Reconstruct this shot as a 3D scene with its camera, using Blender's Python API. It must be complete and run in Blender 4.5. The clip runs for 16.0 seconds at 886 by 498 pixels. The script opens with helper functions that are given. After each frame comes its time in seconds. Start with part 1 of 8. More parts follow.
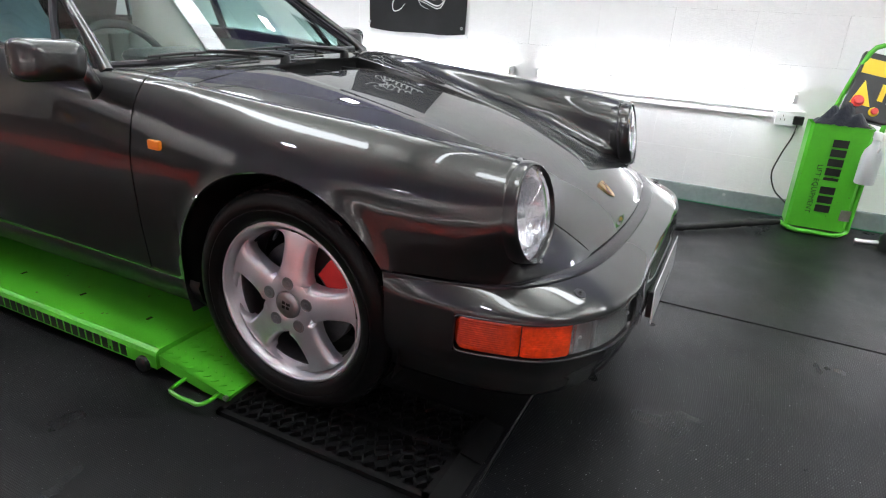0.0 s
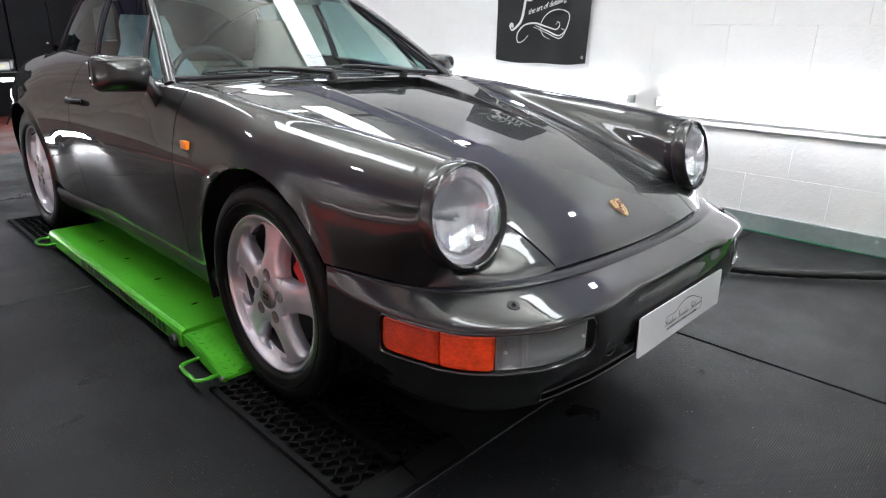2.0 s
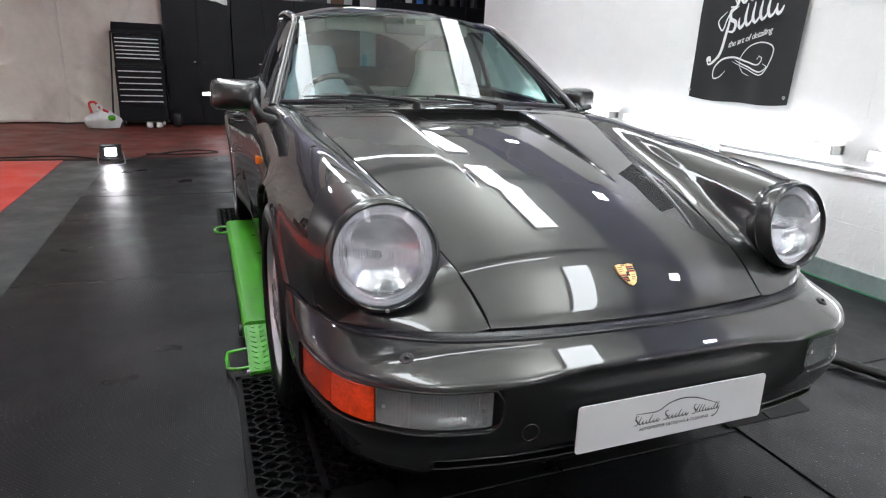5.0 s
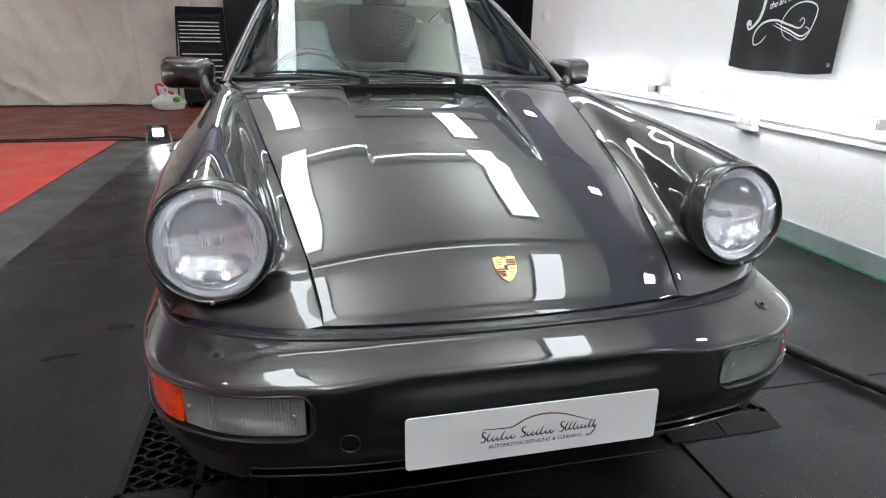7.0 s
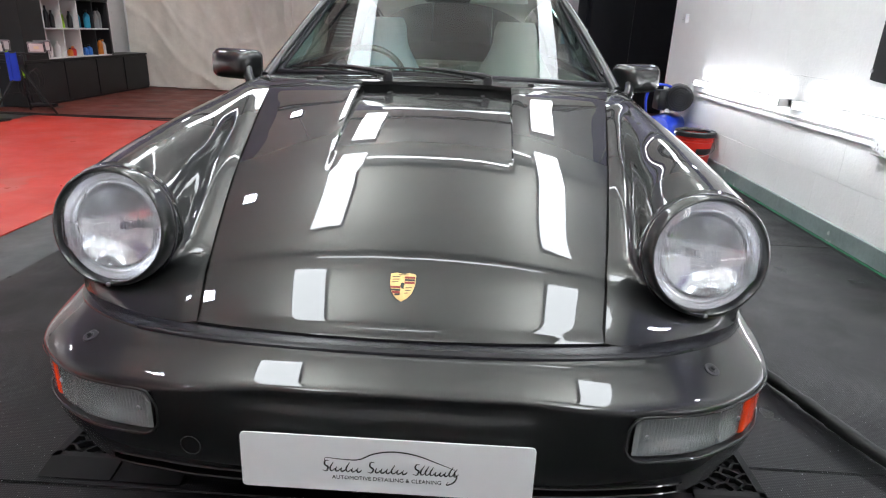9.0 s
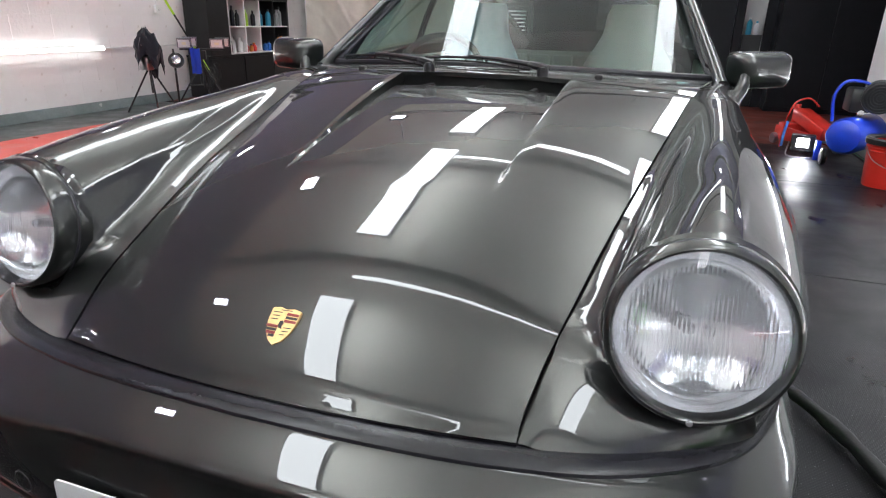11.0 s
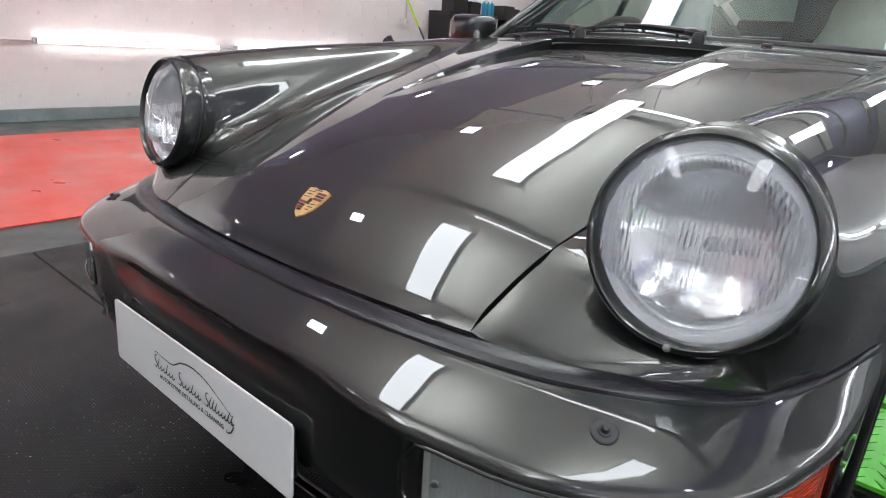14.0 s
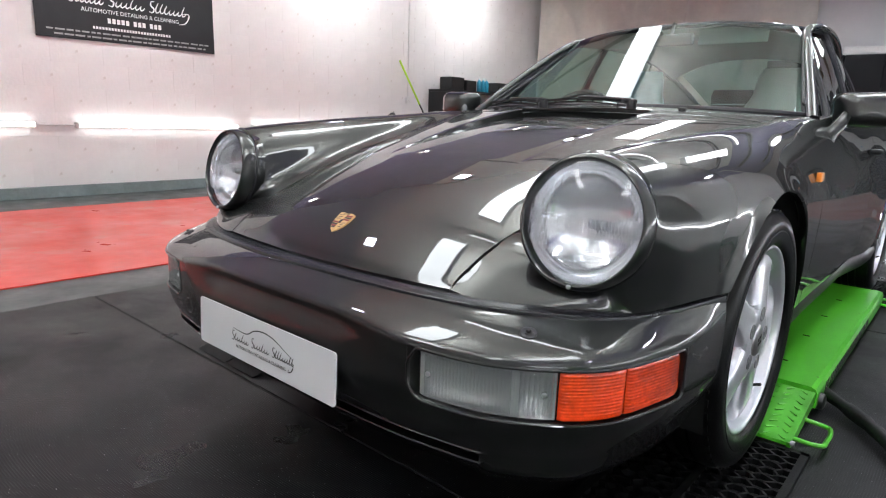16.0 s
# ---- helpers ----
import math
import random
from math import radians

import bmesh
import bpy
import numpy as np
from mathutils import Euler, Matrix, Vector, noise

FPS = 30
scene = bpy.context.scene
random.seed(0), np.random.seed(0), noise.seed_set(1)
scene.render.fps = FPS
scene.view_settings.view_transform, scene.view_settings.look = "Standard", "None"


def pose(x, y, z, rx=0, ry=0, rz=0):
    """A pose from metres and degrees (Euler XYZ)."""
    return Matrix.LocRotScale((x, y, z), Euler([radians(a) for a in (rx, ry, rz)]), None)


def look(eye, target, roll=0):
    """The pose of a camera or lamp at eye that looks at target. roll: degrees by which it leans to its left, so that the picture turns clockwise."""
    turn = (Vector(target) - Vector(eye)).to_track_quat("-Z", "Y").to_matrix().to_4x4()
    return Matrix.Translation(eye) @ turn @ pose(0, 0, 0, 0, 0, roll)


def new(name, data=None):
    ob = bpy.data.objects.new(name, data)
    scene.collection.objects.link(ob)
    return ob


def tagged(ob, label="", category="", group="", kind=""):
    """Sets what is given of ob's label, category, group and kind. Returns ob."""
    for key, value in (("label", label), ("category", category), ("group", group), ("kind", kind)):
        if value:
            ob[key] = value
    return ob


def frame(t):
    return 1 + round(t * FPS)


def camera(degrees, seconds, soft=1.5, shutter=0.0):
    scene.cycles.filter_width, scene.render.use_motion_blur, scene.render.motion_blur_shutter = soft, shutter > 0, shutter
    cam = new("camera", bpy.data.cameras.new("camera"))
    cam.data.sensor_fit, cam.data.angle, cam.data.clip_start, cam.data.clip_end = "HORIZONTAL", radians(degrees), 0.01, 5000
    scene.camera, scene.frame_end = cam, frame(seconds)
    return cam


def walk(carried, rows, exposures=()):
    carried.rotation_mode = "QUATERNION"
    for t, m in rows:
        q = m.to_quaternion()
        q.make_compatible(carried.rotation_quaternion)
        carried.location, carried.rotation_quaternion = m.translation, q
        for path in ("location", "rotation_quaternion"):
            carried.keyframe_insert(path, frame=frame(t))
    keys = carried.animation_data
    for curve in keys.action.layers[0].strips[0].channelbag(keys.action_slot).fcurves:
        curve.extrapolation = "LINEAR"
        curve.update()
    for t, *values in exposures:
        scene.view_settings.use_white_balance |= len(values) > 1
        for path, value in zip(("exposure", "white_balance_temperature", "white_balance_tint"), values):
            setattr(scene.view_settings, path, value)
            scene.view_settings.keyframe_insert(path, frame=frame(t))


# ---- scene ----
cam = camera(72.0, 16.0, 1.15)
PATH = [
    (0, (-1.881, -0.978, 1.1), (-0.206, -0.183, 0.348), 3.1),
    (0.5, (-1.819, -1.145, 1.078), (-0.223, -0.184, 0.35), 2.5),
    (1, (-1.767, -1.295, 1.079), (-0.26, -0.179, 0.383), 1.7),
    (1.5, (-1.673, -1.385, 1.043), (-0.217, -0.184, 0.38), 2.3),
    (2, (-1.552, -1.443, 1.021), (-0.19, -0.129, 0.374), 1.2),
    (2.5, (-1.451, -1.496, 1.02), (-0.237, -0.026, 0.415), 0.7),
    (3, (-1.33, -1.612, 1.026), (-0.253, -0.027, 0.453), 1.4),
    (3.5, (-1.263, -1.707, 1.037), (-0.287, -0.047, 0.495), 1.1),
    (4, (-1.158, -1.746, 1.033), (-0.247, -0.072, 0.428), 0.9),
    (4.2, (-1.108, -1.746, 1.044), (-0.242, -0.039, 0.464), 1.3),
    (6.3, (-0.618, -1.807, 1.06), (-0.097, 0.017, 0.425), 1.2),
    (6.5, (-0.559, -1.808, 1.057), (-0.064, 0.024, 0.424), 1.0),
    (7, (-0.405, -1.777, 1.047), (0.027, 0.06, 0.384), 0.9),
    (7.5, (-0.283, -1.771, 1.046), (0.025, 0.093, 0.389), 0.8),
    (8, (-0.102, -1.785, 1.062), (0.044, 0.094, 0.392), 1.6),
    (8.2, (-0.054, -1.792, 1.061), (0.039, 0.092, 0.394), 1.8),
    (10.3, (0.38, -1.474, 1.041), (0.048, 0.372, 0.345), 2.1),
    (10.5, (0.427, -1.443, 1.039), (0.021, 0.389, 0.348), 1.9),
    (11, (0.499, -1.346, 1.027), (-0.102, 0.427, 0.323), 1.2),
    (11.5, (0.536, -1.21, 1.021), (-0.231, 0.497, 0.315), 1.5),
    (12, (0.569, -1.103, 0.994), (-0.381, 0.512, 0.296), 1.2),
    (12.5, (0.634, -1.043, 0.957), (-0.551, 0.399, 0.239), 1.8),
    (13, (0.699, -1.035, 0.917), (-0.572, 0.349, 0.234), 3.1),
    (13.5, (0.735, -1.118, 0.88), (-0.508, 0.302, 0.219), 3.3),
    (14, (0.783, -1.226, 0.84), (-0.439, 0.223, 0.202), 3.6),
    (14.5, (0.839, -1.291, 0.823), (-0.402, 0.175, 0.263), 3.5),
    (15, (0.952, -1.367, 0.815), (-0.306, 0.097, 0.292), 3.5),
    (15.5, (1.034, -1.441, 0.819), (-0.252, 0.02, 0.357), 2.1),
    (16, (1.096, -1.535, 0.825), (-0.187, -0.059, 0.409), 1.9),
]
walk(cam, [(t, look(eye, target, roll)) for t, eye, target, roll in PATH])

# ---- small mesh tools ----
def part(name, bm, mat, parent=None, label="", smooth=True):
    """Links a bmesh as one mesh object, under a thing or a part."""
    me = bpy.data.meshes.new(name)
    if smooth:
        for e in bm.edges:
            if len(e.link_faces) == 2 and e.calc_face_angle(0.0) > 0.66:
                e.smooth = False
    bm.to_mesh(me)
    bm.free()
    for m in (mat if isinstance(mat, (list, tuple)) else (mat,)):
        me.materials.append(m)
    if smooth:
        for p in me.polygons:
            p.use_smooth = True
    ob = new(name, me)
    if parent is not None:
        ob.parent = parent
    if label:
        ob["label"] = label
    return ob


def thing(name, label, category, group="", kind="", at=None):
    """An empty at the base of a thing."""
    ob = new(name)
    ob.empty_display_size = 0.1
    if at is not None:
        ob.matrix_basis = at
    return tagged(ob, label, category, group, kind)


def again(name, mesh, parent, m=None, label=""):
    """One more piece on a shared mesh."""
    ob = new(name, mesh)
    ob.parent = parent
    if m is not None:
        ob.matrix_basis = m
    if label:
        ob["label"] = label
    return ob


def spline(xs, ys):
    """A smooth curve through the given pairs, monotone-ish (cubic Hermite)."""
    xs, ys = list(xs), [np.array(y, float) for y in ys]
    n = len(xs)
    d = [(ys[i + 1] - ys[i]) / (xs[i + 1] - xs[i]) for i in range(n - 1)]
    m = [d[0]] + [(d[i - 1] * (xs[i + 1] - xs[i]) + d[i] * (xs[i] - xs[i - 1])) / (xs[i + 1] - xs[i - 1]) for i in range(1, n - 1)] + [d[-1]]

    def f(x):
        x = min(max(x, xs[0]), xs[-1])
        i = 0
        while i < n - 2 and x > xs[i + 1]:
            i += 1
        h = xs[i + 1] - xs[i]
        t = (x - xs[i]) / h
        t2, t3 = t * t, t * t * t
        return ys[i] * (2 * t3 - 3 * t2 + 1) + m[i] * h * (t3 - 2 * t2 + t) + ys[i + 1] * (3 * t2 - 2 * t3) + m[i + 1] * h * (t3 - t2)

    return f


def through_points(pts, n):
    """n points along a smooth curve through pts, spread by length."""
    pts = [np.array(p, float) for p in pts]
    s = [0.0]
    for a, b in zip(pts, pts[1:]):
        s.append(s[-1] + max(1e-5, float(np.linalg.norm(b - a))))
    f = spline(s, pts)
    return [f(s[-1] * i / (n - 1)) for i in range(n)]


def smooth01(t):
    t = min(max(t, 0.0), 1.0)
    return t * t * (3 - 2 * t)


def add_grid(bm, rows, closed=False, flip=False, mat=0):
    """Quads between rows of points."""
    vs = [[bm.verts.new(Vector([float(c) for c in p])) for p in row] for row in rows]
    for a, b in zip(vs, vs[1:]):
        n = len(a)
        for i in range(n if closed else n - 1):
            q = (a[i], a[(i + 1) % n], b[(i + 1) % n], b[i])
            if len(set(q)) < 4:
                continue
            f = bm.faces.new(q[::-1] if flip else q)
            f.material_index = mat
    return vs


def mirror_x(bm):
    """Joins the mirror image across x = 0."""
    geo = bm.verts[:] + bm.edges[:] + bm.faces[:]
    r = bmesh.ops.duplicate(bm, geom=geo)
    vs = [v for v in r["geom"] if isinstance(v, bmesh.types.BMVert)]
    for v in vs:
        v.co.x = -v.co.x
    bmesh.ops.reverse_faces(bm, faces=[f for f in r["geom"] if isinstance(f, bmesh.types.BMFace)])


def thicken(bm, t):
    """Gives an open skin a thickness, inwards."""
    bmesh.ops.recalc_face_normals(bm, faces=bm.faces)
    bmesh.ops.solidify(bm, geom=bm.faces[:], thickness=t)


def add_box(bm, lo, hi, bevel=0.0, seg=2, m=None, mat=0):
    x0, y0, z0 = lo
    x1, y1, z1 = hi
    r = bmesh.ops.create_cube(bm, size=1.0)
    vs = r["verts"]
    for v in vs:
        v.co = Vector(((x0 + x1) / 2 + v.co.x * (x1 - x0), (y0 + y1) / 2 + v.co.y * (y1 - y0), (z0 + z1) / 2 + v.co.z * (z1 - z0)))
    fs = list({f for v in vs for f in v.link_faces})
    for f in fs:
        f.material_index = mat
    if bevel:
        es = list({e for v in vs for e in v.link_edges})
        r = bmesh.ops.bevel(bm, geom=es, offset=bevel, segments=seg, affect="EDGES", profile=0.5)
        vs = list({v for f in r["faces"] for v in f.verts} | {v for v in vs if v.is_valid})
        for f in {f for v in vs for f in v.link_faces}:
            f.material_index = mat
    if m is not None:
        bmesh.ops.transform(bm, matrix=m, verts=[v for v in vs if v.is_valid])
    return vs


def box(lo, hi, bevel=0.0, seg=2, m=None):
    bm = bmesh.new()
    add_box(bm, lo, hi, bevel, seg, m)
    return bm


def add_tube(bm, pts, radius, seg=8, caps=True, mat=0):
    """A round bar along points; radius: one number or one a point."""
    pts = [Vector([float(c) for c in p]) for p in pts]
    rad = radius if isinstance(radius, (list, tuple)) else [radius] * len(pts)
    up = None
    rings = []
    for i, p in enumerate(pts):
        d = (pts[min(i + 1, len(pts) - 1)] - pts[max(i - 1, 0)]).normalized()
        if up is None:
            up = Vector((0, 0, 1)) if abs(d.z) < 0.9 else Vector((1, 0, 0))
        side = d.cross(up).normalized()
        up = side.cross(d).normalized()
        rings.append([p + float(rad[i]) * (math.cos(a) * side + math.sin(a) * up) for a in (2 * math.pi * k / seg for k in range(seg))])
    vs = add_grid(bm, rings, closed=True, mat=mat)
    if caps:
        bm.faces.new(vs[0]).material_index = mat
        bm.faces.new(vs[-1][::-1]).material_index = mat
    return vs


def tube(pts, radius, seg=8):
    bm = bmesh.new()
    add_tube(bm, pts, radius, seg)
    bmesh.ops.recalc_face_normals(bm, faces=bm.faces)
    return bm


def add_lathe(bm, profile, seg=32, m=None, mat=0):
    """Turns (radius, height) pairs about z."""
    rows = []
    for r, h in profile:
        rows.append([(m @ Vector((r * math.cos(a), r * math.sin(a), h))) if m is not None else Vector((r * math.cos(a), r * math.sin(a), h)) for a in (2 * math.pi * k / seg for k in range(seg))])
    vs = add_grid(bm, rows, closed=True, mat=mat)
    return vs


def lathe(profile, seg=32, m=None):
    bm = bmesh.new()
    add_lathe(bm, profile, seg, m)
    bmesh.ops.remove_doubles(bm, verts=bm.verts, dist=1e-5)
    bmesh.ops.recalc_face_normals(bm, faces=bm.faces)
    return bm


def add_plate(bm, outline, z0, z1, m=None, mat=0):
    """A flat outline (x, y) drawn up from z0 to z1."""
    lo = [bm.verts.new((m @ Vector((x, y, z0))) if m is not None else (x, y, z0)) for x, y in outline]
    hi = [bm.verts.new((m @ Vector((x, y, z1))) if m is not None else (x, y, z1)) for x, y in outline]
    n = len(outline)
    fs = [bm.faces.new(lo[::-1]), bm.faces.new(hi)]
    for i in range(n):
        fs.append(bm.faces.new((lo[i], lo[(i + 1) % n], hi[(i + 1) % n], hi[i])))
    for f in fs:
        f.material_index = mat
    return lo + hi


def round_rect(w, h, r, n=5):
    out = []
    for cx, cy, a0 in ((w / 2 - r, h / 2 - r, 0), (-w / 2 + r, h / 2 - r, 90), (-w / 2 + r, -h / 2 + r, 180), (w / 2 - r, -h / 2 + r, 270)):
        for k in range(n + 1):
            a = radians(a0 + 90 * k / n)
            out.append((cx + r * math.cos(a), cy + r * math.sin(a)))
    return out


def lettering(name, text, size, m, mat, parent=None, depth=0.0008, spacing=1.0, align="CENTER", shear=0.0):
    """Words in the built-in font, turned into a mesh."""
    cu = bpy.data.curves.new(name, "FONT")
    cu.body, cu.size, cu.extrude, cu.align_x, cu.align_y, cu.space_character = text, size, depth, align, "CENTER", spacing
    cu.resolution_u = 3
    cu.shear = shear
    ob = bpy.data.objects.new(name + "_curve", cu)
    scene.collection.objects.link(ob)
    me = bpy.data.meshes.new_from_object(ob.evaluated_get(bpy.context.evaluated_depsgraph_get()))
    bpy.data.objects.remove(ob)
    bpy.data.curves.remove(cu)
    me.materials.clear()
    me.materials.append(mat)
    out = new(name, me)
    if parent is not None:
        out.parent = parent
    out.matrix_basis = m
    return out


def print_bars(name, boxes, mat, parent, m, label=""):
    """Flat printed bars, each one a piece of its own."""
    for x0, y0, x1, y1 in boxes:
        b = bmesh.new()
        add_plate(b, ((x0, y0), (x1, y0), (x1, y1), (x0, y1)), 0.0, 0.0008, m)
        bmesh.ops.recalc_face_normals(b, faces=b.faces)
        part(name, b, mat, parent, label, smooth=False)


def stroke(bm, pts, width, m, depth=0.001, n=24, mat=0):
    """A flat brush stroke along 2D points, thinning at its ends."""
    c = through_points([(x, y, 0) for x, y in pts], n)
    rows = []
    for i, p in enumerate(c):
        d = c[min(i + 1, n - 1)] - c[max(i - 1, 0)]
        d = d / (np.linalg.norm(d) + 1e-9)
        w = width * (0.35 + 0.65 * math.sin(math.pi * i / (n - 1)))
        s = np.array((-d[1], d[0], 0)) * w / 2
        rows.append([m @ Vector((*(p + s)[:2], depth)), m @ Vector((*(p - s)[:2], depth))])
    add_grid(bm, rows, mat=mat)


def script_word(bm, x0, x1, z, h, width, m, depth, seed, lean=0.35):
    """A word's worth of plain slanted brush strokes: one tall opening swash, then short hooks."""
    r = random.Random(seed)
    stroke(bm, [(x0 + 0.9 * h, z + 2.3 * h), (x0 + 0.2 * h, z + 2.2 * h), (x0 + 0.1 * h, z + 1.3 * h), (x0 + 0.7 * h, z + 0.8 * h), (x0 + 0.3 * h, z - 0.1 * h), (x0 - 0.4 * h, z + 0.1 * h)], width * 1.15, m, depth, 22)
    n = max(3, round((x1 - x0 - h) / (0.95 * h)))
    for k in range(n):
        x = x0 + h + (x1 - x0 - h) * k / n
        t = (2.0 if r.random() < 0.25 else 1.0) * h * r.uniform(0.9, 1.1)
        w = (x1 - x0 - h) / n
        stroke(bm, [(x + lean * t, z + t), (x + 0.12 * w, z + 0.25 * h), (x + 0.25 * w, z), (x + 0.62 * w, z + 0.12 * h), (x + 1.05 * w, z + 0.62 * h)], width, m, depth + 0.00002 * (k % 3 + 1), 14)


# ---- world ----
world = bpy.data.worlds.new("world")
scene.world = world
world.use_nodes = True
world.node_tree.nodes["Background"].inputs[0].default_value = (0.7, 0.8, 1.0, 1)
world.node_tree.nodes["Background"].inputs[1].default_value = 0.05


# ---- materials ----
def material(name, color, rough=0.5, metal=0.0, coat=0.0, coat_rough=0.03, vary=0.0, scale=6.0, bump=0.0, bump_scale=60.0, speck=None, rough_vary=0.0,
             spec=0.5, transmission=0.0, ior=1.45, emit=None, power=0.0, random=0.0, sheen=0.0):
    """A principled surface with colour variation at two scales, relief and gloss variation."""
    m = bpy.data.materials.new(name)
    m.use_nodes = True
    nt = m.node_tree
    b = nt.nodes["Principled BSDF"]
    b.inputs["Base Color"].default_value = (*color, 1)
    b.inputs["Roughness"].default_value = rough
    b.inputs["Metallic"].default_value = metal
    b.inputs["Coat Weight"].default_value = coat
    b.inputs["Coat Roughness"].default_value = coat_rough
    b.inputs["Specular IOR Level"].default_value = spec
    b.inputs["Transmission Weight"].default_value = transmission
    b.inputs["IOR"].default_value = ior
    b.inputs["Sheen Weight"].default_value = sheen
    if emit:
        b.inputs["Emission Color"].default_value = (*emit, 1)
        b.inputs["Emission Strength"].default_value = power
    if not (vary or bump or speck or rough_vary or random):
        return m
    co = nt.nodes.new("ShaderNodeTexCoord").outputs["Object"]

    def noise_at(s, detail=4.0, roughness=0.6):
        n = nt.nodes.new("ShaderNodeTexNoise")
        n.inputs["Scale"].default_value, n.inputs["Detail"].default_value, n.inputs["Roughness"].default_value = s, detail, roughness
        nt.links.new(co, n.inputs["Vector"])
        return n.outputs["Fac"]

    def ranged(v, a, b_, lo=0.3, hi=0.7):
        r = nt.nodes.new("ShaderNodeMapRange")
        for k, x in zip(("From Min", "From Max", "To Min", "To Max"), (lo, hi, a, b_)):
            r.inputs[k].default_value = x
        nt.links.new(v, r.inputs["Value"])
        return r.outputs["Result"]

    def times(a, b_):
        n = nt.nodes.new("ShaderNodeMath")
        n.operation = "MULTIPLY"
        nt.links.new(a, n.inputs[0])
        nt.links.new(b_, n.inputs[1])
        return n.outputs[0]

    if vary or random or speck:
        f = times(ranged(noise_at(scale), 1 - vary, 1 + vary), ranged(noise_at(scale * 9), 1 - vary * 0.5, 1 + vary * 0.5))
        if random:
            oi = nt.nodes.new("ShaderNodeObjectInfo")
            f = times(f, ranged(oi.outputs["Random"], 1 - random, 1 + random, 0, 1))
        mul = nt.nodes.new("ShaderNodeVectorMath")
        mul.operation = "SCALE"
        mul.inputs[0].default_value = color
        nt.links.new(f, mul.inputs["Scale"])
        out = mul.outputs["Vector"]
        if speck:
            sp_color, sp_scale, sp_lo = speck
            mix = nt.nodes.new("ShaderNodeMix")
            mix.data_type = "RGBA"
            nt.links.new(ranged(noise_at(sp_scale, 2.0, 0.5), 0, 1, sp_lo, sp_lo + 0.04), mix.inputs["Factor"])
            nt.links.new(out, mix.inputs["A"])
            mix.inputs["B"].default_value = (*sp_color, 1)
            out = mix.outputs["Result"]
        nt.links.new(out, b.inputs["Base Color"])
    if rough_vary:
        nt.links.new(ranged(noise_at(scale * 1.7), max(0.02, rough - rough_vary), min(1, rough + rough_vary)), b.inputs["Roughness"])
    if bump:
        n = nt.nodes.new("ShaderNodeBump")
        n.inputs["Strength"].default_value = 1.0
        n.inputs["Distance"].default_value = bump
        nt.links.new(noise_at(bump_scale), n.inputs["Height"])
        nt.links.new(n.outputs["Normal"], b.inputs["Normal"])
    return m


def lamp_material(name, color, power):
    m = bpy.data.materials.new(name)
    m.use_nodes = True
    nt = m.node_tree
    nt.nodes.remove(nt.nodes["Principled BSDF"])
    e = nt.nodes.new("ShaderNodeEmission")
    e.inputs[0].default_value = (*color, 1)
    e.inputs[1].default_value = power
    nt.links.new(e.outputs[0], nt.nodes["Material Output"].inputs[0])
    return m


def flake_paint(name, color):
    """Dark metallic car paint under clear lacquer with a faint ripple."""
    m = material(name, color, 0.52, 0.95, coat=1.0, coat_rough=0.006, spec=0.0)
    nt = m.node_tree
    b = nt.nodes["Principled BSDF"]
    b.inputs["Coat IOR"].default_value = 1.61
    co = nt.nodes.new("ShaderNodeTexCoord").outputs["Object"]
    v = nt.nodes.new("ShaderNodeTexNoise")
    v.inputs["Scale"].default_value, v.inputs["Detail"].default_value = 5, 2
    nt.links.new(co, v.inputs["Vector"])
    mix = nt.nodes.new("ShaderNodeMix")
    mix.data_type = "RGBA"
    mix.inputs["A"].default_value = (*[c * 0.94 for c in color], 1)
    mix.inputs["B"].default_value = (*[c * 1.06 for c in color], 1)
    nt.links.new(v.outputs["Fac"], mix.inputs["Factor"])
    nt.links.new(mix.outputs["Result"], b.inputs["Base Color"])
    n = nt.nodes.new("ShaderNodeTexNoise")
    n.inputs["Scale"].default_value, n.inputs["Detail"].default_value = 9, 1
    nt.links.new(co, n.inputs["Vector"])
    bp = nt.nodes.new("ShaderNodeBump")
    bp.inputs["Distance"].default_value = 0.0002
    nt.links.new(n.outputs["Fac"], bp.inputs["Height"])
    nt.links.new(bp.outputs["Normal"], b.inputs["Coat Normal"])
    return m


def ribbed_rubber(name, color, rough, pitch):
    """Rubber matting with a fine raised chequer, dusty in places."""
    m = material(name, color, rough, spec=0.25, vary=0.25, scale=1.3, rough_vary=0.15, speck=((0.34, 0.34, 0.35), 200.0, 0.705))
    nt = m.node_tree
    b = nt.nodes["Principled BSDF"]
    co = nt.nodes.new("ShaderNodeTexCoord").outputs["Object"]
    h = None
    for axis in ("X", "Y"):
        w = nt.nodes.new("ShaderNodeTexWave")
        w.bands_direction = axis
        w.inputs["Scale"].default_value = 0.314 / pitch
        nt.links.new(co, w.inputs["Vector"])
        if h is None:
            h = w.outputs["Fac"]
        else:
            k = nt.nodes.new("ShaderNodeMath")
            k.operation = "MULTIPLY"
            nt.links.new(h, k.inputs[0])
            nt.links.new(w.outputs["Fac"], k.inputs[1])
            h = k.outputs[0]
    bp = nt.nodes.new("ShaderNodeBump")
    bp.inputs["Distance"].default_value = 0.0012
    bp.inputs["Strength"].default_value = 0.4
    nt.links.new(h, bp.inputs["Height"])
    nt.links.new(bp.outputs["Normal"], b.inputs["Normal"])
    return m


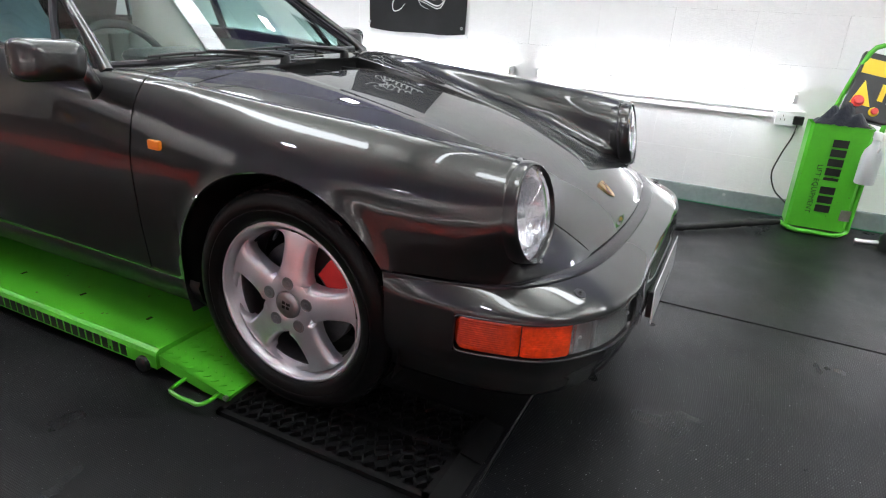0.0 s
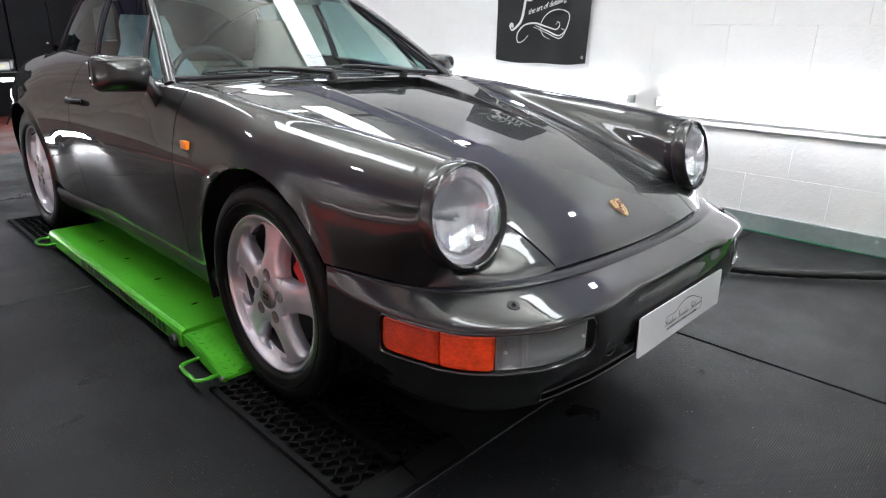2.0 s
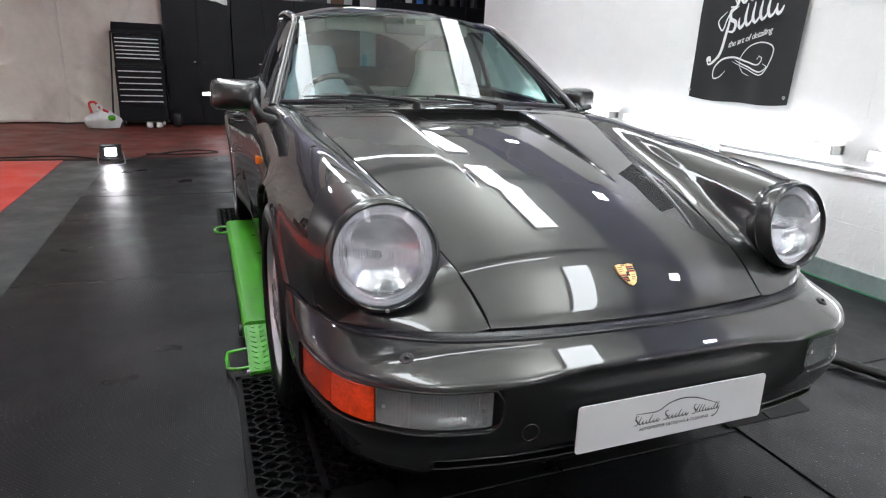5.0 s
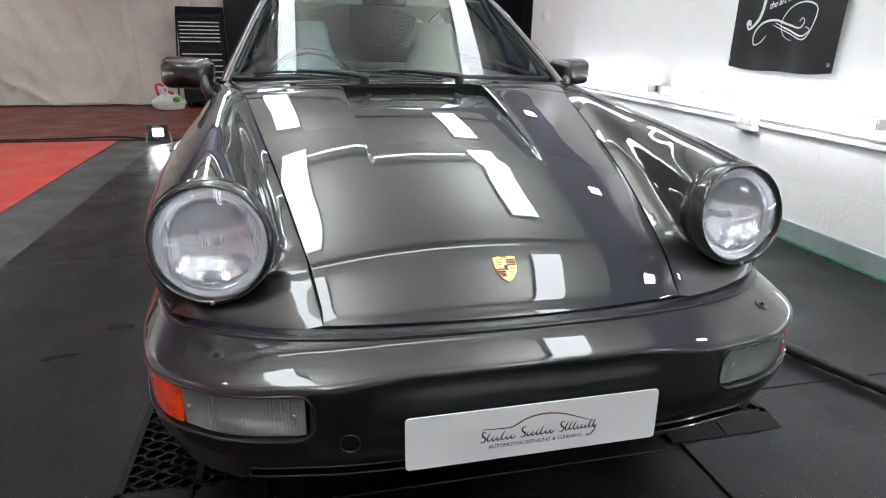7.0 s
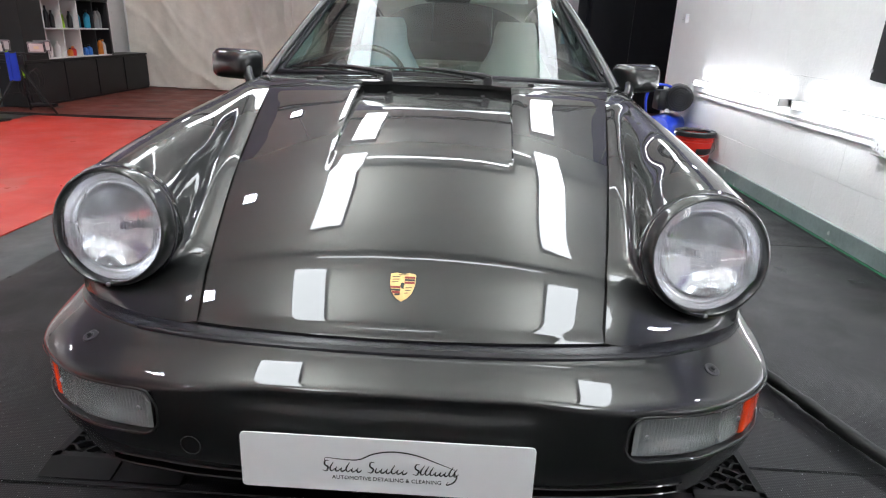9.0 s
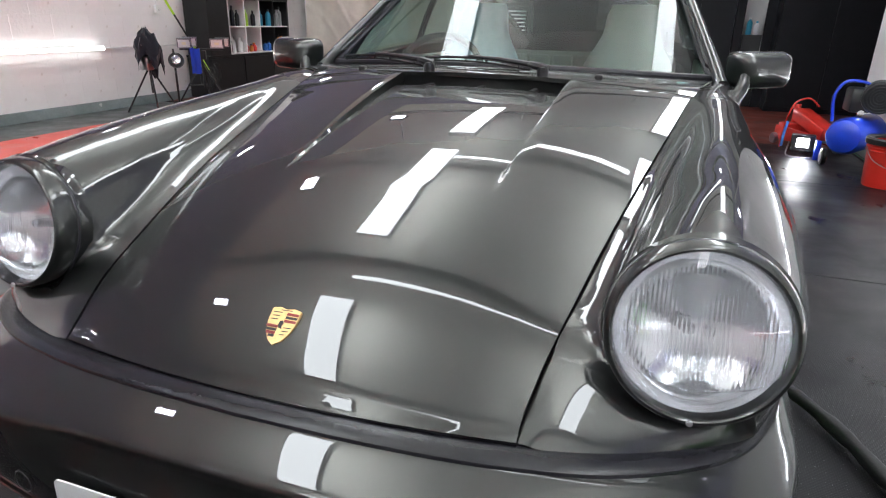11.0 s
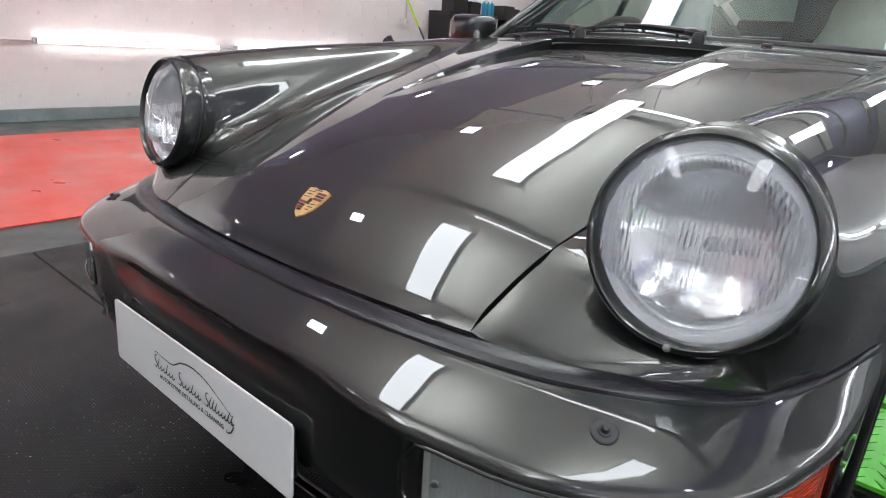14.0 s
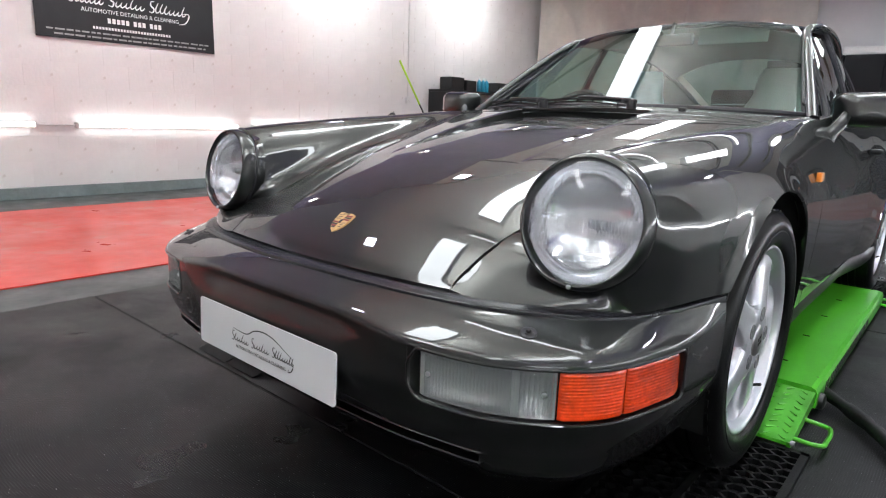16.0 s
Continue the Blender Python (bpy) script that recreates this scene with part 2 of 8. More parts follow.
PAINT = flake_paint("slate_metallic_paint", (0.0250, 0.0259, 0.0256))
TRIM = material("black_trim", (0.008, 0.008, 0.009), 0.38, bump=0.0003, bump_scale=400, vary=0.1)
LAMP_FACE = material("pale_lamp_reflector", (0.72, 0.72, 0.70), 0.3, 0.2, vary=0.1, scale=20)
LED_CHIP = material("pale_yellow_led_chip", (0.80, 0.74, 0.50), 0.4)
STRIP = material("smooth_black_rubber", (0.012, 0.0115, 0.015), 0.27, vary=0.12, scale=30, spec=0.36)
SEAL = material("black_rubber_seal", (0.014, 0.013, 0.018), 0.42, vary=0.15, scale=30)
UNDER = material("underbody_black", (0.004, 0.004, 0.004), 0.8, vary=0.3, scale=12)
TYRE = material("tyre_rubber", (0.0032, 0.0032, 0.0034), 0.30, spec=0.2, vary=0.2, scale=25, bump=0.0006, bump_scale=180)
ALLOY = material("silver_wheel_paint", (0.76, 0.77, 0.81), 0.31, 0.72, coat=0.5, coat_rough=0.10, vary=0.04, scale=20)
CHROME = material("chrome", (0.75, 0.75, 0.77), 0.06, 1.0)
HANDLE = material("satin_aluminium", (0.78, 0.78, 0.79), 0.42, 0.35)
STEEL = material("brushed_steel", (0.42, 0.42, 0.43), 0.35, 1.0, vary=0.1, scale=60)
# dull steel of the brake discs; also the painted shade of the rim barrels
DISC_SHADE = material("dull_disc_steel_barrel_shade", (0.10, 0.10, 0.105), 0.45, 0.7, vary=0.15, scale=50)
# darker than the steel: shade of the nut holes put into the colour
NUT_SHADE = material("nut_recess_shade_grey", (0.22, 0.22, 0.23), 0.45, 0.7)
CALIPER = material("red_caliper_paint", (0.55, 0.012, 0.012), 0.35, coat=0.5)
def glass_pane(name, color, ior=1.62):
    """Thin flat glass: mirrors by Fresnel, and lets light straight through."""
    m = bpy.data.materials.new(name)
    m.use_nodes = True
    nt = m.node_tree
    nt.nodes.remove(nt.nodes["Principled BSDF"])
    g = nt.nodes.new("ShaderNodeBsdfGlossy")
    g.inputs["Roughness"].default_value = 0.01
    t = nt.nodes.new("ShaderNodeBsdfTransparent")
    t.inputs[0].default_value = (*color, 1)
    # the same mirror share from both faces: it grows towards grazing views
    fr = nt.nodes.new("ShaderNodeLayerWeight")
    fr.inputs["Blend"].default_value = 0.5
    pw = nt.nodes.new("ShaderNodeMath")
    pw.operation = "POWER"
    pw.inputs[1].default_value = 5.0
    nt.links.new(fr.outputs["Facing"], pw.inputs[0])
    ma = nt.nodes.new("ShaderNodeMath")
    ma.operation = "MULTIPLY_ADD"
    f0 = 1.1 * ((ior - 1) / (ior + 1)) ** 2
    ma.inputs[1].default_value = 1 - f0
    ma.inputs[2].default_value = f0
    nt.links.new(pw.outputs[0], ma.inputs[0])
    mx = nt.nodes.new("ShaderNodeMixShader")
    nt.links.new(ma.outputs[0], mx.inputs[0])
    nt.links.new(t.outputs[0], mx.inputs[1])
    nt.links.new(g.outputs[0], mx.inputs[2])
    nt.links.new(mx.outputs[0], nt.nodes["Material Output"].inputs[0])
    return m


GLASS = glass_pane("tinted_glass", (0.52, 0.68, 0.645))
CLEAR = glass_pane("clear_glass", (0.97, 0.98, 0.99), 1.5)
def moulded_glass(name, share, rough, color):
    """Moulded lamp glass: partly clear, partly a glossy grey body."""
    m = material(name, color, rough, 0.65, spec=0.8)
    nt = m.node_tree
    tr = nt.nodes.new("ShaderNodeBsdfTransparent")
    mx = nt.nodes.new("ShaderNodeMixShader")
    mx.inputs[0].default_value = share
    nt.links.new(tr.outputs[0], mx.inputs[1])
    nt.links.new(nt.nodes["Principled BSDF"].outputs[0], mx.inputs[2])
    nt.links.new(mx.outputs[0], nt.nodes["Material Output"].inputs[0])
    return m


FLUTE = moulded_glass("grey_glass_flutes", 0.5, 0.10, (0.58, 0.60, 0.59))
LENS = material("fluted_lamp_glass", (0.97, 0.98, 0.99), 0.02, transmission=1.0, ior=1.28)
REFLECTOR = material("headlamp_reflector", (0.94, 0.945, 0.97), 0.12, 0.77)
AMBER = material("amber_lens", (0.85, 0.058, 0.006), 0.22, coat=1.0, vary=0.28, scale=14)
REPEATER = material("light_amber_lens", (0.92, 0.26, 0.015), 0.3, coat=1.0, vary=0.1, scale=40)
LAMP_BACK = material("dull_lamp_reflector", (0.60, 0.61, 0.60), 0.2, 0.68)
AMBER_DEEP = material("deep_amber_lens", (0.55, 0.034, 0.002), 0.2, coat=1.0, vary=0.35, scale=14)
PLATE_WHITE = material("white_acrylic", (0.80, 0.81, 0.82), 0.22, coat=0.5)
INK = material("black_print", (0.012, 0.012, 0.012), 0.45)
WHITE_PRINT = material("white_print", (0.82, 0.82, 0.82), 0.5)
GREY_PRINT = material("grey_print", (0.35, 0.35, 0.35), 0.5)
GOLD = material("gold_enamel", (0.68, 0.46, 0.21), 0.38, 0.8, coat=0.25, vary=0.12, scale=120)
RED_ENAMEL = material("red_enamel", (0.20, 0.014, 0.013), 0.35, coat=0.2)
LEATHER = material("cream_leather", (0.42, 0.42, 0.37), 0.5, vary=0.08, scale=14, bump=0.0008, bump_scale=220)
COVER = material("pale_blue_seat_cover", (0.50, 0.62, 0.70), 0.65, vary=0.12, scale=6, bump=0.004, bump_scale=22)
DASH = material("black_dashboard_vinyl", (0.02, 0.02, 0.021), 0.55, bump=0.0006, bump_scale=300, vary=0.1)
GREEN = material("lime_green_powder_coat", (0.075, 0.42, 0.022), 0.3, coat=0.35, coat_rough=0.1, vary=0.06, scale=7, bump=0.0004, bump_scale=120, speck=((0.06, 0.05, 0.02), 38.0, 0.73))
MAT_BLACK = ribbed_rubber("black_ribbed_rubber_mat", (0.0055, 0.0055, 0.0062), 0.38, 0.006)
GRID_BLACK = material("black_plastic_grid", (0.0045, 0.0045, 0.0048), 0.55, spec=0.2, vary=0.2, scale=20, bump=0.0005, bump_scale=300)
FLOOR_GREY = material("dark_grey_floor_paint", (0.055, 0.062, 0.062), 0.42, vary=0.18, scale=2.2, rough_vary=0.12, bump=0.0006, bump_scale=25)
FLOOR_RED = material("red_floor_paint", (0.62, 0.050, 0.034), 0.36, vary=0.08, scale=1.6, rough_vary=0.1, bump=0.0005, bump_scale=18, speck=((0.58, 0.105, 0.075), 3.0, 0.62))
FLOOR_RUST = material("worn_dull_red_floor_paint", (0.15, 0.034, 0.023), 0.5, vary=0.28, scale=1.8, rough_vary=0.12, bump=0.0008, bump_scale=14, speck=((0.09, 0.05, 0.04), 4.0, 0.6))
WALL_WHITE = material("white_painted_blockwork", (0.85, 0.845, 0.84), 0.55, vary=0.025, scale=1.5, bump=0.0025, bump_scale=42, rough_vary=0.1)
WALL_WARM = material("warm_white_painted_blockwork", (0.78, 0.768, 0.757), 0.58, vary=0.03, scale=1.2, bump=0.003, bump_scale=30, speck=((0.62, 0.58, 0.55), 7.0, 0.72))
SKIRT = material("grey_painted_plinth", (0.21, 0.25, 0.25), 0.5, vary=0.16, scale=4, bump=0.002, bump_scale=40, speck=((0.45, 0.46, 0.45), 11.0, 0.70))
GREEN_LINE = material("green_edge_paint", (0.01, 0.14, 0.06), 0.5, vary=0.25, scale=9)
CEIL = material("white_ceiling_sheet", (0.88, 0.89, 0.87), 0.6, vary=0.05, scale=1.2)
# the purple cast of the LEDs is put into this base colour
ROOF_TINT = material("roof_purple_led_tint", (0.25, 0.235, 0.42), 0.7, vary=0.12, scale=1.5)
BEAM = material("grey_steel_beam", (0.07, 0.07, 0.072), 0.5, 0.2, vary=0.15, scale=6)
CLOTH_BLACK = material("black_banner_cloth", (0.012, 0.012, 0.0135), 0.62, vary=0.15, scale=8, bump=0.0008, bump_scale=500, sheen=0.04)
VINYL_BLACK = material("black_vinyl_banner", (0.02, 0.02, 0.022), 0.42, vary=0.1, scale=5)
CURTAIN = material("grey_beige_dust_sheet", (0.70, 0.655, 0.58), 0.85, vary=0.07, scale=1.6, bump=0.012, bump_scale=5.5, sheen=0.1)
WOOD = material("rough_brown_timber", (0.16, 0.085, 0.045), 0.7, vary=0.3, scale=9, bump=0.002, bump_scale=40)
CABINET = material("black_cabinet_steel", (0.009, 0.0095, 0.012), 0.42, 0.1, vary=0.2, scale=3, rough_vary=0.1, spec=0.25)
SHELF_BLACK = material("black_shelf_board", (0.014, 0.014, 0.015), 0.5, vary=0.15, scale=5)
SHELF_WHITE = material("white_shelf_board", (0.72, 0.71, 0.69), 0.5, vary=0.03, scale=5)
PLASTIC_WHITE = material("white_plastic", (0.75, 0.75, 0.74), 0.35, vary=0.03, scale=9)
PLASTIC_CLEAR = material("milky_plastic", (0.78, 0.8, 0.82), 0.3, transmission=0.35)
PLASTIC_BLACK = material("black_plastic", (0.014, 0.014, 0.015), 0.35, vary=0.15, scale=18)
RUBBER_HOSE = material("black_hose", (0.008, 0.008, 0.008), 0.55, vary=0.2, scale=30, bump=0.001, bump_scale=90)
BLUE = material("blue_enamel", (0.012, 0.05, 0.52), 0.28, coat=0.5, vary=0.06, scale=10)
BLUE_PLASTIC = material("blue_plastic", (0.03, 0.16, 0.55), 0.4)
CYAN = material("cyan_bottle", (0.03, 0.33, 0.52), 0.3, transmission=0.3)
RED = material("red_plastic", (0.62, 0.03, 0.02), 0.32, coat=0.3, vary=0.06, scale=12)
YELLOW = material("yellow_plastic", (0.82, 0.55, 0.02), 0.4)
ORANGE = material("orange_plastic", (0.75, 0.25, 0.03), 0.4)
LIME = material("lime_pole", (0.42, 0.72, 0.04), 0.4)
NAVY = material("navy_jacket_cloth", (0.007, 0.009, 0.017), 0.9, vary=0.25, scale=20, bump=0.004, bump_scale=40, sheen=0.2)
BAG = material("thin_white_carrier_bag", (0.70, 0.72, 0.70), 0.4, vary=0.12, scale=9, bump=0.006, bump_scale=30)
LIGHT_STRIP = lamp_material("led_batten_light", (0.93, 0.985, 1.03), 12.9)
# added upward fill, stronger towards the nose to even out the bonnet
CEIL_FILL = lamp_material("batten_ceiling_fill", (0.96, 1.0, 0.97), 30.0)
CEIL_FILL_MID = lamp_material("batten_ceiling_fill_mid", (0.96, 1.0, 0.97), 18.0)
CEIL_FILL_DIM = lamp_material("batten_ceiling_fill_dim", (0.96, 1.0, 0.97), 6.5)
TUBE_COOL = lamp_material("cool_tube_light", (0.94, 0.98, 1.04), 20.0)
TUBE_WARM = lamp_material("warm_tube_light", (1.0, 0.98, 0.97), 7.5)
# fill light for the left wall and the red floor
WALL_FILL = lamp_material("wall_fill_led", (0.985, 0.99, 0.985), 230.0)
SPOT = lamp_material("floodlight_led", (0.93, 0.95, 1.0), 130.0)
SMALL_LED = lamp_material("square_led", (0.82, 0.84, 1.0), 60.0)

# ---- the room ----
XL, XR, YB, YF, CEILING = -5.40, 2.24, 8.45, -5.2, 3.2
BAY_Z = 3.16
XA, YA = 3.7, 5.02  # the alcove behind the right wall's end


def slab(name, lo, hi, mat, kind="structure", label="", category="", bevel=0.0, smooth=False):
    ob = part(name, box(lo, hi, bevel), mat, smooth=smooth)
    return tagged(ob, label, category, kind=kind)


slab("ground", (XL - 0.2, YF - 0.2, -0.2), (XA + 0.2, YB + 0.2, -0.012), FLOOR_GREY, label="dark grey painted concrete floor", category="floor")
slab("ceiling", (XL, YF, CEILING), (XA, YB, CEILING + 0.15), ROOF_TINT, label="workshop roof lining, purple LED light put in its colour", category="ceiling")
# pale sheeted ceiling over the car bay, lower than the roof
slab("ceiling_bay", (-2.60, YF, BAY_Z), (2.0, 5.4, BAY_Z + 0.036), CEIL, label="off-white sheeted ceiling hung over the car bay", category="ceiling")
slab("wall_front", (XL, YF - 0.2, -0.012), (XR, YF, CEILING), WALL_WARM, label="plain painted wall closing the workshop", category="wall")
slab("wall_back", (XL, YB, -0.012), (XA, YB + 0.2, CEILING), WALL_WARM, label="plain painted wall behind the dust sheet", category="wall")


def block_wall(name, x, inward, mat, label, course, block, groove, zs, YB, joint):
    """A painted blockwork wall: real recessed joints between courses."""
    wall = part(name, box((min(x, x - inward * 0.2), YF - 0.2, -0.012), (max(x, x - inward * 0.2), YB + 0.2, CEILING)), mat, smooth=False)
    tagged(wall, label, "wall", kind="structure")
    t = 0.0035
    row = 0
    z = zs
    meshes = {}
    while z < CEILING - 0.02:
        h = min(course, CEILING - z)
        y = YF - (0.5 * block if row % 2 else 0.0)
        while y < YB:
            y0, y1 = max(y, YF), min(y + block, YB)
            key = (round(y1 - y0, 3), round(h, 3))
            if y1 - y0 > 0.02:
                if key not in meshes:
                    b = bmesh.new()
                    add_box(b, (0, joint, groove), (t, key[0] - joint, key[1] - groove), 0.0012 if joint > 0.001 else 0.0004, 1)
                    me = bpy.data.meshes.new("block")
                    b.to_mesh(me)
                    b.free()
                    me.materials.append(mat)
                    meshes[key] = me
                jog = random.uniform(-0.0003, 0.0003)
                again("block", meshes[key], wall, pose(x - (0.0 if inward > 0 else t) + inward * (0.0 + jog), y0, z))
            y += block
        z += course
        row += 1
    return wall


def floor_piece(name, x0, x1, y0, y1, top, mat, label, category, bevel=0.003, kind="structure", parent=None):
    ob = part(name, box((x0, y0, -0.011), (x1, y1, top), bevel, 1), mat, parent, smooth=False)
    if parent is None:
        tagged(ob, label, category, kind=kind)
    return ob


floor_piece("floor_red", -4.66, -2.2, YF + 0.02, 4.92, -0.004, FLOOR_RED, "bright red painted floor lane", "floor", 0)
floor_piece("floor_rust", XL + 0.01, XA - 0.01, 5.04, YB - 0.01, -0.006, FLOOR_RUST, "worn dull red painted floor at the back", "floor", 0)
floor_piece("drain_channel", XL + 0.01, -1.8, 4.93, 5.03, -0.009, UNDER, "dark drain slot across the painted floor", "drain", 0)

# black rubber mats, butted with narrow seams
mats = part("mat_floor", box((-1.80, YF + 0.02, -0.011), (XR - 0.02, 5.02, -0.006)), UNDER, smooth=False)
tagged(mats, "black ribbed rubber matting laid in large sheets", "floor", kind="structure")
for x0, x1, ys in ((-1.80, 0.552, (-5.15, -2.50, -0.58, 1.31, 3.20, 5.02)), (0.556, 2.16, (-5.15, -2.3, -0.37, 1.55, 3.46, 5.02))):
    for y0, y1 in zip(ys, ys[1:]):
        part("rubber_mat", box((x0 + 0.003, y0 + 0.003, -0.006), (x1 - 0.003, y1 - 0.003, random.uniform(-0.001, 0.0015)), 0.003, 1), MAT_BLACK, mats, smooth=False)

# plinth bands and the green line at the foot of the walls
for name, x0, x1 in (("plinth_right", XR - 0.022, XR + 0.01), ("plinth_left", XL - 0.01, XL + 0.022)):
    h = 0.095
    slab(name, (x0, YF, -0.011), (x1, YA - 0.02 if x0 > 0 else YB, h), SKIRT, label="grey painted plinth along the wall foot", category="plinth", bevel=0.004)
slab("edge_line", (XR - 0.050, YF, -0.0105), (XR - 0.034, 4.9, -0.002), GREEN_LINE, label="green painted line at the wall foot", category="floor line")

# steel purlins under the ceiling
for k in range(7):
    y = (-3.9, -1.75, 0.45, 2.6, 4.75, 6.2, 7.6)[k]
    bm = bmesh.new()
    top = BAY_Z if y < 5 else CEILING
    for z0, z1, w in ((top - 0.055, top - 0.045, 0.06), (top - 0.045, top - 0.012, 0.010), (top - 0.012, top - 0.002, 0.06)):
        add_box(bm, (-2.59 if y < 5 else XL, y - w / 2, z0), (1.99 if y < 5 else XR, y + w / 2, z1))
    tagged(part("ceiling_beam", bm, BEAM, smooth=False), "grey steel beam under the ceiling", "beam", "ceiling beams", kind="structure")

# unseen strip that gives the dark purple band mirrored in the bonnet
slab("wall_cladding", (XR - 0.016, YF, 2.48), (XR - 0.005, YA - 0.02, CEILING - 0.002), ROOF_TINT, label="unseen dark band along the wall's top, purple LED light in its colour", category="cladding")
slab("wall_alcove_return", (XR + 0.2, YA - 0.2, -0.012), (XA, YA, CEILING), WALL_WHITE, label="white painted return wall of the alcove", category="wall")
slab("wall_alcove", (XA, YA - 0.2, -0.012), (XA + 0.2, YB + 0.2, CEILING), WALL_WARM, label="plain painted wall of the dark alcove", category="wall")

# ---- lamps of the place, and unseen fill light ----
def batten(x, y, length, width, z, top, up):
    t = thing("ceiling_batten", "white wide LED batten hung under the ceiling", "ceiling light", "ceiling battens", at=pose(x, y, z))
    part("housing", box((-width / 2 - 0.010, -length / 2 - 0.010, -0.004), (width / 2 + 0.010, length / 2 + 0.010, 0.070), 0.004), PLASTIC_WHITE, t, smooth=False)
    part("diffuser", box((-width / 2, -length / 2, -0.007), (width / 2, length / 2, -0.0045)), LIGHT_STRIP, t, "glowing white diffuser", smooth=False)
    # unseen upper face, added to brighten the ceiling that the bonnet mirrors
    part("uplight", box((-width / 2, -length / 2, 0.0705), (width / 2, length / 2, 0.073)), up, t, "glowing upper face added to light the ceiling", smooth=False)
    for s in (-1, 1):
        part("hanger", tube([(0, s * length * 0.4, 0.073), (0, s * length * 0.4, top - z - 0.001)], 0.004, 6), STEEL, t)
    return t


LAMP_Z = 2.6
# the rear pair at y = 6.6 is unseen, added to brighten the back
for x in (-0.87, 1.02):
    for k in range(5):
        batten(x, (-2.92, -0.84, 1.48, 3.38, 6.6)[k], (1.26, 1.26, 1.74, 1.14, 1.26)[k], 0.255, LAMP_Z, BAY_Z if k < 4 else CEILING, (CEIL_FILL, CEIL_FILL, CEIL_FILL_MID, CEIL_FILL_DIM, CEIL_FILL_DIM)[k])


def cross_tube(y):
    t = thing("ceiling_tube_light", "thin white LED tube hung across the ceiling", "ceiling light", "ceiling tubes", at=pose(0, y, LAMP_Z + 0.02))
    part("housing", box((-0.86, -0.018, 0.012), (0.86, 0.018, 0.035), 0.004), PLASTIC_WHITE, t, smooth=False)
    part("tube", tube([(-0.85, 0, 0), (0.85, 0, 0)], 0.014, 10), LIGHT_STRIP, t, "glowing tube")
    for s in (-1, 1):
        part("hanger", tube([(s * 0.6, 0, 0.035), (s * 0.6, 0, BAY_Z - LAMP_Z - 0.021)], 0.004, 6), STEEL, t)


for k in range(4):
    cross_tube(-1.98 + 2.1 * k)


def square_flood(x, y, z, lean):
    t = thing("square_flood_lamp", "small square white LED flood lamp up high", "flood lamp", "square flood lamps", at=pose(x, y, z, 0, lean, 0))
    part("housing", box((-0.085, -0.085, 0.006), (0.085, 0.085, 0.05), 0.008), PLASTIC_BLACK, t, smooth=False)
    part("led_panel", box((-0.065, -0.065, -0.002), (0.065, 0.065, 0.005)), SMALL_LED, t, "glowing square panel", smooth=False)
    part("bracket", tube([(0, 0, 0.05), (0, 0, (BAY_Z if x < 1 else CEILING) - z - 0.001)], 0.008, 8), STEEL, t)


for y in (-2.7, -0.62, 1.4, 3.45):
    square_flood(-1.80, y, LAMP_Z, 0)
    square_flood(2.02, y, LAMP_Z - 0.12, 0)


def wall_tube(x, y0, y1, z, inward, mat, group):
    t = thing("wall_tube_light", "long white fluorescent batten lit along the wall", "tube light", group, at=pose(x, 0, z))
    part("housing", box((min(0, inward * 0.03), y0, -0.022), (max(0, inward * 0.03), y1, 0.022), 0.005), PLASTIC_WHITE, t, smooth=False)
    bm = tube([(inward * 0.062, y0 + 0.012, 0), (inward * 0.062, y1 - 0.012, 0)], 0.02, 12)
    part("tube", bm, mat, t, "glowing tube")
    for y in (y0, y1 - 0.02):
        part("end_cap", box((min(0, inward * 0.086), y, -0.026), (max(0, inward * 0.086), y + 0.02, 0.026), 0.004), PLASTIC_WHITE, t, smooth=False)


for y0 in (-3.65, -1.43, 0.57, 2.43):
    wall_tube(XL + 0.006, y0, y0 + 1.68, 0.66, 1, TUBE_WARM, "tubes along the warm white wall")
for y0, y1 in ((-3.0, -1.45), (-1.22, 0.33), (0.50, 2.30), (2.46, 4.1)):
    wall_tube(XR - 0.006, y0, y1, 0.69, -1, TUBE_COOL, "tubes along the blockwork wall")


# unseen row added to brighten this side; a wall glow suggests only one lamp
def wall_fill(y):
    t = thing("wall_flood_lamp", "unseen white LED fill lamp added high on the wall", "flood lamp", "wall floods", at=pose(XL + 0.004, y, 3.0))
    m = Matrix.Translation((0.95, 0, -0.02)) @ pose(0, 0, 0, 0, 32, 0)
    b = bmesh.new()
    add_box(b, (-0.12, -0.12, 0.004), (0.12, 0.12, 0.05), 0.008, 2, m)
    part("housing", b, PLASTIC_WHITE, t, smooth=False)
    b = bmesh.new()
    add_box(b, (-0.10, -0.10, -0.003), (0.10, 0.10, 0.003), 0, 1, m)
    part("led_panel", b, WALL_FILL, t, "glowing square panel", smooth=False)
    part("bracket", tube([(0.0, 0, 0.10), (0.80, 0, 0.10), (0.95, 0, 0.03)], 0.012, 8), STEEL, t)


for y in (-1.6, 1.0, 3.6, 6.2):
    wall_fill(y)

# ---- the car ----
car = thing("sports_car", "dark slate grey metallic classic two-door sports coupe, freshly polished", "car", at=pose(0, 0, 0))

# body lines, y from the front axle (the nose points to -y)
bon_xe = spline((-0.697, -0.45, -0.2, 0.0, 0.25, 0.46, 0.58, 0.72), (0.385, 0.430, 0.474, 0.508, 0.550, 0.585, 0.612, 0.650))
bon_ze = spline((-0.697, -0.6, -0.45, -0.26, 0.0, 0.25, 0.46, 0.58, 0.72), (0.513, 0.574, 0.630, 0.690, 0.750, 0.803, 0.845, 0.860, 0.868))
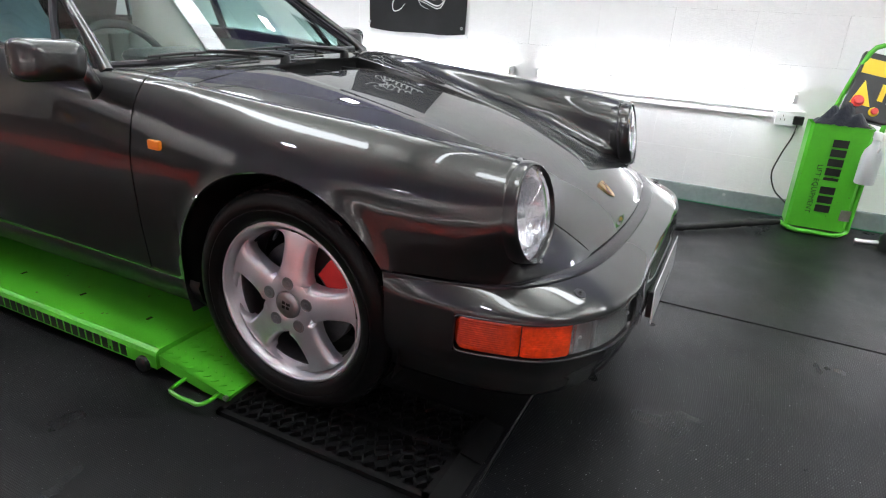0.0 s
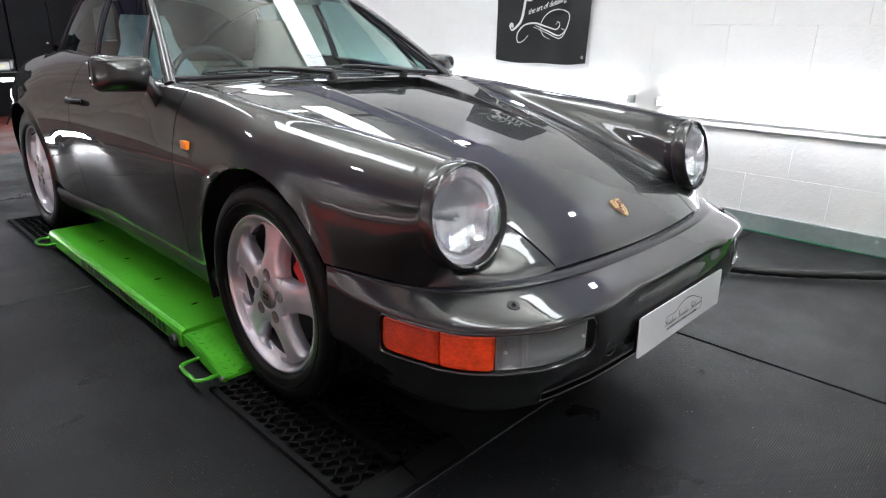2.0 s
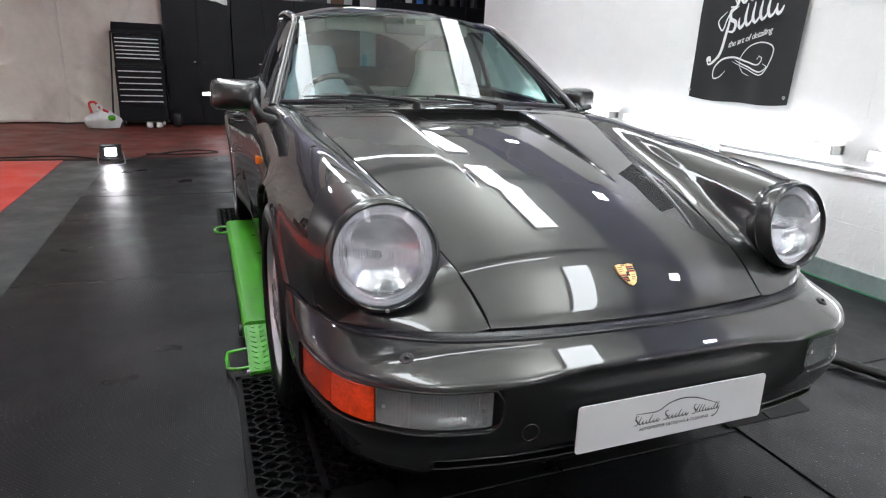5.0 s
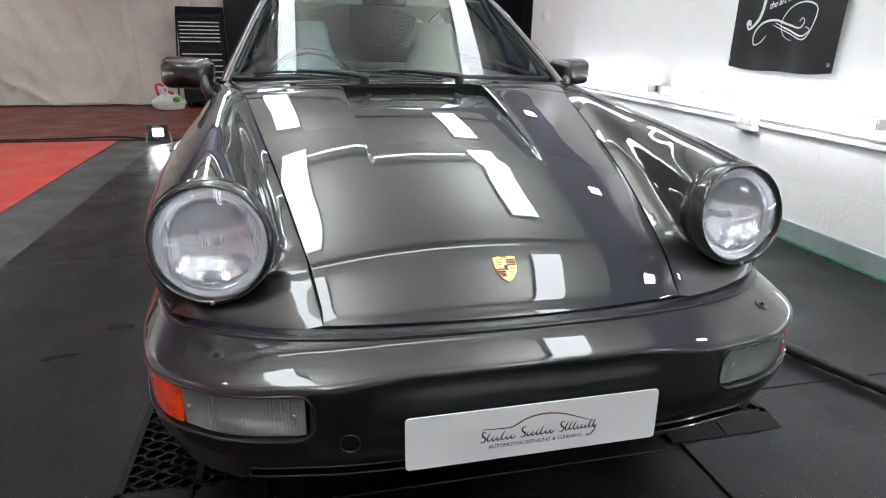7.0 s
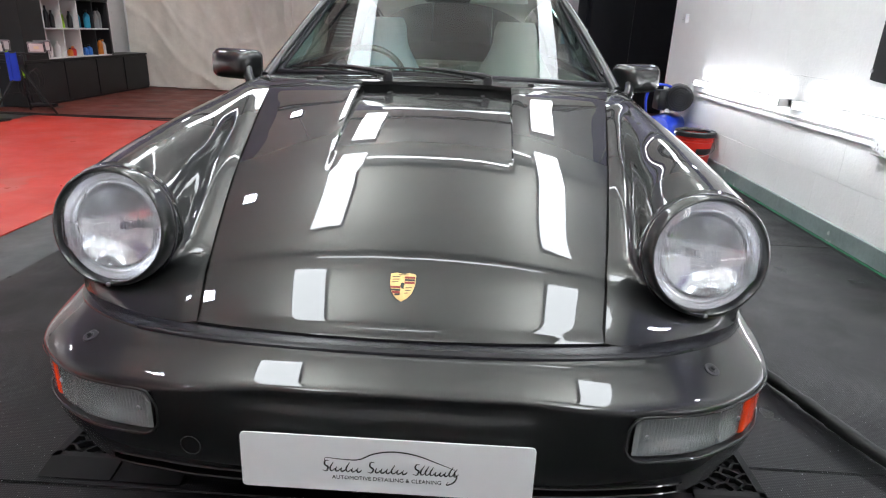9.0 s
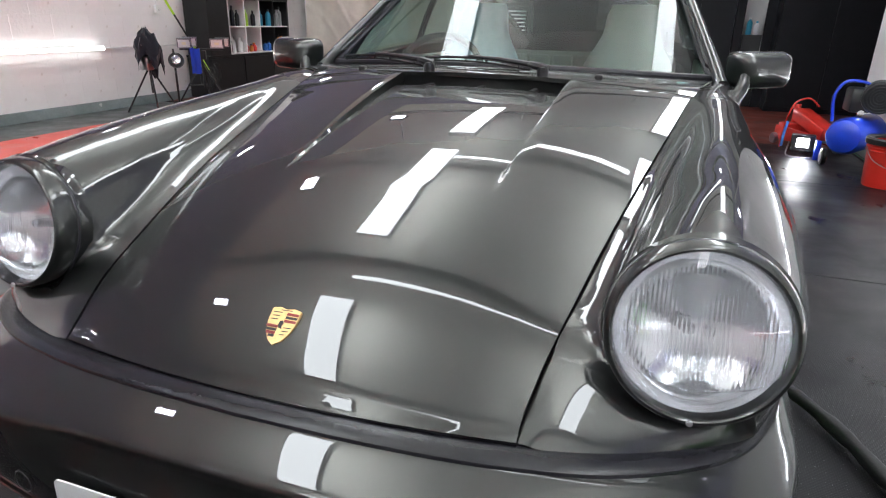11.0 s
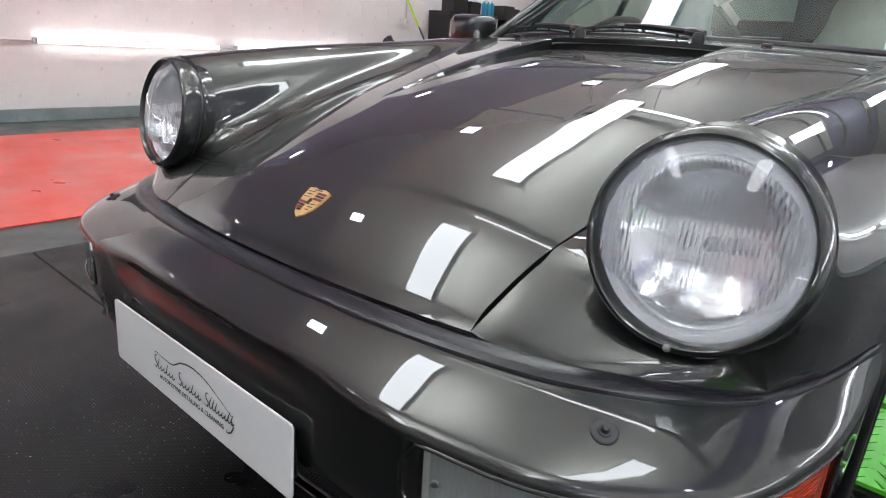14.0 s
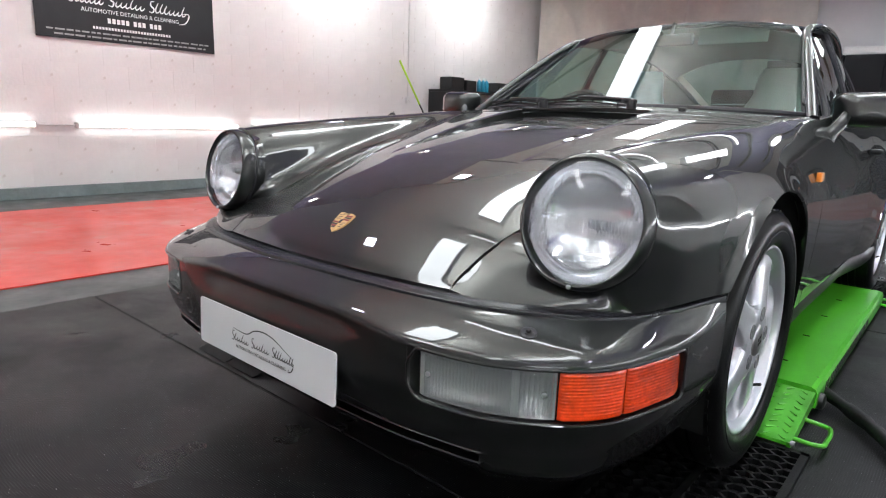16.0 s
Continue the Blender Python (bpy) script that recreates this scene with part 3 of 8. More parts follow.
bon_zc = spline((-0.727, -0.70, -0.666, -0.62, -0.5, -0.26, 0.0, 0.25, 0.46, 0.58, 0.72), (0.513, 0.537, 0.562, 0.592, 0.648, 0.729, 0.797, 0.848, 0.880, 0.890, 0.895))


def bonnet_z(x, y):
    u = min(1.0, abs(x) / float(bon_xe(max(y, -0.697))))
    e, c = float(bon_ze(max(y, -0.697))), float(bon_zc(y))
    return e + (c - e) * (1 - u ** 2.2)


def crease_x(y):
    return 0.23 + 0.024 * (y + 0.26) / 0.655


def bonnet_surface(x, y):
    z = bonnet_z(x, y)
    if y > -0.26 and abs(x) < crease_x(y):
        d = 0.026 * ((y + 0.26) / 0.655)
        z -= d * min(1.0, (crease_x(y) - abs(x)) / 0.004)
    return z


def build_bonnet():
    bm = bmesh.new()
    rows = []
    n = 70
    for j in range(n + 1):
        v = j / n
        v = v ** 1.25
        row = []
        yc = -0.725 + (0.455 + 0.725) * v
        xe = float(bon_xe(max(yc, -0.697))) - 0.0008
        cx = crease_x(max(yc, -0.26))
        xs = sorted({round(u * cx, 5) for u in (0, 0.15, 0.3, 0.45, 0.6, 0.75, 0.87)} | {cx - 0.012, cx - 0.0042, cx - 0.0003, cx + 0.006} | {cx + 0.006 + (xe - cx - 0.006) * k / 10 for k in range(1, 11)})
        for x in [-a for a in xs[:0:-1]] + xs:
            y = -0.725 + 0.030 * (x / 0.385) ** 2 * (1 - v) + (0.455 + 0.725) * v
            if v == 1 and abs(x) < cx:
                y = 0.455
            z = bonnet_surface(x, y) + 0.001
            if v < 0.016:
                z -= max(0.0, z - 0.5145) * (1 - v / 0.016) ** 2
            row.append((x, y, z))
        rows.append(row)
    lip = [(x, y + 0.004, z - 0.010) for x, y, z in rows[0]]
    lip2 = [(x, y + 0.012, z - 0.018) for x, y, z in rows[0]]
    rows = [lip2, lip] + rows
    # edges turned down along the sides
    full = []
    for r in rows:
        a, b = r[0], r[-1]
        full.append([(a[0], a[1], a[2] - 0.022), (a[0] - 0.0008, a[1], a[2] - 0.004)] + r + [(b[0] + 0.0008, b[1], b[2] - 0.004), (b[0], b[1], b[2] - 0.022)])
    add_grid(bm, full)
    # the air inlet in the middle of the rear edge stays open
    cut = [f for f in bm.faces if f.calc_center_median().y > 0.385 and abs(f.calc_center_median().x) < 0.247]
    bmesh.ops.delete(bm, geom=cut, context="FACES")
    bmesh.ops.recalc_face_normals(bm, faces=bm.faces)
    return bm


bonnet = part("bonnet", build_bonnet(), PAINT, car, "dark grey metallic bonnet with a recessed centre panel")

# dark air inlet behind the bonnet's centre panel
bm = bmesh.new()
rows = []
for y, dz in ((0.380, -0.034), (0.384, -0.075), (0.470, -0.075), (0.470, -0.006)):
    rows.append([(x, y, bonnet_z(x, 0.40) + dz) for x in np.linspace(-0.256, 0.256, 13)])
add_grid(bm, rows)
for s in (-1, 1):
    add_box(bm, (s * 0.256 - 0.001, 0.375, 0.78), (s * 0.256 + 0.001, 0.47, 0.857))
for k in range(3):
    add_box(bm, (-0.16 + 0.16 * k - 0.006, 0.388, 0.81), (-0.16 + 0.16 * k + 0.006, 0.468, 0.845))
part("air_inlet", bm, UNDER, bonnet, "black air inlet", smooth=False)

# ---- flanks: control points of the half section from the bonnet's edge to the foot ----
# order: edge, valley, inner slope, crown, shoulder, widest, lower, foot
SECTION = (
    (-0.556, ((0.408, 0.597), (0.445, 0.606), (0.497, 0.712), (0.596, 0.776), (0.690, 0.722), (0.718, 0.650), (0.706, 0.570), (0.684, 0.508))),
    (-0.48, ((0.424, 0.622), (0.458, 0.632), (0.508, 0.728), (0.600, 0.786), (0.696, 0.735), (0.734, 0.650), (0.731, 0.575), (0.717, 0.510))),
    (-0.40, ((0.439, 0.648), (0.470, 0.659), (0.519, 0.742), (0.605, 0.795), (0.700, 0.745), (0.746, 0.655), (0.746, 0.580), (0.738, 0.512))),
    (-0.28, ((0.460, 0.686), (0.490, 0.698), (0.540, 0.764), (0.613, 0.805), (0.703, 0.760), (0.757, 0.665), (0.760, 0.590), (0.756, 0.514))),
    (-0.12, ((0.488, 0.726), (0.517, 0.739), (0.562, 0.790), (0.622, 0.818), (0.706, 0.775), (0.765, 0.680), (0.770, 0.640), (0.764, 0.60))),
    (0.05, ((0.517, 0.762), (0.546, 0.775), (0.587, 0.811), (0.634, 0.829), (0.708, 0.788), (0.768, 0.690), (0.771, 0.650), (0.765, 0.60))),
    (0.25, ((0.551, 0.805), (0.578, 0.816), (0.612, 0.835), (0.647, 0.843), (0.706, 0.802), (0.764, 0.690), (0.765, 0.520), (0.750, 0.31))),
    (0.46, ((0.586, 0.846), (0.606, 0.853), (0.635, 0.860), (0.662, 0.860), (0.706, 0.820), (0.757, 0.690), (0.760, 0.500), (0.742, 0.30))),
    (0.58, ((0.613, 0.861), (0.630, 0.865), (0.652, 0.868), (0.675, 0.864), (0.710, 0.826), (0.754, 0.690), (0.758, 0.500), (0.740, 0.30))),
    (0.74, ((0.652, 0.869), (0.662, 0.871), (0.676, 0.871), (0.690, 0.866), (0.718, 0.830), (0.752, 0.700), (0.757, 0.500), (0.738, 0.30))),
    (1.10, ((0.638, 0.893), (0.650, 0.897), (0.664, 0.897), (0.680, 0.891), (0.720, 0.838), (0.754, 0.710), (0.757, 0.500), (0.738, 0.30))),
    (1.55, ((0.605, 0.922), (0.618, 0.926), (0.634, 0.925), (0.656, 0.916), (0.708, 0.858), (0.762, 0.715), (0.764, 0.520), (0.740, 0.30))),
    (1.85, ((0.575, 0.938), (0.592, 0.940), (0.615, 0.936), (0.648, 0.920), (0.715, 0.850), (0.776, 0.705), (0.782, 0.560), (0.770, 0.32))),
    (2.27, ((0.520, 0.940), (0.545, 0.942), (0.590, 0.930), (0.650, 0.898), (0.735, 0.815), (0.792, 0.690), (0.800, 0.630), (0.795, 0.58))),
    (2.60, ((0.500, 0.890), (0.540, 0.898), (0.595, 0.895), (0.655, 0.870), (0.722, 0.790), (0.766, 0.660), (0.770, 0.540), (0.752, 0.34))),
    (2.95, ((0.420, 0.800), (0.455, 0.815), (0.515, 0.820), (0.580, 0.795), (0.640, 0.720), (0.680, 0.610), (0.686, 0.500), (0.668, 0.36))),
    (3.20, ((0.360, 0.660), (0.390, 0.680), (0.440, 0.700), (0.495, 0.680), (0.545, 0.640), (0.575, 0.570), (0.580, 0.480), (0.565, 0.38))),
)
side_fs = [spline([s[0] for s in SECTION], [s[1][k] for s in SECTION]) for k in range(8)]
ARCH_R, ARCH_Z, ARCH_REAR, ARCH_Y = 0.358, 0.335, 2.272, 0.022


def foot_z(y):
    """Height at which the flank ends: strip line, wheel arches or sill."""
    z = float(side_fs[7](y)[1])
    for yc, r in ((ARCH_Y, ARCH_R), (ARCH_REAR, ARCH_R - 0.006)):
        if abs(y - yc) <= r:
            z = max(z if y - yc < -0.308 and yc < 1 else 0.0, ARCH_Z + math.sqrt(max(0.0, r * r - (y - yc) ** 2)))
    return z


def flank_section(y, n=34, low=None):
    pts = [np.array(f(y)) for f in side_fs]
    pts = through_points([(p[0], 0, p[1]) for p in pts], 120)
    zf = foot_z(y) if low is None else low
    keep = [p for p in pts if p[2] > zf + 0.001 or p[0] < 0.70]
    last = pts[len(keep)] if len(keep) < len(pts) else pts[-1]
    k = keep[-1]
    if last[2] < k[2]:
        t = (k[2] - zf) / max(1e-6, k[2] - last[2])
        k = k + (last - k) * min(max(t, 0), 1)
    keep.append(np.array((k[0], 0, min(zf, k[2]))))
    # flare the lip of the arches a little outwards
    c = through_points(keep, n)
    out = []
    for p in c:
        x = float(p[0])
        for yc, r in ((ARCH_Y, ARCH_R), (ARCH_REAR, ARCH_R - 0.006)):
            d = math.hypot(y - yc, float(p[2]) - ARCH_Z) - r
            if -0.003 <= d < 0.045 and x > 0.6 and p[2] > 0.3:
                x += 0.010 * (1 - max(d, 0.0) / 0.045) ** 2
        out.append((x, y, float(p[2])))
    return out


def arch_stations(y0, y1, step=0.022):
    ys = list(np.linspace(y0, y1, max(2, int((y1 - y0) / step) + 1)))
    for yc, r in ((ARCH_Y, ARCH_R), (ARCH_REAR, ARCH_R - 0.006)):
        ys = [y for y in ys if abs(abs(y - yc) - r) > 0.012]
        for s in (-1, 1):
            for a in (0.03, 0.09, 0.16, 0.24, 0.33, 0.43):
                y = yc + s * r * math.cos(a)
                if y0 < y < y1:
                    ys.append(y)
            for e in (-0.0006, 0.0006):
                y = yc + s * (r + e)
                if y0 < y < y1:
                    ys.append(y)
    return sorted(set(ys))


def flank_skin(bm, y0, y1):
    rows = [flank_section(y) for y in arch_stations(y0, y1)]
    add_grid(bm, rows)
    return rows


def rolled_lip(bm, rows):
    """Turns the lower edge of a flank inwards."""
    edge = [r[-1] for r in rows]
    add_grid(bm, [edge, [(x - 0.004, y, z - 0.005) for x, y, z in edge], [(x - 0.020, y, z - 0.004) for x, y, z in edge]])


strip_line = spline((0, 0.2, 0.4, 0.54, 0.63, 0.74, 0.86, 1.0),
                    ((0, -0.748), (0.2, -0.742), (0.385, -0.722), (0.51, -0.690), (0.59, -0.648), (0.668, -0.578), (0.722, -0.46), (0.757, -0.288)))


def build_fender(side):
    bm = bmesh.new()
    rows = flank_skin(bm, -0.556, 0.536)
    # the wall behind the headlamp and the apron down to the bumper strip
    ctrl = [(0.406, -0.580, 0.588), (0.440, -0.585, 0.578), (0.495, -0.592, 0.556), (0.596, -0.604, 0.534), (0.642, -0.594, 0.529), (0.667, -0.579, 0.521), (0.679, -0.567, 0.514), (0.6838, -0.5575, 0.509)]
    strip = [(0.388, -0.695, 0.514), (0.43, -0.692, 0.508), (0.49, -0.678, 0.505), (0.59, -0.632, 0.504), (0.650, -0.590, 0.505), (0.668, -0.574, 0.506), (0.678, -0.564, 0.507), (0.6835, -0.557, 0.5075)]
    first = rows[0]
    n = len(first)
    base = through_points(ctrl, n)
    down = through_points(strip, n)
    base[0] = np.array((float(bon_xe(base[0][1])) + 0.0006, base[0][1], float(bon_ze(base[0][1])) + 0.0005))
    # the lamp's opening stays free: the skin meets a circle round the lamp above and below it
    def ring_at(a):
        return np.array((0.590 + 0.1225 * math.cos(a), -0.563 + 0.20 * 0.1225 * math.sin(a), 0.658 + 0.1225 * math.sin(a)))

    a_in, a_out = radians(225), radians(-50)

    def over(p):
        a = math.atan2(p[2] - 0.658, p[0] - 0.590)
        if a < -math.pi / 2:
            a += 2 * math.pi
        if a > radians(150):
            a = radians(150) + (a - radians(150)) * 1.5
        return ring_at(min(max(a, a_out), a_in))

    def under(p):
        a = math.atan2(p[2] - 0.658, p[0] - 0.590)
        if a > math.pi / 2:
            a -= 2 * math.pi
        return ring_at(min(max(a, a_in - 2 * math.pi), a_out))

    for edge_, ring_ in ((first, [over(p) for p in first]), (base, [under(p) for p in base])):
        ring_[0], ring_[-1] = ring_at(a_in), ring_at(a_out)
        half_ = [np.array(p) * 0.5 + q * 0.5 + np.array((0, 0.003 * min(1.0, float(np.linalg.norm(np.array(p) - q)) / 0.05), 0)) for p, q in zip(edge_, ring_)]
        add_grid(bm, [edge_, half_, ring_], flip=True)
    for e, a in ((0, a_in), (-1, a_out)):
        h0 = [np.array(first[e]) * 0.5 + ring_at(a) * 0.5, np.array(base[e]) * 0.5 + ring_at(a) * 0.5]
        h0 = [h + np.array((0, 0.003 * min(1.0, float(np.linalg.norm(np.array(p) - ring_at(a))) / 0.05), 0)) for h, p in zip(h0, (first[e], base[e]))]
        tri_ = [bm.verts.new(Vector([float(c) for c in p])) for p in (first[e], h0[0], ring_at(a), h0[1], base[e])]
        bm.faces.new(tri_)
    apron = []
    for k in range(8):
        w = k / 7
        row_ = [a * (1 - w) + b * w + np.array((0, -0.004, 0.004)) * 4 * w * (1 - w) * min(1.0, float(np.linalg.norm(a - b)) / 0.08) for a, b in zip(base, down)]
        p = row_[0]
        d_ = np.array((float(bon_xe(p[1])) + 0.0006, p[1], float(bon_ze(p[1])) + 0.0005)) - p
        apron.append([q + d_ * max(0.0, 1 - j / 6) ** 2 for j, q in enumerate(row_)])
    base = apron[0]
    down = apron[-1]
    add_grid(bm, apron + [[p + np.array((0, 0.008, -0.012)) for p in down]], flip=True)
    rolled_lip(bm, rows)
    # turned-down edge along the bonnet gap
    inner = [tuple(r[0]) for r in apron[::-1]] + [r[0] for r in rows]
    add_grid(bm, [[(x, y, z) for x, y, z in inner], [(x + 0.001, y, z - 0.004) for x, y, z in inner], [(x + 0.001, y, z - 0.022) for x, y, z in inner]])
    bmesh.ops.remove_doubles(bm, verts=bm.verts, dist=1e-4)
    # ease out ripples of the pressing, more so in the hollows beside the lamp
    turned = {v for e in bm.edges if len(e.link_faces) == 2 and e.calc_face_angle(0.0) > 1.0 for v in e.verts}
    free = [v for v in bm.verts if not v.is_boundary and v not in turned and math.hypot(v.co.x - 0.590, v.co.z - 0.658) > 0.1235 + 0.3 * max(0.0, v.co.y + 0.54)]
    for _ in range(5):
        bmesh.ops.smooth_vert(bm, verts=free, factor=0.5, use_axis_x=True, use_axis_y=True, use_axis_z=True)
    loose = [v for v in bm.verts if not v.is_boundary and math.hypot(v.co.x - 0.590, v.co.z - 0.658) > 0.1232 and v.co.z > 0.5105 and v.co.x > float(bon_xe(max(v.co.y, -0.697))) + 0.003]
    for c_, r_ in ((Vector((0.455, -0.575, 0.590)), 0.080), (Vector((0.690, -0.560, 0.560)), 0.085)):
        near_ = [v for v in loose if (v.co - c_).length < r_]
        for _ in range(30):
            bmesh.ops.smooth_vert(bm, verts=near_, factor=0.5, use_axis_x=True, use_axis_y=True, use_axis_z=True)
    if side < 0:
        for v in bm.verts:
            v.co.x = -v.co.x
    bmesh.ops.recalc_face_normals(bm, faces=bm.faces)
    return bm


def build_side(y0, y1, side, back=False):
    bm = bmesh.new()
    rows = flank_skin(bm, y0, y1)
    rolled_lip(bm, rows)
    for r, d in ((rows[0], 1), (rows[-1], -1)):
        add_grid(bm, [r, [(x - 0.002, y + 0.001 * d, z) for x, y, z in r], [(x - 0.02, y + 0.001 * d, z) for x, y, z in r]])
    bmesh.ops.remove_doubles(bm, verts=bm.verts, dist=1e-4)
    if side < 0:
        for v in bm.verts:
            v.co.x = -v.co.x
    bmesh.ops.recalc_face_normals(bm, faces=bm.faces)
    return bm


for side in (-1, 1):
    part("front_wing", build_fender(side), PAINT, car)
    part("door", build_side(0.541, 1.56, side), PAINT, car)
    part("rear_wing", build_side(1.565, 3.20, side, True), PAINT, car)
    # dark backing behind the panel gaps
    for y in (0.5385, 1.5625):
        bm = bmesh.new()
        r = flank_section(y, 24)
        add_grid(bm, [[(side * (x - 0.007), y - 0.012, z) for x, _, z in r], [(side * (x - 0.007), y + 0.012, z) for x, _, z in r]])
        part("door_gap_backing", bm, UNDER, car)
    bm = bmesh.new()
    add_grid(bm, [[(side * (float(bon_xe(y)) + dx), y, float(bon_ze(y)) - 0.016) for dx in (-0.012, 0.012)] for y in np.linspace(-0.70, 0.46, 30)])
    part("bonnet_gap_backing", bm, UNDER, car)
    # sill under the door: body-coloured, but black here for its shade and dark reflections
    bm = bmesh.new()
    rows = []
    for y in np.linspace(0.34, 1.935, 20):
        x = float(side_fs[7](y)[0])
        rows.append([(side * (x + d), y, z) for d, z in ((-0.006, 0.305), (0.001, 0.288), (-0.010, 0.245), (-0.040, 0.205), (-0.12, 0.19))])
    add_grid(bm, rows)
    bmesh.ops.recalc_face_normals(bm, faces=bm.faces)
    part("sill", bm, TRIM, car, "sill in black, standing in for its shade")

# scuttle panel between bonnet and windscreen


def screen_base(x):
    return 0.600 + 0.090 * (x / 0.655) ** 2 + 0.065 * (x / 0.655) ** 6


bm = bmesh.new()
rows = []
for i in range(9):
    v = i / 8
    row = []
    for x in np.linspace(-1, 1, 41):
        y0 = 0.4595
        xe = 0.588 + (0.652 - 0.588) * v
        xx = x * xe
        y = y0 + (screen_base(xx) + 0.012 - y0) * v
        row.append((xx, y, bonnet_z(xx * 0.98, min(y, 0.72)) + 0.0005 + 0.004 * math.sin(math.pi * v)))
    rows.append(row)
lip = [(x, y + 0.001, z - 0.012) for x, y, z in rows[0]]
add_grid(bm, [lip] + rows)
bmesh.ops.recalc_face_normals(bm, faces=bm.faces)
part("scuttle", bm, PAINT, car)

# ---- greenhouse ----
def screen_point(u, v):
    """u across -1..1, v from base to top."""
    xb, xt = 0.640 * u, 0.488 * u
    b = np.array((xb, screen_base(xb) + 0.004, 0.893 - 0.018 * abs(u) ** 2.2))
    t = np.array((xt, 1.205 + 0.036 * u * u + 0.030 * u ** 6, 1.250 - 0.037 * abs(u) ** 2.4))
    p = b + (t - b) * v
    bulge = 0.002 * math.sin(math.pi * v) * (1 - 0.6 * u * u)
    return p + np.array((0, -0.5, 0.85)) * bulge


bm = bmesh.new()
add_grid(bm, [[screen_point(u, v) + np.array((0, -0.53, 0.85)) * 0.013 * (2 * v - 1) for u in np.linspace(-0.985, 0.985, 33)] for v in np.linspace(0.015, 0.985, 17)])
bmesh.ops.recalc_face_normals(bm, faces=bm.faces)
screen = part("windscreen", bm, GLASS, car, "curved greenish tinted windscreen")
screen.visible_shadow = False
loop = [screen_point(u, 0.0) for u in np.linspace(-1, 1, 25)] + [screen_point(1, v) for v in np.linspace(0.06, 0.94, 14)] + [screen_point(u, 1.0) for u in np.linspace(1, -1, 21)] + [screen_point(-1, v) for v in np.linspace(0.94, 0.06, 14)]
loop.append(loop[0])
part("windscreen_seal", tube(loop, 0.011, 8), SEAL, screen, "black rubber seal")

rail_y = (1.25, 1.45, 1.8, 2.1, 2.4, 2.7, 2.95)
rail = spline(rail_y, ((0.500, 1.210), (0.505, 1.228), (0.495, 1.228), (0.470, 1.200), (0.435, 1.110), (0.40, 0.995), (0.37, 0.89)))
roof_c = spline((1.20, 1.40, 1.65, 1.95, 2.2, 2.45, 2.7, 2.95), (1.260, 1.294, 1.309, 1.303, 1.274, 1.200, 1.098, 0.962))

bm = bmesh.new()
rows = []
for y in np.linspace(0, 1, 26):
    row = []
    for u in np.linspace(-1, 1, 31):
        yy = 1.21 + 0.055 * u * u * (1 - y) + (2.36 - 1.21) * y
        rx, rz = rail(max(yy, 1.25))
        zc = float(roof_c(yy))
        row.append((u * float(rx), yy, float(rz) + (zc - float(rz)) * (1 - abs(u) ** 2.6)))
    rows.append(row)
add_grid(bm, rows)
bmesh.ops.recalc_face_normals(bm, faces=bm.faces)
part("roof", bm, PAINT, car)

# rear window and lid behind it
bm = bmesh.new()
rows = []
for v in np.linspace(0.04, 0.96, 12):
    yy = 2.36 + (2.93 - 2.36) * v
    rx, rz = rail(yy)
    zc = float(roof_c(yy))
    rows.append([(u * float(rx) * 0.95, yy, float(rz) + (zc - float(rz)) * (1 - abs(u) ** 2.6) + 0.002) for u in np.linspace(-0.94, 0.94, 21)])
add_grid(bm, rows)
bmesh.ops.recalc_face_normals(bm, faces=bm.faces)
rw = part("rear_window", bm, GLASS, car)
rw.visible_shadow = False
bm = bmesh.new()
rows = []
for v in np.linspace(0, 1, 12):
    yy = 2.92 + 0.36 * v
    zc = 0.975 - 0.30 * v ** 1.3
    w = 0.44
    rows.append([(u * w, yy - 0.06 * u * u, zc - 0.03 * u * u - 0.02 * v) for u in np.linspace(-1, 1, 15)])
add_grid(bm, rows)
bmesh.ops.recalc_face_normals(bm, faces=bm.faces)
part("engine_lid", bm, PAINT, car)
# plain closed tail
bm = bmesh.new()
tail = flank_section(3.20, 24)
rows = []
for k in range(6):
    w = k / 5
    rows.append([(side_ * x * (1 - 0.10 * w * w), 3.20 + 0.14 * math.sin(w * math.pi / 2) - 0.02 * (x / 0.58) ** 2, z * (1 - 0.04 * w) - (0.05 * w if z > 0.6 else 0)) for side_, x, z in [(-1, p[0], p[2]) for p in tail[::-1]] + [(1, p[0], p[2]) for p in tail]])
vv = add_grid(bm, rows)
bm.faces.new(vv[-1])
bmesh.ops.remove_doubles(bm, verts=bm.verts, dist=1e-5)
bmesh.ops.recalc_face_normals(bm, faces=bm.faces)
part("rear_panel", bm, PAINT, car)

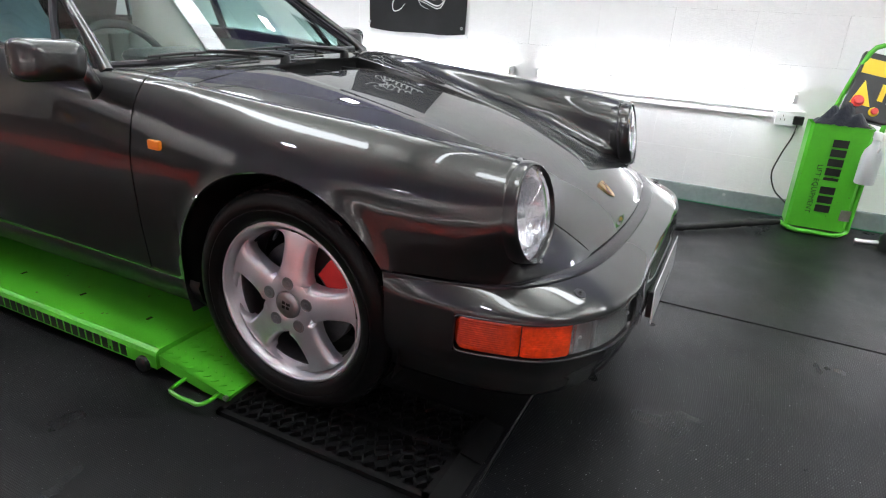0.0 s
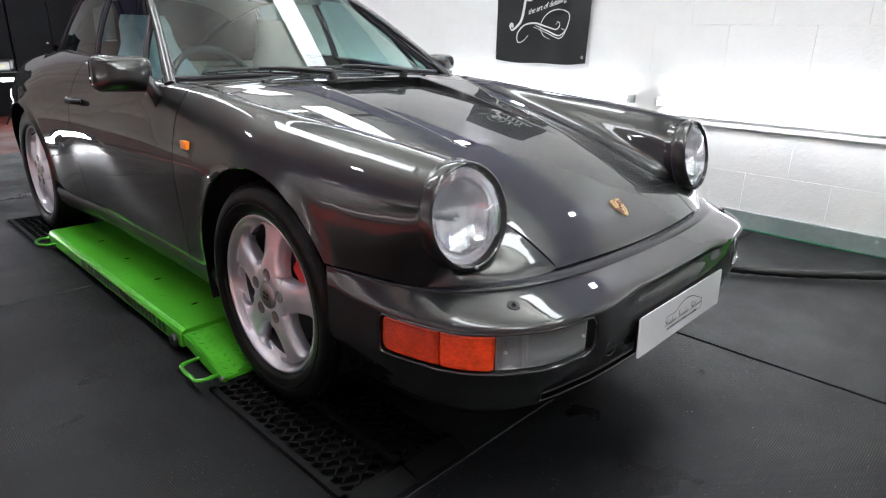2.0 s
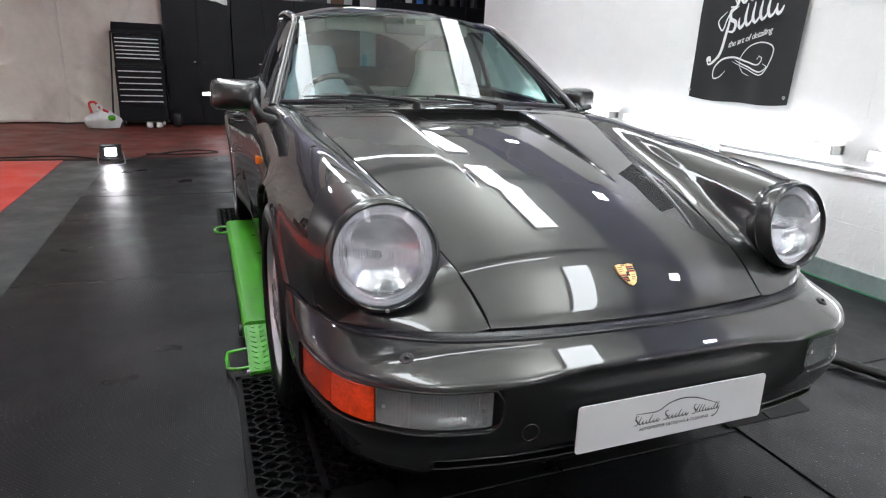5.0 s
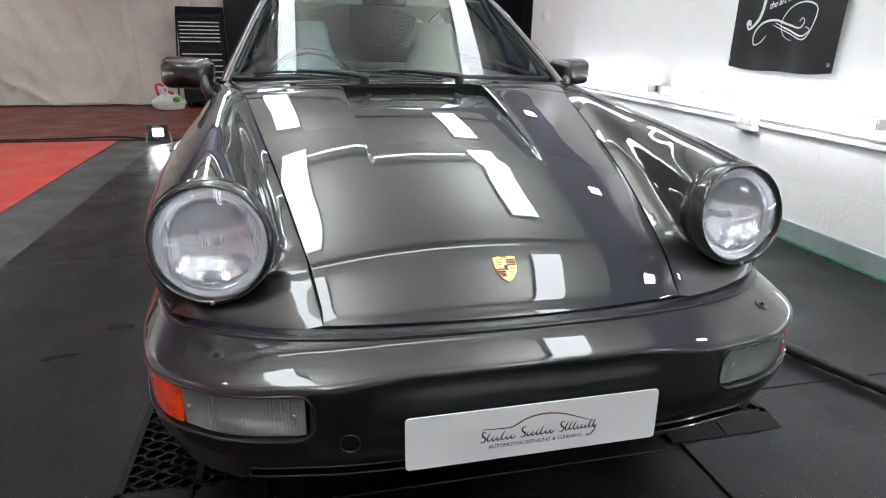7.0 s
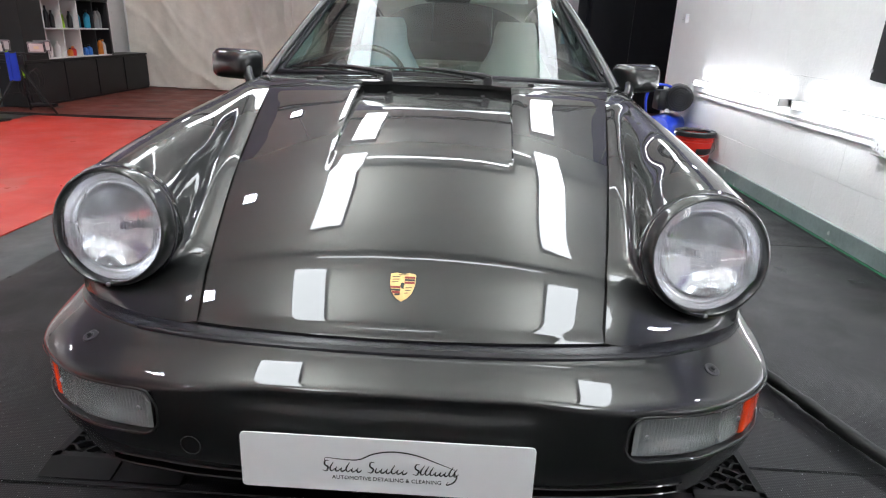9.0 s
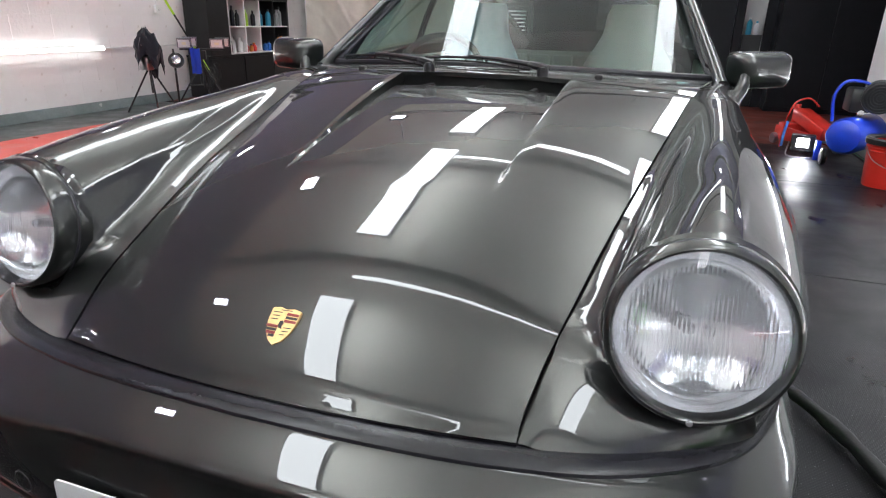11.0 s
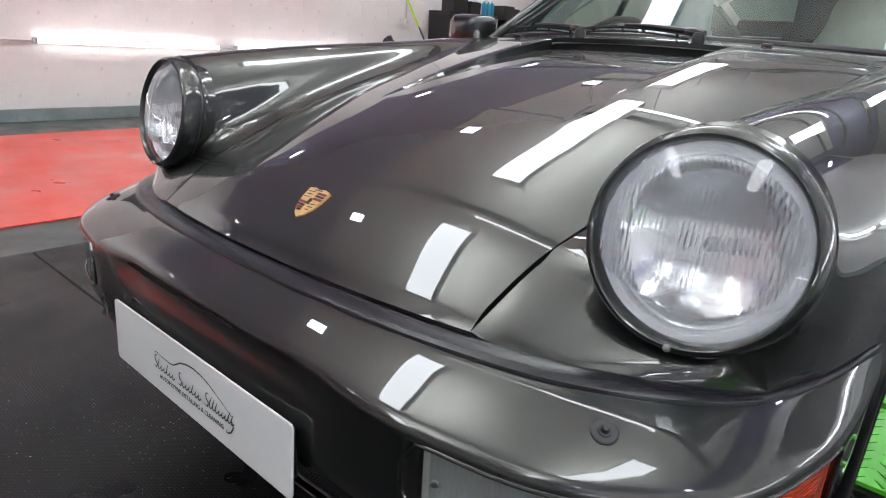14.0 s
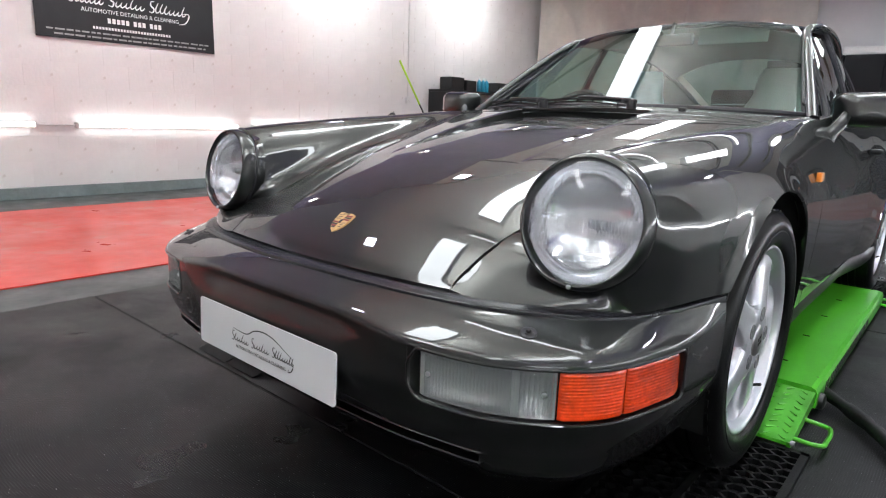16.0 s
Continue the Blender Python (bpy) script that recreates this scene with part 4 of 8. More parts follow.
for side in (-1, 1):
    # windscreen pillar and roof rail
    pts = [(0.672, 0.70, 0.858), (0.652, 0.76, 0.905), (0.600, 0.92, 1.02), (0.545, 1.10, 1.135), (0.508, 1.235, 1.205), (0.512, 1.35, 1.230), (0.512, 1.55, 1.243), (0.502, 1.8, 1.237), (0.482, 2.05, 1.204), (0.458, 2.25, 1.155), (0.43, 2.5, 1.070), (0.40, 2.75, 0.966)]
    c = through_points(pts, 44)
    rad = [0.0135 + 0.006 * smooth01((0.95 - p[1]) / 0.3) + 0.002 for p in c]
    part("pillar", tube([(side * p[0], p[1], p[2]) for p in c], rad, 10), PAINT, car)
    # rear quarter panel between roof and wing
    bm = bmesh.new()
    rows = []
    for v in np.linspace(0, 1, 10):
        row = []
        for y in np.linspace(0, 1, 16):
            top_y = 2.12 + 0.83 * y
            rx, rz = rail(top_y)
            bot_y = 2.24 + 0.75 * y
            e = side_fs[0](bot_y)
            p0 = np.array((float(rx), top_y, float(rz)))
            p1 = np.array((float(e[0]) + 0.01, bot_y, float(e[1])))
            p = p0 + (p1 - p0) * v + np.array((0.018 * math.sin(math.pi * v), 0, 0))
            row.append((side * p[0], p[1], p[2]))
        rows.append(row)
    add_grid(bm, rows)
    bmesh.ops.recalc_face_normals(bm, faces=bm.faces)
    part("quarter_panel", bm, PAINT, car)

    def side_glass(y0b, y1b, y0t, y1t, inset=0.004):
        b = bmesh.new()
        rows_ = []
        for v in np.linspace(0, 1, 9):
            row_ = []
            for s in np.linspace(0, 1, 12):
                yb, yt = y0b + (y1b - y0b) * s, y0t + (y1t - y0t) * s
                e = side_fs[2](yb)
                rx_, rz_ = rail(max(yt, 1.25))
                if yt < 1.25:
                    k = (yt - 0.76) / (1.235 - 0.76)
                    rx_, rz_ = 0.640 + (0.512 - 0.640) * k, 0.905 + (1.205 - 0.905) * k
                p0 = np.array((float(e[0]), yb, float(e[1]) - 0.01))
                p1 = np.array((float(rx_) - 0.004, yt, float(rz_)))
                p = p0 + (p1 - p0) * v + np.array((0.012 * math.sin(math.pi * v) - inset, 0, 0))
                row_.append((side * p[0], p[1], p[2]))
            rows_.append(row_)
        add_grid(b, rows_)
        bmesh.ops.recalc_face_normals(b, faces=b.faces)
        g = part("side_window", b, GLASS, car, "tinted side window")
        g.visible_shadow = False
        edge = rows_[0] + [r[-1] for r in rows_[1:]] + rows_[-1][-2::-1] + [r[0] for r in rows_[-2:0:-1]] + [rows_[0][0]]
        part("window_seal", tube(edge, 0.009, 6), SEAL, g)
        return rows_

    side_glass(0.745, 0.90, 0.775, 1.055)
    side_glass(0.915, 1.53, 1.07, 1.56)
    side_glass(1.56, 2.20, 1.585, 2.10)
    for yb, yt in ((0.907, 1.062), (1.545, 1.572)):
        e = side_fs[2](yb)
        rx_, rz_ = rail(max(yt, 1.25))
        if yt < 1.25:
            k = (yt - 0.76) / (1.235 - 0.76)
            rx_, rz_ = 0.640 + (0.512 - 0.640) * k, 0.905 + (1.205 - 0.905) * k
        part("window_post", tube([(side * float(e[0]), yb, float(e[1]) - 0.01), (side * (float(e[0]) + float(rx_)) / 2 * 1.01, (yb + yt) / 2, (float(e[1]) + float(rz_)) / 2), (side * float(rx_), yt, float(rz_))], 0.012, 8), SEAL, car)

# ---- front bumper ----
bump_out = spline((0, 0.2, 0.4, 0.54, 0.65, 0.78, 0.9, 1.0),
                  ((0, -0.847), (0.2, -0.845), (0.425, -0.828), (0.580, -0.788), (0.692, -0.698), (0.748, -0.550), (0.764, -0.41), (0.766, -0.300)))
# (share of the way from strip to nose, inset, height)
BUMP_ROWS = [(0.0, 0, 0.5025), (0.1, 0, 0.5004), (0.2, 0, 0.4973), (0.4, 0, 0.4892), (0.58, 0, 0.4811), (0.72, 0, 0.4744), (0.83, 0, 0.4686), (0.905, 0, 0.4638), (0.953, 0, 0.4597), (0.98, 0, 0.4557), (0.994, 0, 0.4515), (1.0, 0, 0.4465),
             (1.0, 0.0, 0.430), (1.0, 0.0, 0.41), (1.0, 0, 0.385), (1.0, 0.0006, 0.352), (1.0, 0.0014, 0.343), (1.0, 0.005, 0.324), (1.0, 0.012, 0.304), (1.0, 0.021, 0.287), (1.0, 0.0266, 0.2766), (1.0, 0.0254, 0.2742), (1.0, 0.0282, 0.2705),
             (1.0, 0.0285, 0.2570), (1.0, 0.0272, 0.2545), (1.0, 0.0296, 0.2510), (1.0, 0.042, 0.236), (1.0, 0.056, 0.222), (1.0, 0.072, 0.210), (1.0, 0.088, 0.202)]
RIM_TOP, RIM_BOT, SLOT_TOP, SLOT_BOT = 11, 15, 22, 23


LAMP_S0, LAMP_S1 = 0.386, 0.838


def lamp_end(s):
    """How far the lamp opening closes towards its rounded inner end."""
    if s >= LAMP_S0:
        return 0.45 + 0.55 * math.sqrt(1 - max(0.0, 1 - (s - LAMP_S0) / 0.034) ** 2)
    return 1 - 0.55 * max(0.0, 1 - (LAMP_S0 - s) / 0.05) ** 2


def bump_point(s, row):
    k, inset, z = row
    if k == 1.0 and 0.345 < z < 0.441:
        z = 0.398 + (z - 0.398) * lamp_end(s)
    if k == 1.0 and 0.24 < z < 0.28 and s > 0.509 and inset < 0.05:
        inset = 0.021 + (0.287 - z) * 0.42
    # between the lamps the upper face leans back a little
    lean = 0.015 * (1 - smooth01((s - 0.19) / 0.19))
    if k == 1.0 and z > 0.385:
        inset += lean * ((z - 0.385) / 0.0615) ** 1.8
    elif 0.8 < k < 1.0:
        inset += lean * ((k - 0.8) / 0.2) ** 2
    a = np.array(strip_line(s))
    b = np.array(bump_out(s))
    t = np.array(bump_out(min(1, s + 0.01))) - np.array(bump_out(max(0, s - 0.01)))
    t = t / np.linalg.norm(t)
    nrm = np.array((-t[1], t[0]))
    p = a + (b - a) * k + nrm * inset
    return (float(p[0]), float(p[1]), z)


bm = bmesh.new()
ss = sorted(set(np.linspace(0, 1, 73)) | {LAMP_S0 + 0.0055 * k for k in range(1, 7)} | {LAMP_S0 - 0.008 * k for k in range(1, 6)} | {0.505, 0.509, LAMP_S0, LAMP_S1, LAMP_S0 + 0.004, LAMP_S1 - 0.004})
rows = [[bump_point(s, r) for s in ss] for r in BUMP_ROWS]
vs = add_grid(bm, rows)
i0, i1 = ss.index(LAMP_S0), ss.index(LAMP_S1)
slot_end = ss.index(0.505)
column = {v: k for r in vs for k, v in enumerate(r)}
level = {v: j for j, r in enumerate(vs) for v in r}
hole = []
for f in bm.faces:
    ks, js = [column[v] for v in f.verts], [level[v] for v in f.verts]
    if RIM_TOP <= min(js) and max(js) <= RIM_BOT and min(ks) >= i0 and max(ks) <= i1:
        hole.append(f)
    if SLOT_TOP <= min(js) and max(js) <= SLOT_BOT and max(ks) <= slot_end:
        hole.append(f)
bmesh.ops.delete(bm, geom=hole, context="FACES")
# recess walls round the lamp opening
def in_of(s, row, d):
    k, inset, z = row
    return bump_point(s, (k, inset + d, z))


rim_top = [bump_point(s, BUMP_ROWS[RIM_TOP]) for s in ss[i0:i1 + 1]]
rim_bot = [bump_point(s, BUMP_ROWS[RIM_BOT]) for s in ss[i0:i1 + 1]]
def scoop(s):
    return 0.002 + 0.030 * smooth01((s - LAMP_S0) / 0.030)


back_top = [in_of(s, (1.0, 0, 0.440), scoop(s)) for s in ss[i0:i1 + 1]]
back_bot = [in_of(s, (1.0, 0, 0.356), scoop(s)) for s in ss[i0:i1 + 1]]
add_grid(bm, [rim_top, back_top, back_bot, rim_bot])
o = [bump_point(LAMP_S1, BUMP_ROWS[j]) for j in range(RIM_TOP, RIM_BOT + 1)]
q = [in_of(LAMP_S1, (1.0, 0, BUMP_ROWS[j][2]), 0.045) for j in range(RIM_TOP, RIM_BOT + 1)]
add_grid(bm, [o, q])
# turned-in edges of the slot along the chin
for j in (SLOT_TOP, SLOT_BOT):
    k_, i_, z_ = BUMP_ROWS[j]
    add_grid(bm, [[bump_point(s, BUMP_ROWS[j]) for s in ss[:slot_end + 1]], [bump_point(s, (1.0, i_ + 0.03, z_)) for s in ss[:slot_end + 1]]])
bmesh.ops.remove_doubles(bm, verts=bm.verts, dist=1e-5)
mirror_x(bm)
bmesh.ops.remove_doubles(bm, verts=bm.verts, dist=1e-5)
bmesh.ops.recalc_face_normals(bm, faces=bm.faces)
bumper = part("front_bumper", bm, PAINT, car, "dark grey painted bumper wrapping the nose")

# dark slot along the chin
def lip_p(s, inset, z):
    x, y, _ = in_of(abs(s), (1.0, 0, z), inset)
    return (math.copysign(x, s) if s else 0.0, y, z)


bm = bmesh.new()
sq = np.linspace(-0.508, 0.508, 64)
add_grid(bm, [[lip_p(s, i, z) for s in sq] for i, z in ((0.036, 0.2712), (0.058, 0.2702), (0.058, 0.2575), (0.042, 0.2565))])
bmesh.ops.recalc_face_normals(bm, faces=bm.faces)
part("chin_slot", bm, UNDER, bumper, "black slot along the chin")

# rubber strip between bonnet and bumper
bm = bmesh.new()
sq = [math.copysign(abs(s), s) for s in np.linspace(-0.995, 0.995, 91)]
rows = []
for dy, z in ((0.036, 0.496), (0.030, 0.5090), (0.018, 0.5112), (0.004, 0.5096), (-0.006, 0.5072), (-0.0100, 0.5048), (-0.0115, 0.5005), (-0.0118, 0.490)):
    row = []
    for s in sq:
        p = np.array(strip_line(abs(s)))
        t = np.array(strip_line(min(1, abs(s) + 0.01))) - np.array(strip_line(max(0, abs(s) - 0.01)))
        t = t / np.linalg.norm(t)
        k_ = 1 - 0.62 * smooth01((abs(s) - 0.66) / 0.25)
        q = p + np.array((t[1], -t[0])) * -dy * (k_ if dy < 0.01 else 1.0)
        row.append((math.copysign(float(q[0]), s), float(q[1]), 0.503 + (z - 0.503) * k_ if z > 0.495 else z))
    rows.append(row)
add_grid(bm, rows)
bmesh.ops.recalc_face_normals(bm, faces=bm.faces)
part("rubber_strip", bm, STRIP, car, "black rubber strip above the bumper")

# lamps in the bumper
for side in (-1, 1):
    def lens(s0, s1, name, mat, label, flutes, depth=0.005, z0=0.355, z1=0.4435, flat=False):
        """A moulded lens; its ribs run upright, or along it when flat."""
        b = bmesh.new()
        n = flutes * 4 if not flat else 24
        mid_ = (z0 + z1) / 2
        prof = [(0.028, z0), (depth + 0.004, z0 + 0.0012), (depth + 0.001, z0 + 0.004), (depth, z0 + 0.008)]
        if flat:
            m_ = flutes * 4
            prof += [(depth + 0.0004 * math.sin(2 * math.pi * k / 4), z0 + 0.008 + (z1 - z0 - 0.016) * k / m_) for k in range(1, m_)]
        else:
            prof += [(depth, z0 + 0.03), (depth, mid_), (depth, z1 - 0.03)]
        prof += [(depth, z1 - 0.008), (depth + 0.001, z1 - 0.004), (depth + 0.004, z1 - 0.0012), (0.028, z1)]
        rows_ = []
        for j, (d, z) in enumerate(prof):
            row_ = []
            for i in range(n + 1):
                s = s0 + (s1 - s0) * i / n
                w = 0.0005 * math.sin(2 * math.pi * i / 4) if not flat and 2 < j < len(prof) - 3 else 0
                e = 0.005 * (max(0, 1 - i / 2) ** 2 + max(0, 1 - (n - i) / 2) ** 2)
                kz = 1.0
                if name == "fog_lamp":
                    kz = 1 - 0.42 * max(0.0, 1 - i / 9) ** 2
                if name == "side_indicator":
                    kz = 1 - 0.40 * max(0.0, 1 - (n - i) / 3.0) ** 2
                x, y, zz = in_of(s, (1.0, 0, mid_ + (z - mid_) * kz), d + w + e)
                row_.append((side * x, y, zz))
            rows_.append(row_)
        add_grid(b, rows_)
        for e_ in (0, -1):
            b.faces.new([b.verts.new(Vector(r[e_])) for r in rows_])
        bmesh.ops.remove_doubles(b, verts=b.verts, dist=1e-5)
        bmesh.ops.recalc_face_normals(b, faces=b.faces)
        glass_ = part(name, b, mat, bumper, label)
        glass_.visible_shadow = mat is not CLEAR
        return glass_

    lens(0.400, 0.556, "fog_lamp", CLEAR, "clear fluted fog lamp lens", 20)
    lens(0.558, 0.607, "parking_lamp", CLEAR, "clear ribbed lamp section", 9)
    lens(0.609, 0.708, "indicator", AMBER, "orange ribbed indicator lens", 13, flat=True)
    lens(0.710, 0.836, "side_indicator", AMBER_DEEP, "orange wrap-round indicator lens", 13, flat=True)
    # upright flutes moulded on the clear lenses
    for s0, s1, count, kz in ((0.412, 0.552, 24, 0.94), (0.562, 0.604, 7, 0.96)):
        b = bmesh.new()
        rows_ = []
        for z in np.linspace(0.399 - 0.040 * kz, 0.399 + 0.040 * kz, 5):
            row_ = []
            for i in range(count * 6 + 1):
                rise = 0.0019 * max(-0.5, math.sin(2 * math.pi * i / 6 - math.pi / 2))
                p = in_of(s0 + (s1 - s0) * i / (count * 6), (1.0, 0, z), 0.0105 - 2.0 * rise)
                row_.append((side * p[0], p[1], p[2]))
            rows_.append(row_)
        add_grid(b, rows_)
        bmesh.ops.recalc_face_normals(b, faces=b.faces)
        part("lens_flutes", b, FLUTE, bumper).visible_shadow = False
    # rolled edge round the lamp opening
    loop = []
    for k in range(4):
        cs_, cz_ = ((LAMP_S1 - 0.014, 0.4270), (LAMP_S0 + 0.03, 0.4270), (LAMP_S0 + 0.03, 0.3705), (LAMP_S1 - 0.014, 0.3705))[k]
        rs_ = (0.014, 0.03, 0.03, 0.014)[k]
        for a in np.linspace(90 * k, 90 * k + 90, 7):
            loop.append((cs_ + rs_ * math.cos(radians(a)), cz_ + 0.0185 * math.sin(radians(a))))
    fine = []
    for (sa, za), (sb, zb) in zip(loop, loop[1:] + loop[:1]):
        n_ = max(1, int(abs(sb - sa) / 0.012))
        fine += [(sa + (sb - sa) * k / n_, za + (zb - za) * k / n_) for k in range(n_)]
    fine.append(fine[0])
    ring_pts = []
    for s, z in fine:
        p = in_of(s, (1.0, 0, z), 0.0012)
        ring_pts.append((side * p[0], p[1], p[2]))
    part("lamp_rim", tube(ring_pts, 0.0030, 8), PAINT, bumper)
    # reflector behind the clear lenses
    b = bmesh.new()
    rows_ = []
    for z in np.linspace(0.3565, 0.4425, 15):
        row_ = []
        for s in np.linspace(0.404, 0.607, 54):
            sc, ws = (0.478, 0.074) if s < 0.557 else (0.582, 0.026)
            # a shelf slopes across the foot of the bowl
            foot = 0.372 + 0.10 * (s - 0.478) if s < 0.557 else 0.358
            q = min(1.0, math.hypot((s - sc) / ws, (z - 0.402) / 0.050))
            p = in_of(s, (1.0, 0, z), 0.013 + (0.019 * (1 - q * q) if z > foot else 0.0))
            row_.append((side * p[0], p[1], p[2]))
        rows_.append(row_)
    add_grid(b, rows_)
    part("lamp_reflector", b, LAMP_BACK, bumper)
    for s, z in ((0.592, 0.402), (0.421, 0.402)):
        x, y, zz = in_of(s, (1.0, 0, z), 0.006)
        part("lamp_screw", lathe([(0, 0.003), (0.004, 0.002), (0.005, 0.0)], 12, Matrix.Translation((side * x, y, zz)) @ pose(0, 0, 0, 90, 0, side * 30)), STEEL, bumper)
    # headlamp washer jet
    x, y, z = bump_point(0.575, (0.50, 0, 0.4852))
    m = Matrix.Translation((side * x, y, z)) @ pose(0, 0, 0, 24, 0, side * 32)
    jet = part("washer_jet", lathe([(0.0, 0.0022), (0.0125, 0.0022), (0.0140, 0.0014), (0.0146, -0.002)], 28, m), SEAL, bumper, "black washer jet", smooth=False)
    part("nozzle", lathe([(0.0, 0.0085), (0.0028, 0.0085), (0.0040, 0.0070), (0.0042, 0.0038), (0.0068, 0.0034), (0.0072, 0.0020)], 20, m), TRIM, jet, smooth=False)
# towing eye cover
x, y, z = bump_point(0.335, (1.0, -0.0015, 0.345))
part("towing_cover", lathe([(0.0175, 0), (0.0185, 0.0012), (0.0195, 0)], 28, Matrix.Translation((-x, y, z)) @ pose(0, 0, 0, 90, 0, -6)), TRIM, bumper)

# ---- headlamps ----
for side in (-1, 1):
    m = Matrix.Translation((side * 0.590, -0.588, 0.658)) @ pose(0, 0, 0, 90 - 11, 0, side * 3.5)
    # local z looks out of the lamp
    lamp = part("headlamp", lathe([(0.1195, -0.06), (0.1205, -0.030), (0.1232, -0.0255), (0.1240, -0.020), (0.1238, -0.012), (0.1222, -0.002), (0.1190, 0.0065), (0.1155, 0.0110), (0.1125, 0.0118), (0.1100, 0.0095), (0.1086, 0.005), (0.107, -0.01)], 72, m), PAINT, car, "round headlamp in a body-coloured ring")
    part("lamp_seal", lathe([(0.1200, -0.0345), (0.1236, -0.0310), (0.1240, -0.0285), (0.1225, -0.0262)], 72, m), SEAL, lamp, "black rubber ring")
    b = bmesh.new()
    prof = [(0.1085 * math.sin(a), -0.075 * math.cos(a) ** 0.8 - 0.004) for a in np.linspace(0.0, math.pi / 2, 14)]
    add_lathe(b, prof, 48, m)
    bmesh.ops.remove_doubles(b, verts=b.verts, dist=1e-5)
    part("reflector_bowl", b, REFLECTOR, lamp, "bright reflector")
    b = bmesh.new()
    add_lathe(b, [(0.0, -0.030), (0.006, -0.031), (0.009, -0.036), (0.009, -0.07)], 16, m)
    part("bulb_cap", b, STEEL, lamp)
    # domed clear glass
    b = bmesh.new()
    add_lathe(b, [(0.0001 + 0.1092 * k / 16, 0.017 * (1 - (k / 16) ** 2.2) + 0.005) for k in range(17)], 64, m)
    bmesh.ops.recalc_face_normals(b, faces=b.faces)
    glass = part("headlamp_glass", b, CLEAR, lamp, "clear domed fluted glass")
    glass.visible_shadow = False

    # upright flutes moulded into the inside of the glass, over an oval field
    def dome(x, y):
        return 0.017 * (1 - (min(0.108, math.hypot(x, y)) / 0.1092) ** 2.2) + 0.005

    b = bmesh.new()
    n_, cols = 37, []
    for i in range(n_ * 6 + 1):
        x = -0.1020 + 0.204 * i / (n_ * 6)
        k = math.sqrt(max(0.0, 1 - (x / 0.1030) ** 2))
        y0_, y1_ = -0.068 * k ** 0.6 - 0.0015 * math.sin(2 * math.pi * i / 6) * k, 0.092 * k
        amp = 0.0014 * (1.0 if abs(x) < 0.016 or i // 6 % 5 else 0.55)
        col = []
        for t in np.linspace(0, 1, 19):
            yv = y0_ + (y1_ - y0_) * t
            fade = min(1.0, 10 * t, 10 * (1 - t))
            # the lower half of each flute is offset from the upper half
            ph = 0.5 * math.pi * (smooth01((yv + 0.004) / 0.006) if abs(x) > 0.018 else 1.0)
            col.append(m @ Vector((x, yv, dome(x, yv) - 0.0030 - amp * fade * (1 + math.sin(2 * math.pi * i / 6 + ph)))))
        cols.append(col)
    add_grid(b, cols)
    # moulded edge along the foot of the field
    add_tube(b, [c[0] for c in cols[6:-6:3]], 0.0009, 6)
    # square block of fine bars at the middle, and the sloping cut-off line
    for k in range(7):
        x = -0.020 + 0.0052 * k
        lo_, hi_ = (-0.006, 0.014) if k < 2 else (-0.019, 0.014)
        add_tube(b, [m @ Vector((x, y, dome(x, y) - 0.0022)) for y in np.linspace(lo_, hi_, 5)], 0.0010, 6)
    for y in (-0.0065, -0.0130, -0.0190):
        add_tube(b, [m @ Vector((x, y, dome(x, y) - 0.0022)) for x in np.linspace(-0.012, 0.012, 4)], 0.0009, 6)
    add_tube(b, [m @ Vector((x, 0.10 * (abs(x) - 0.012), dome(x, 0.0) - 0.0020)) for x in np.linspace(-0.094, -0.012, 10)], 0.0009, 6)
    bmesh.ops.recalc_face_normals(b, faces=b.faces)
    g2 = part("glass_flutes", b, LENS, lamp)
    g2.visible_shadow = False
    part("ring_screw", lathe([(0, 0.004), (0.004, 0.003), (0.0045, 0)], 10, m @ Matrix.Translation((0, -0.1145, 0.0115))), STEEL, lamp)

# ---- number plate blank with a plain badge drawing ----
pm = pose(0, -0.8585, 0.340, 88, 0, 0)
b = bmesh.new()
add_plate(b, round_rect(0.508, 0.109, 0.008), -0.0015, 0.0015, pm)
plate = part("number_plate", b, PLATE_WHITE, car, "white show plate with a small black drawing", smooth=False)
b = bmesh.new()
add_box(b, (-0.24, -0.8565, 0.30), (0.24, -0.840, 0.38), 0.003, 1)
part("plate_backing", b, TRIM, plate, smooth=False)
b = bmesh.new()
pk = pm @ Matrix.Translation((0.005, 0, 0.0012)) @ Matrix.Diagonal((0.96, 0.96, 1, 1))
stroke(b, [(-0.116, 0.004), (-0.118, 0.011), (-0.095, 0.012), (-0.055, 0.013), (-0.030, 0.026), (0.005, 0.033), (0.045, 0.029), (0.085, 0.015), (0.118, 0.002)], 0.0030, pk, 0.0009, 40)
for x0, x1, sd in ((-0.118, -0.050, 3), (-0.036, 0.032, 5), (0.046, 0.124, 8)):
    script_word(b, x0, x1, -0.014 + 0.012 * (x0 + 0.118), 0.0095, 0.0030, pk, 0.0010, sd)
stroke(b, [(0.116, -0.004), (0.121, -0.010), (0.114, -0.026), (0.103, -0.030), (0.106, -0.024)], 0.003, pk, 0.0011, 16)
part("plate_drawing", b, INK, plate, smooth=False)
lettering("plate_words", "AUTOMOTIVE DETAILING & CLEANING", 0.0112, pk @ Matrix.Translation((-0.005, -0.0275, 0.0005)), INK, plate, 0.0003)

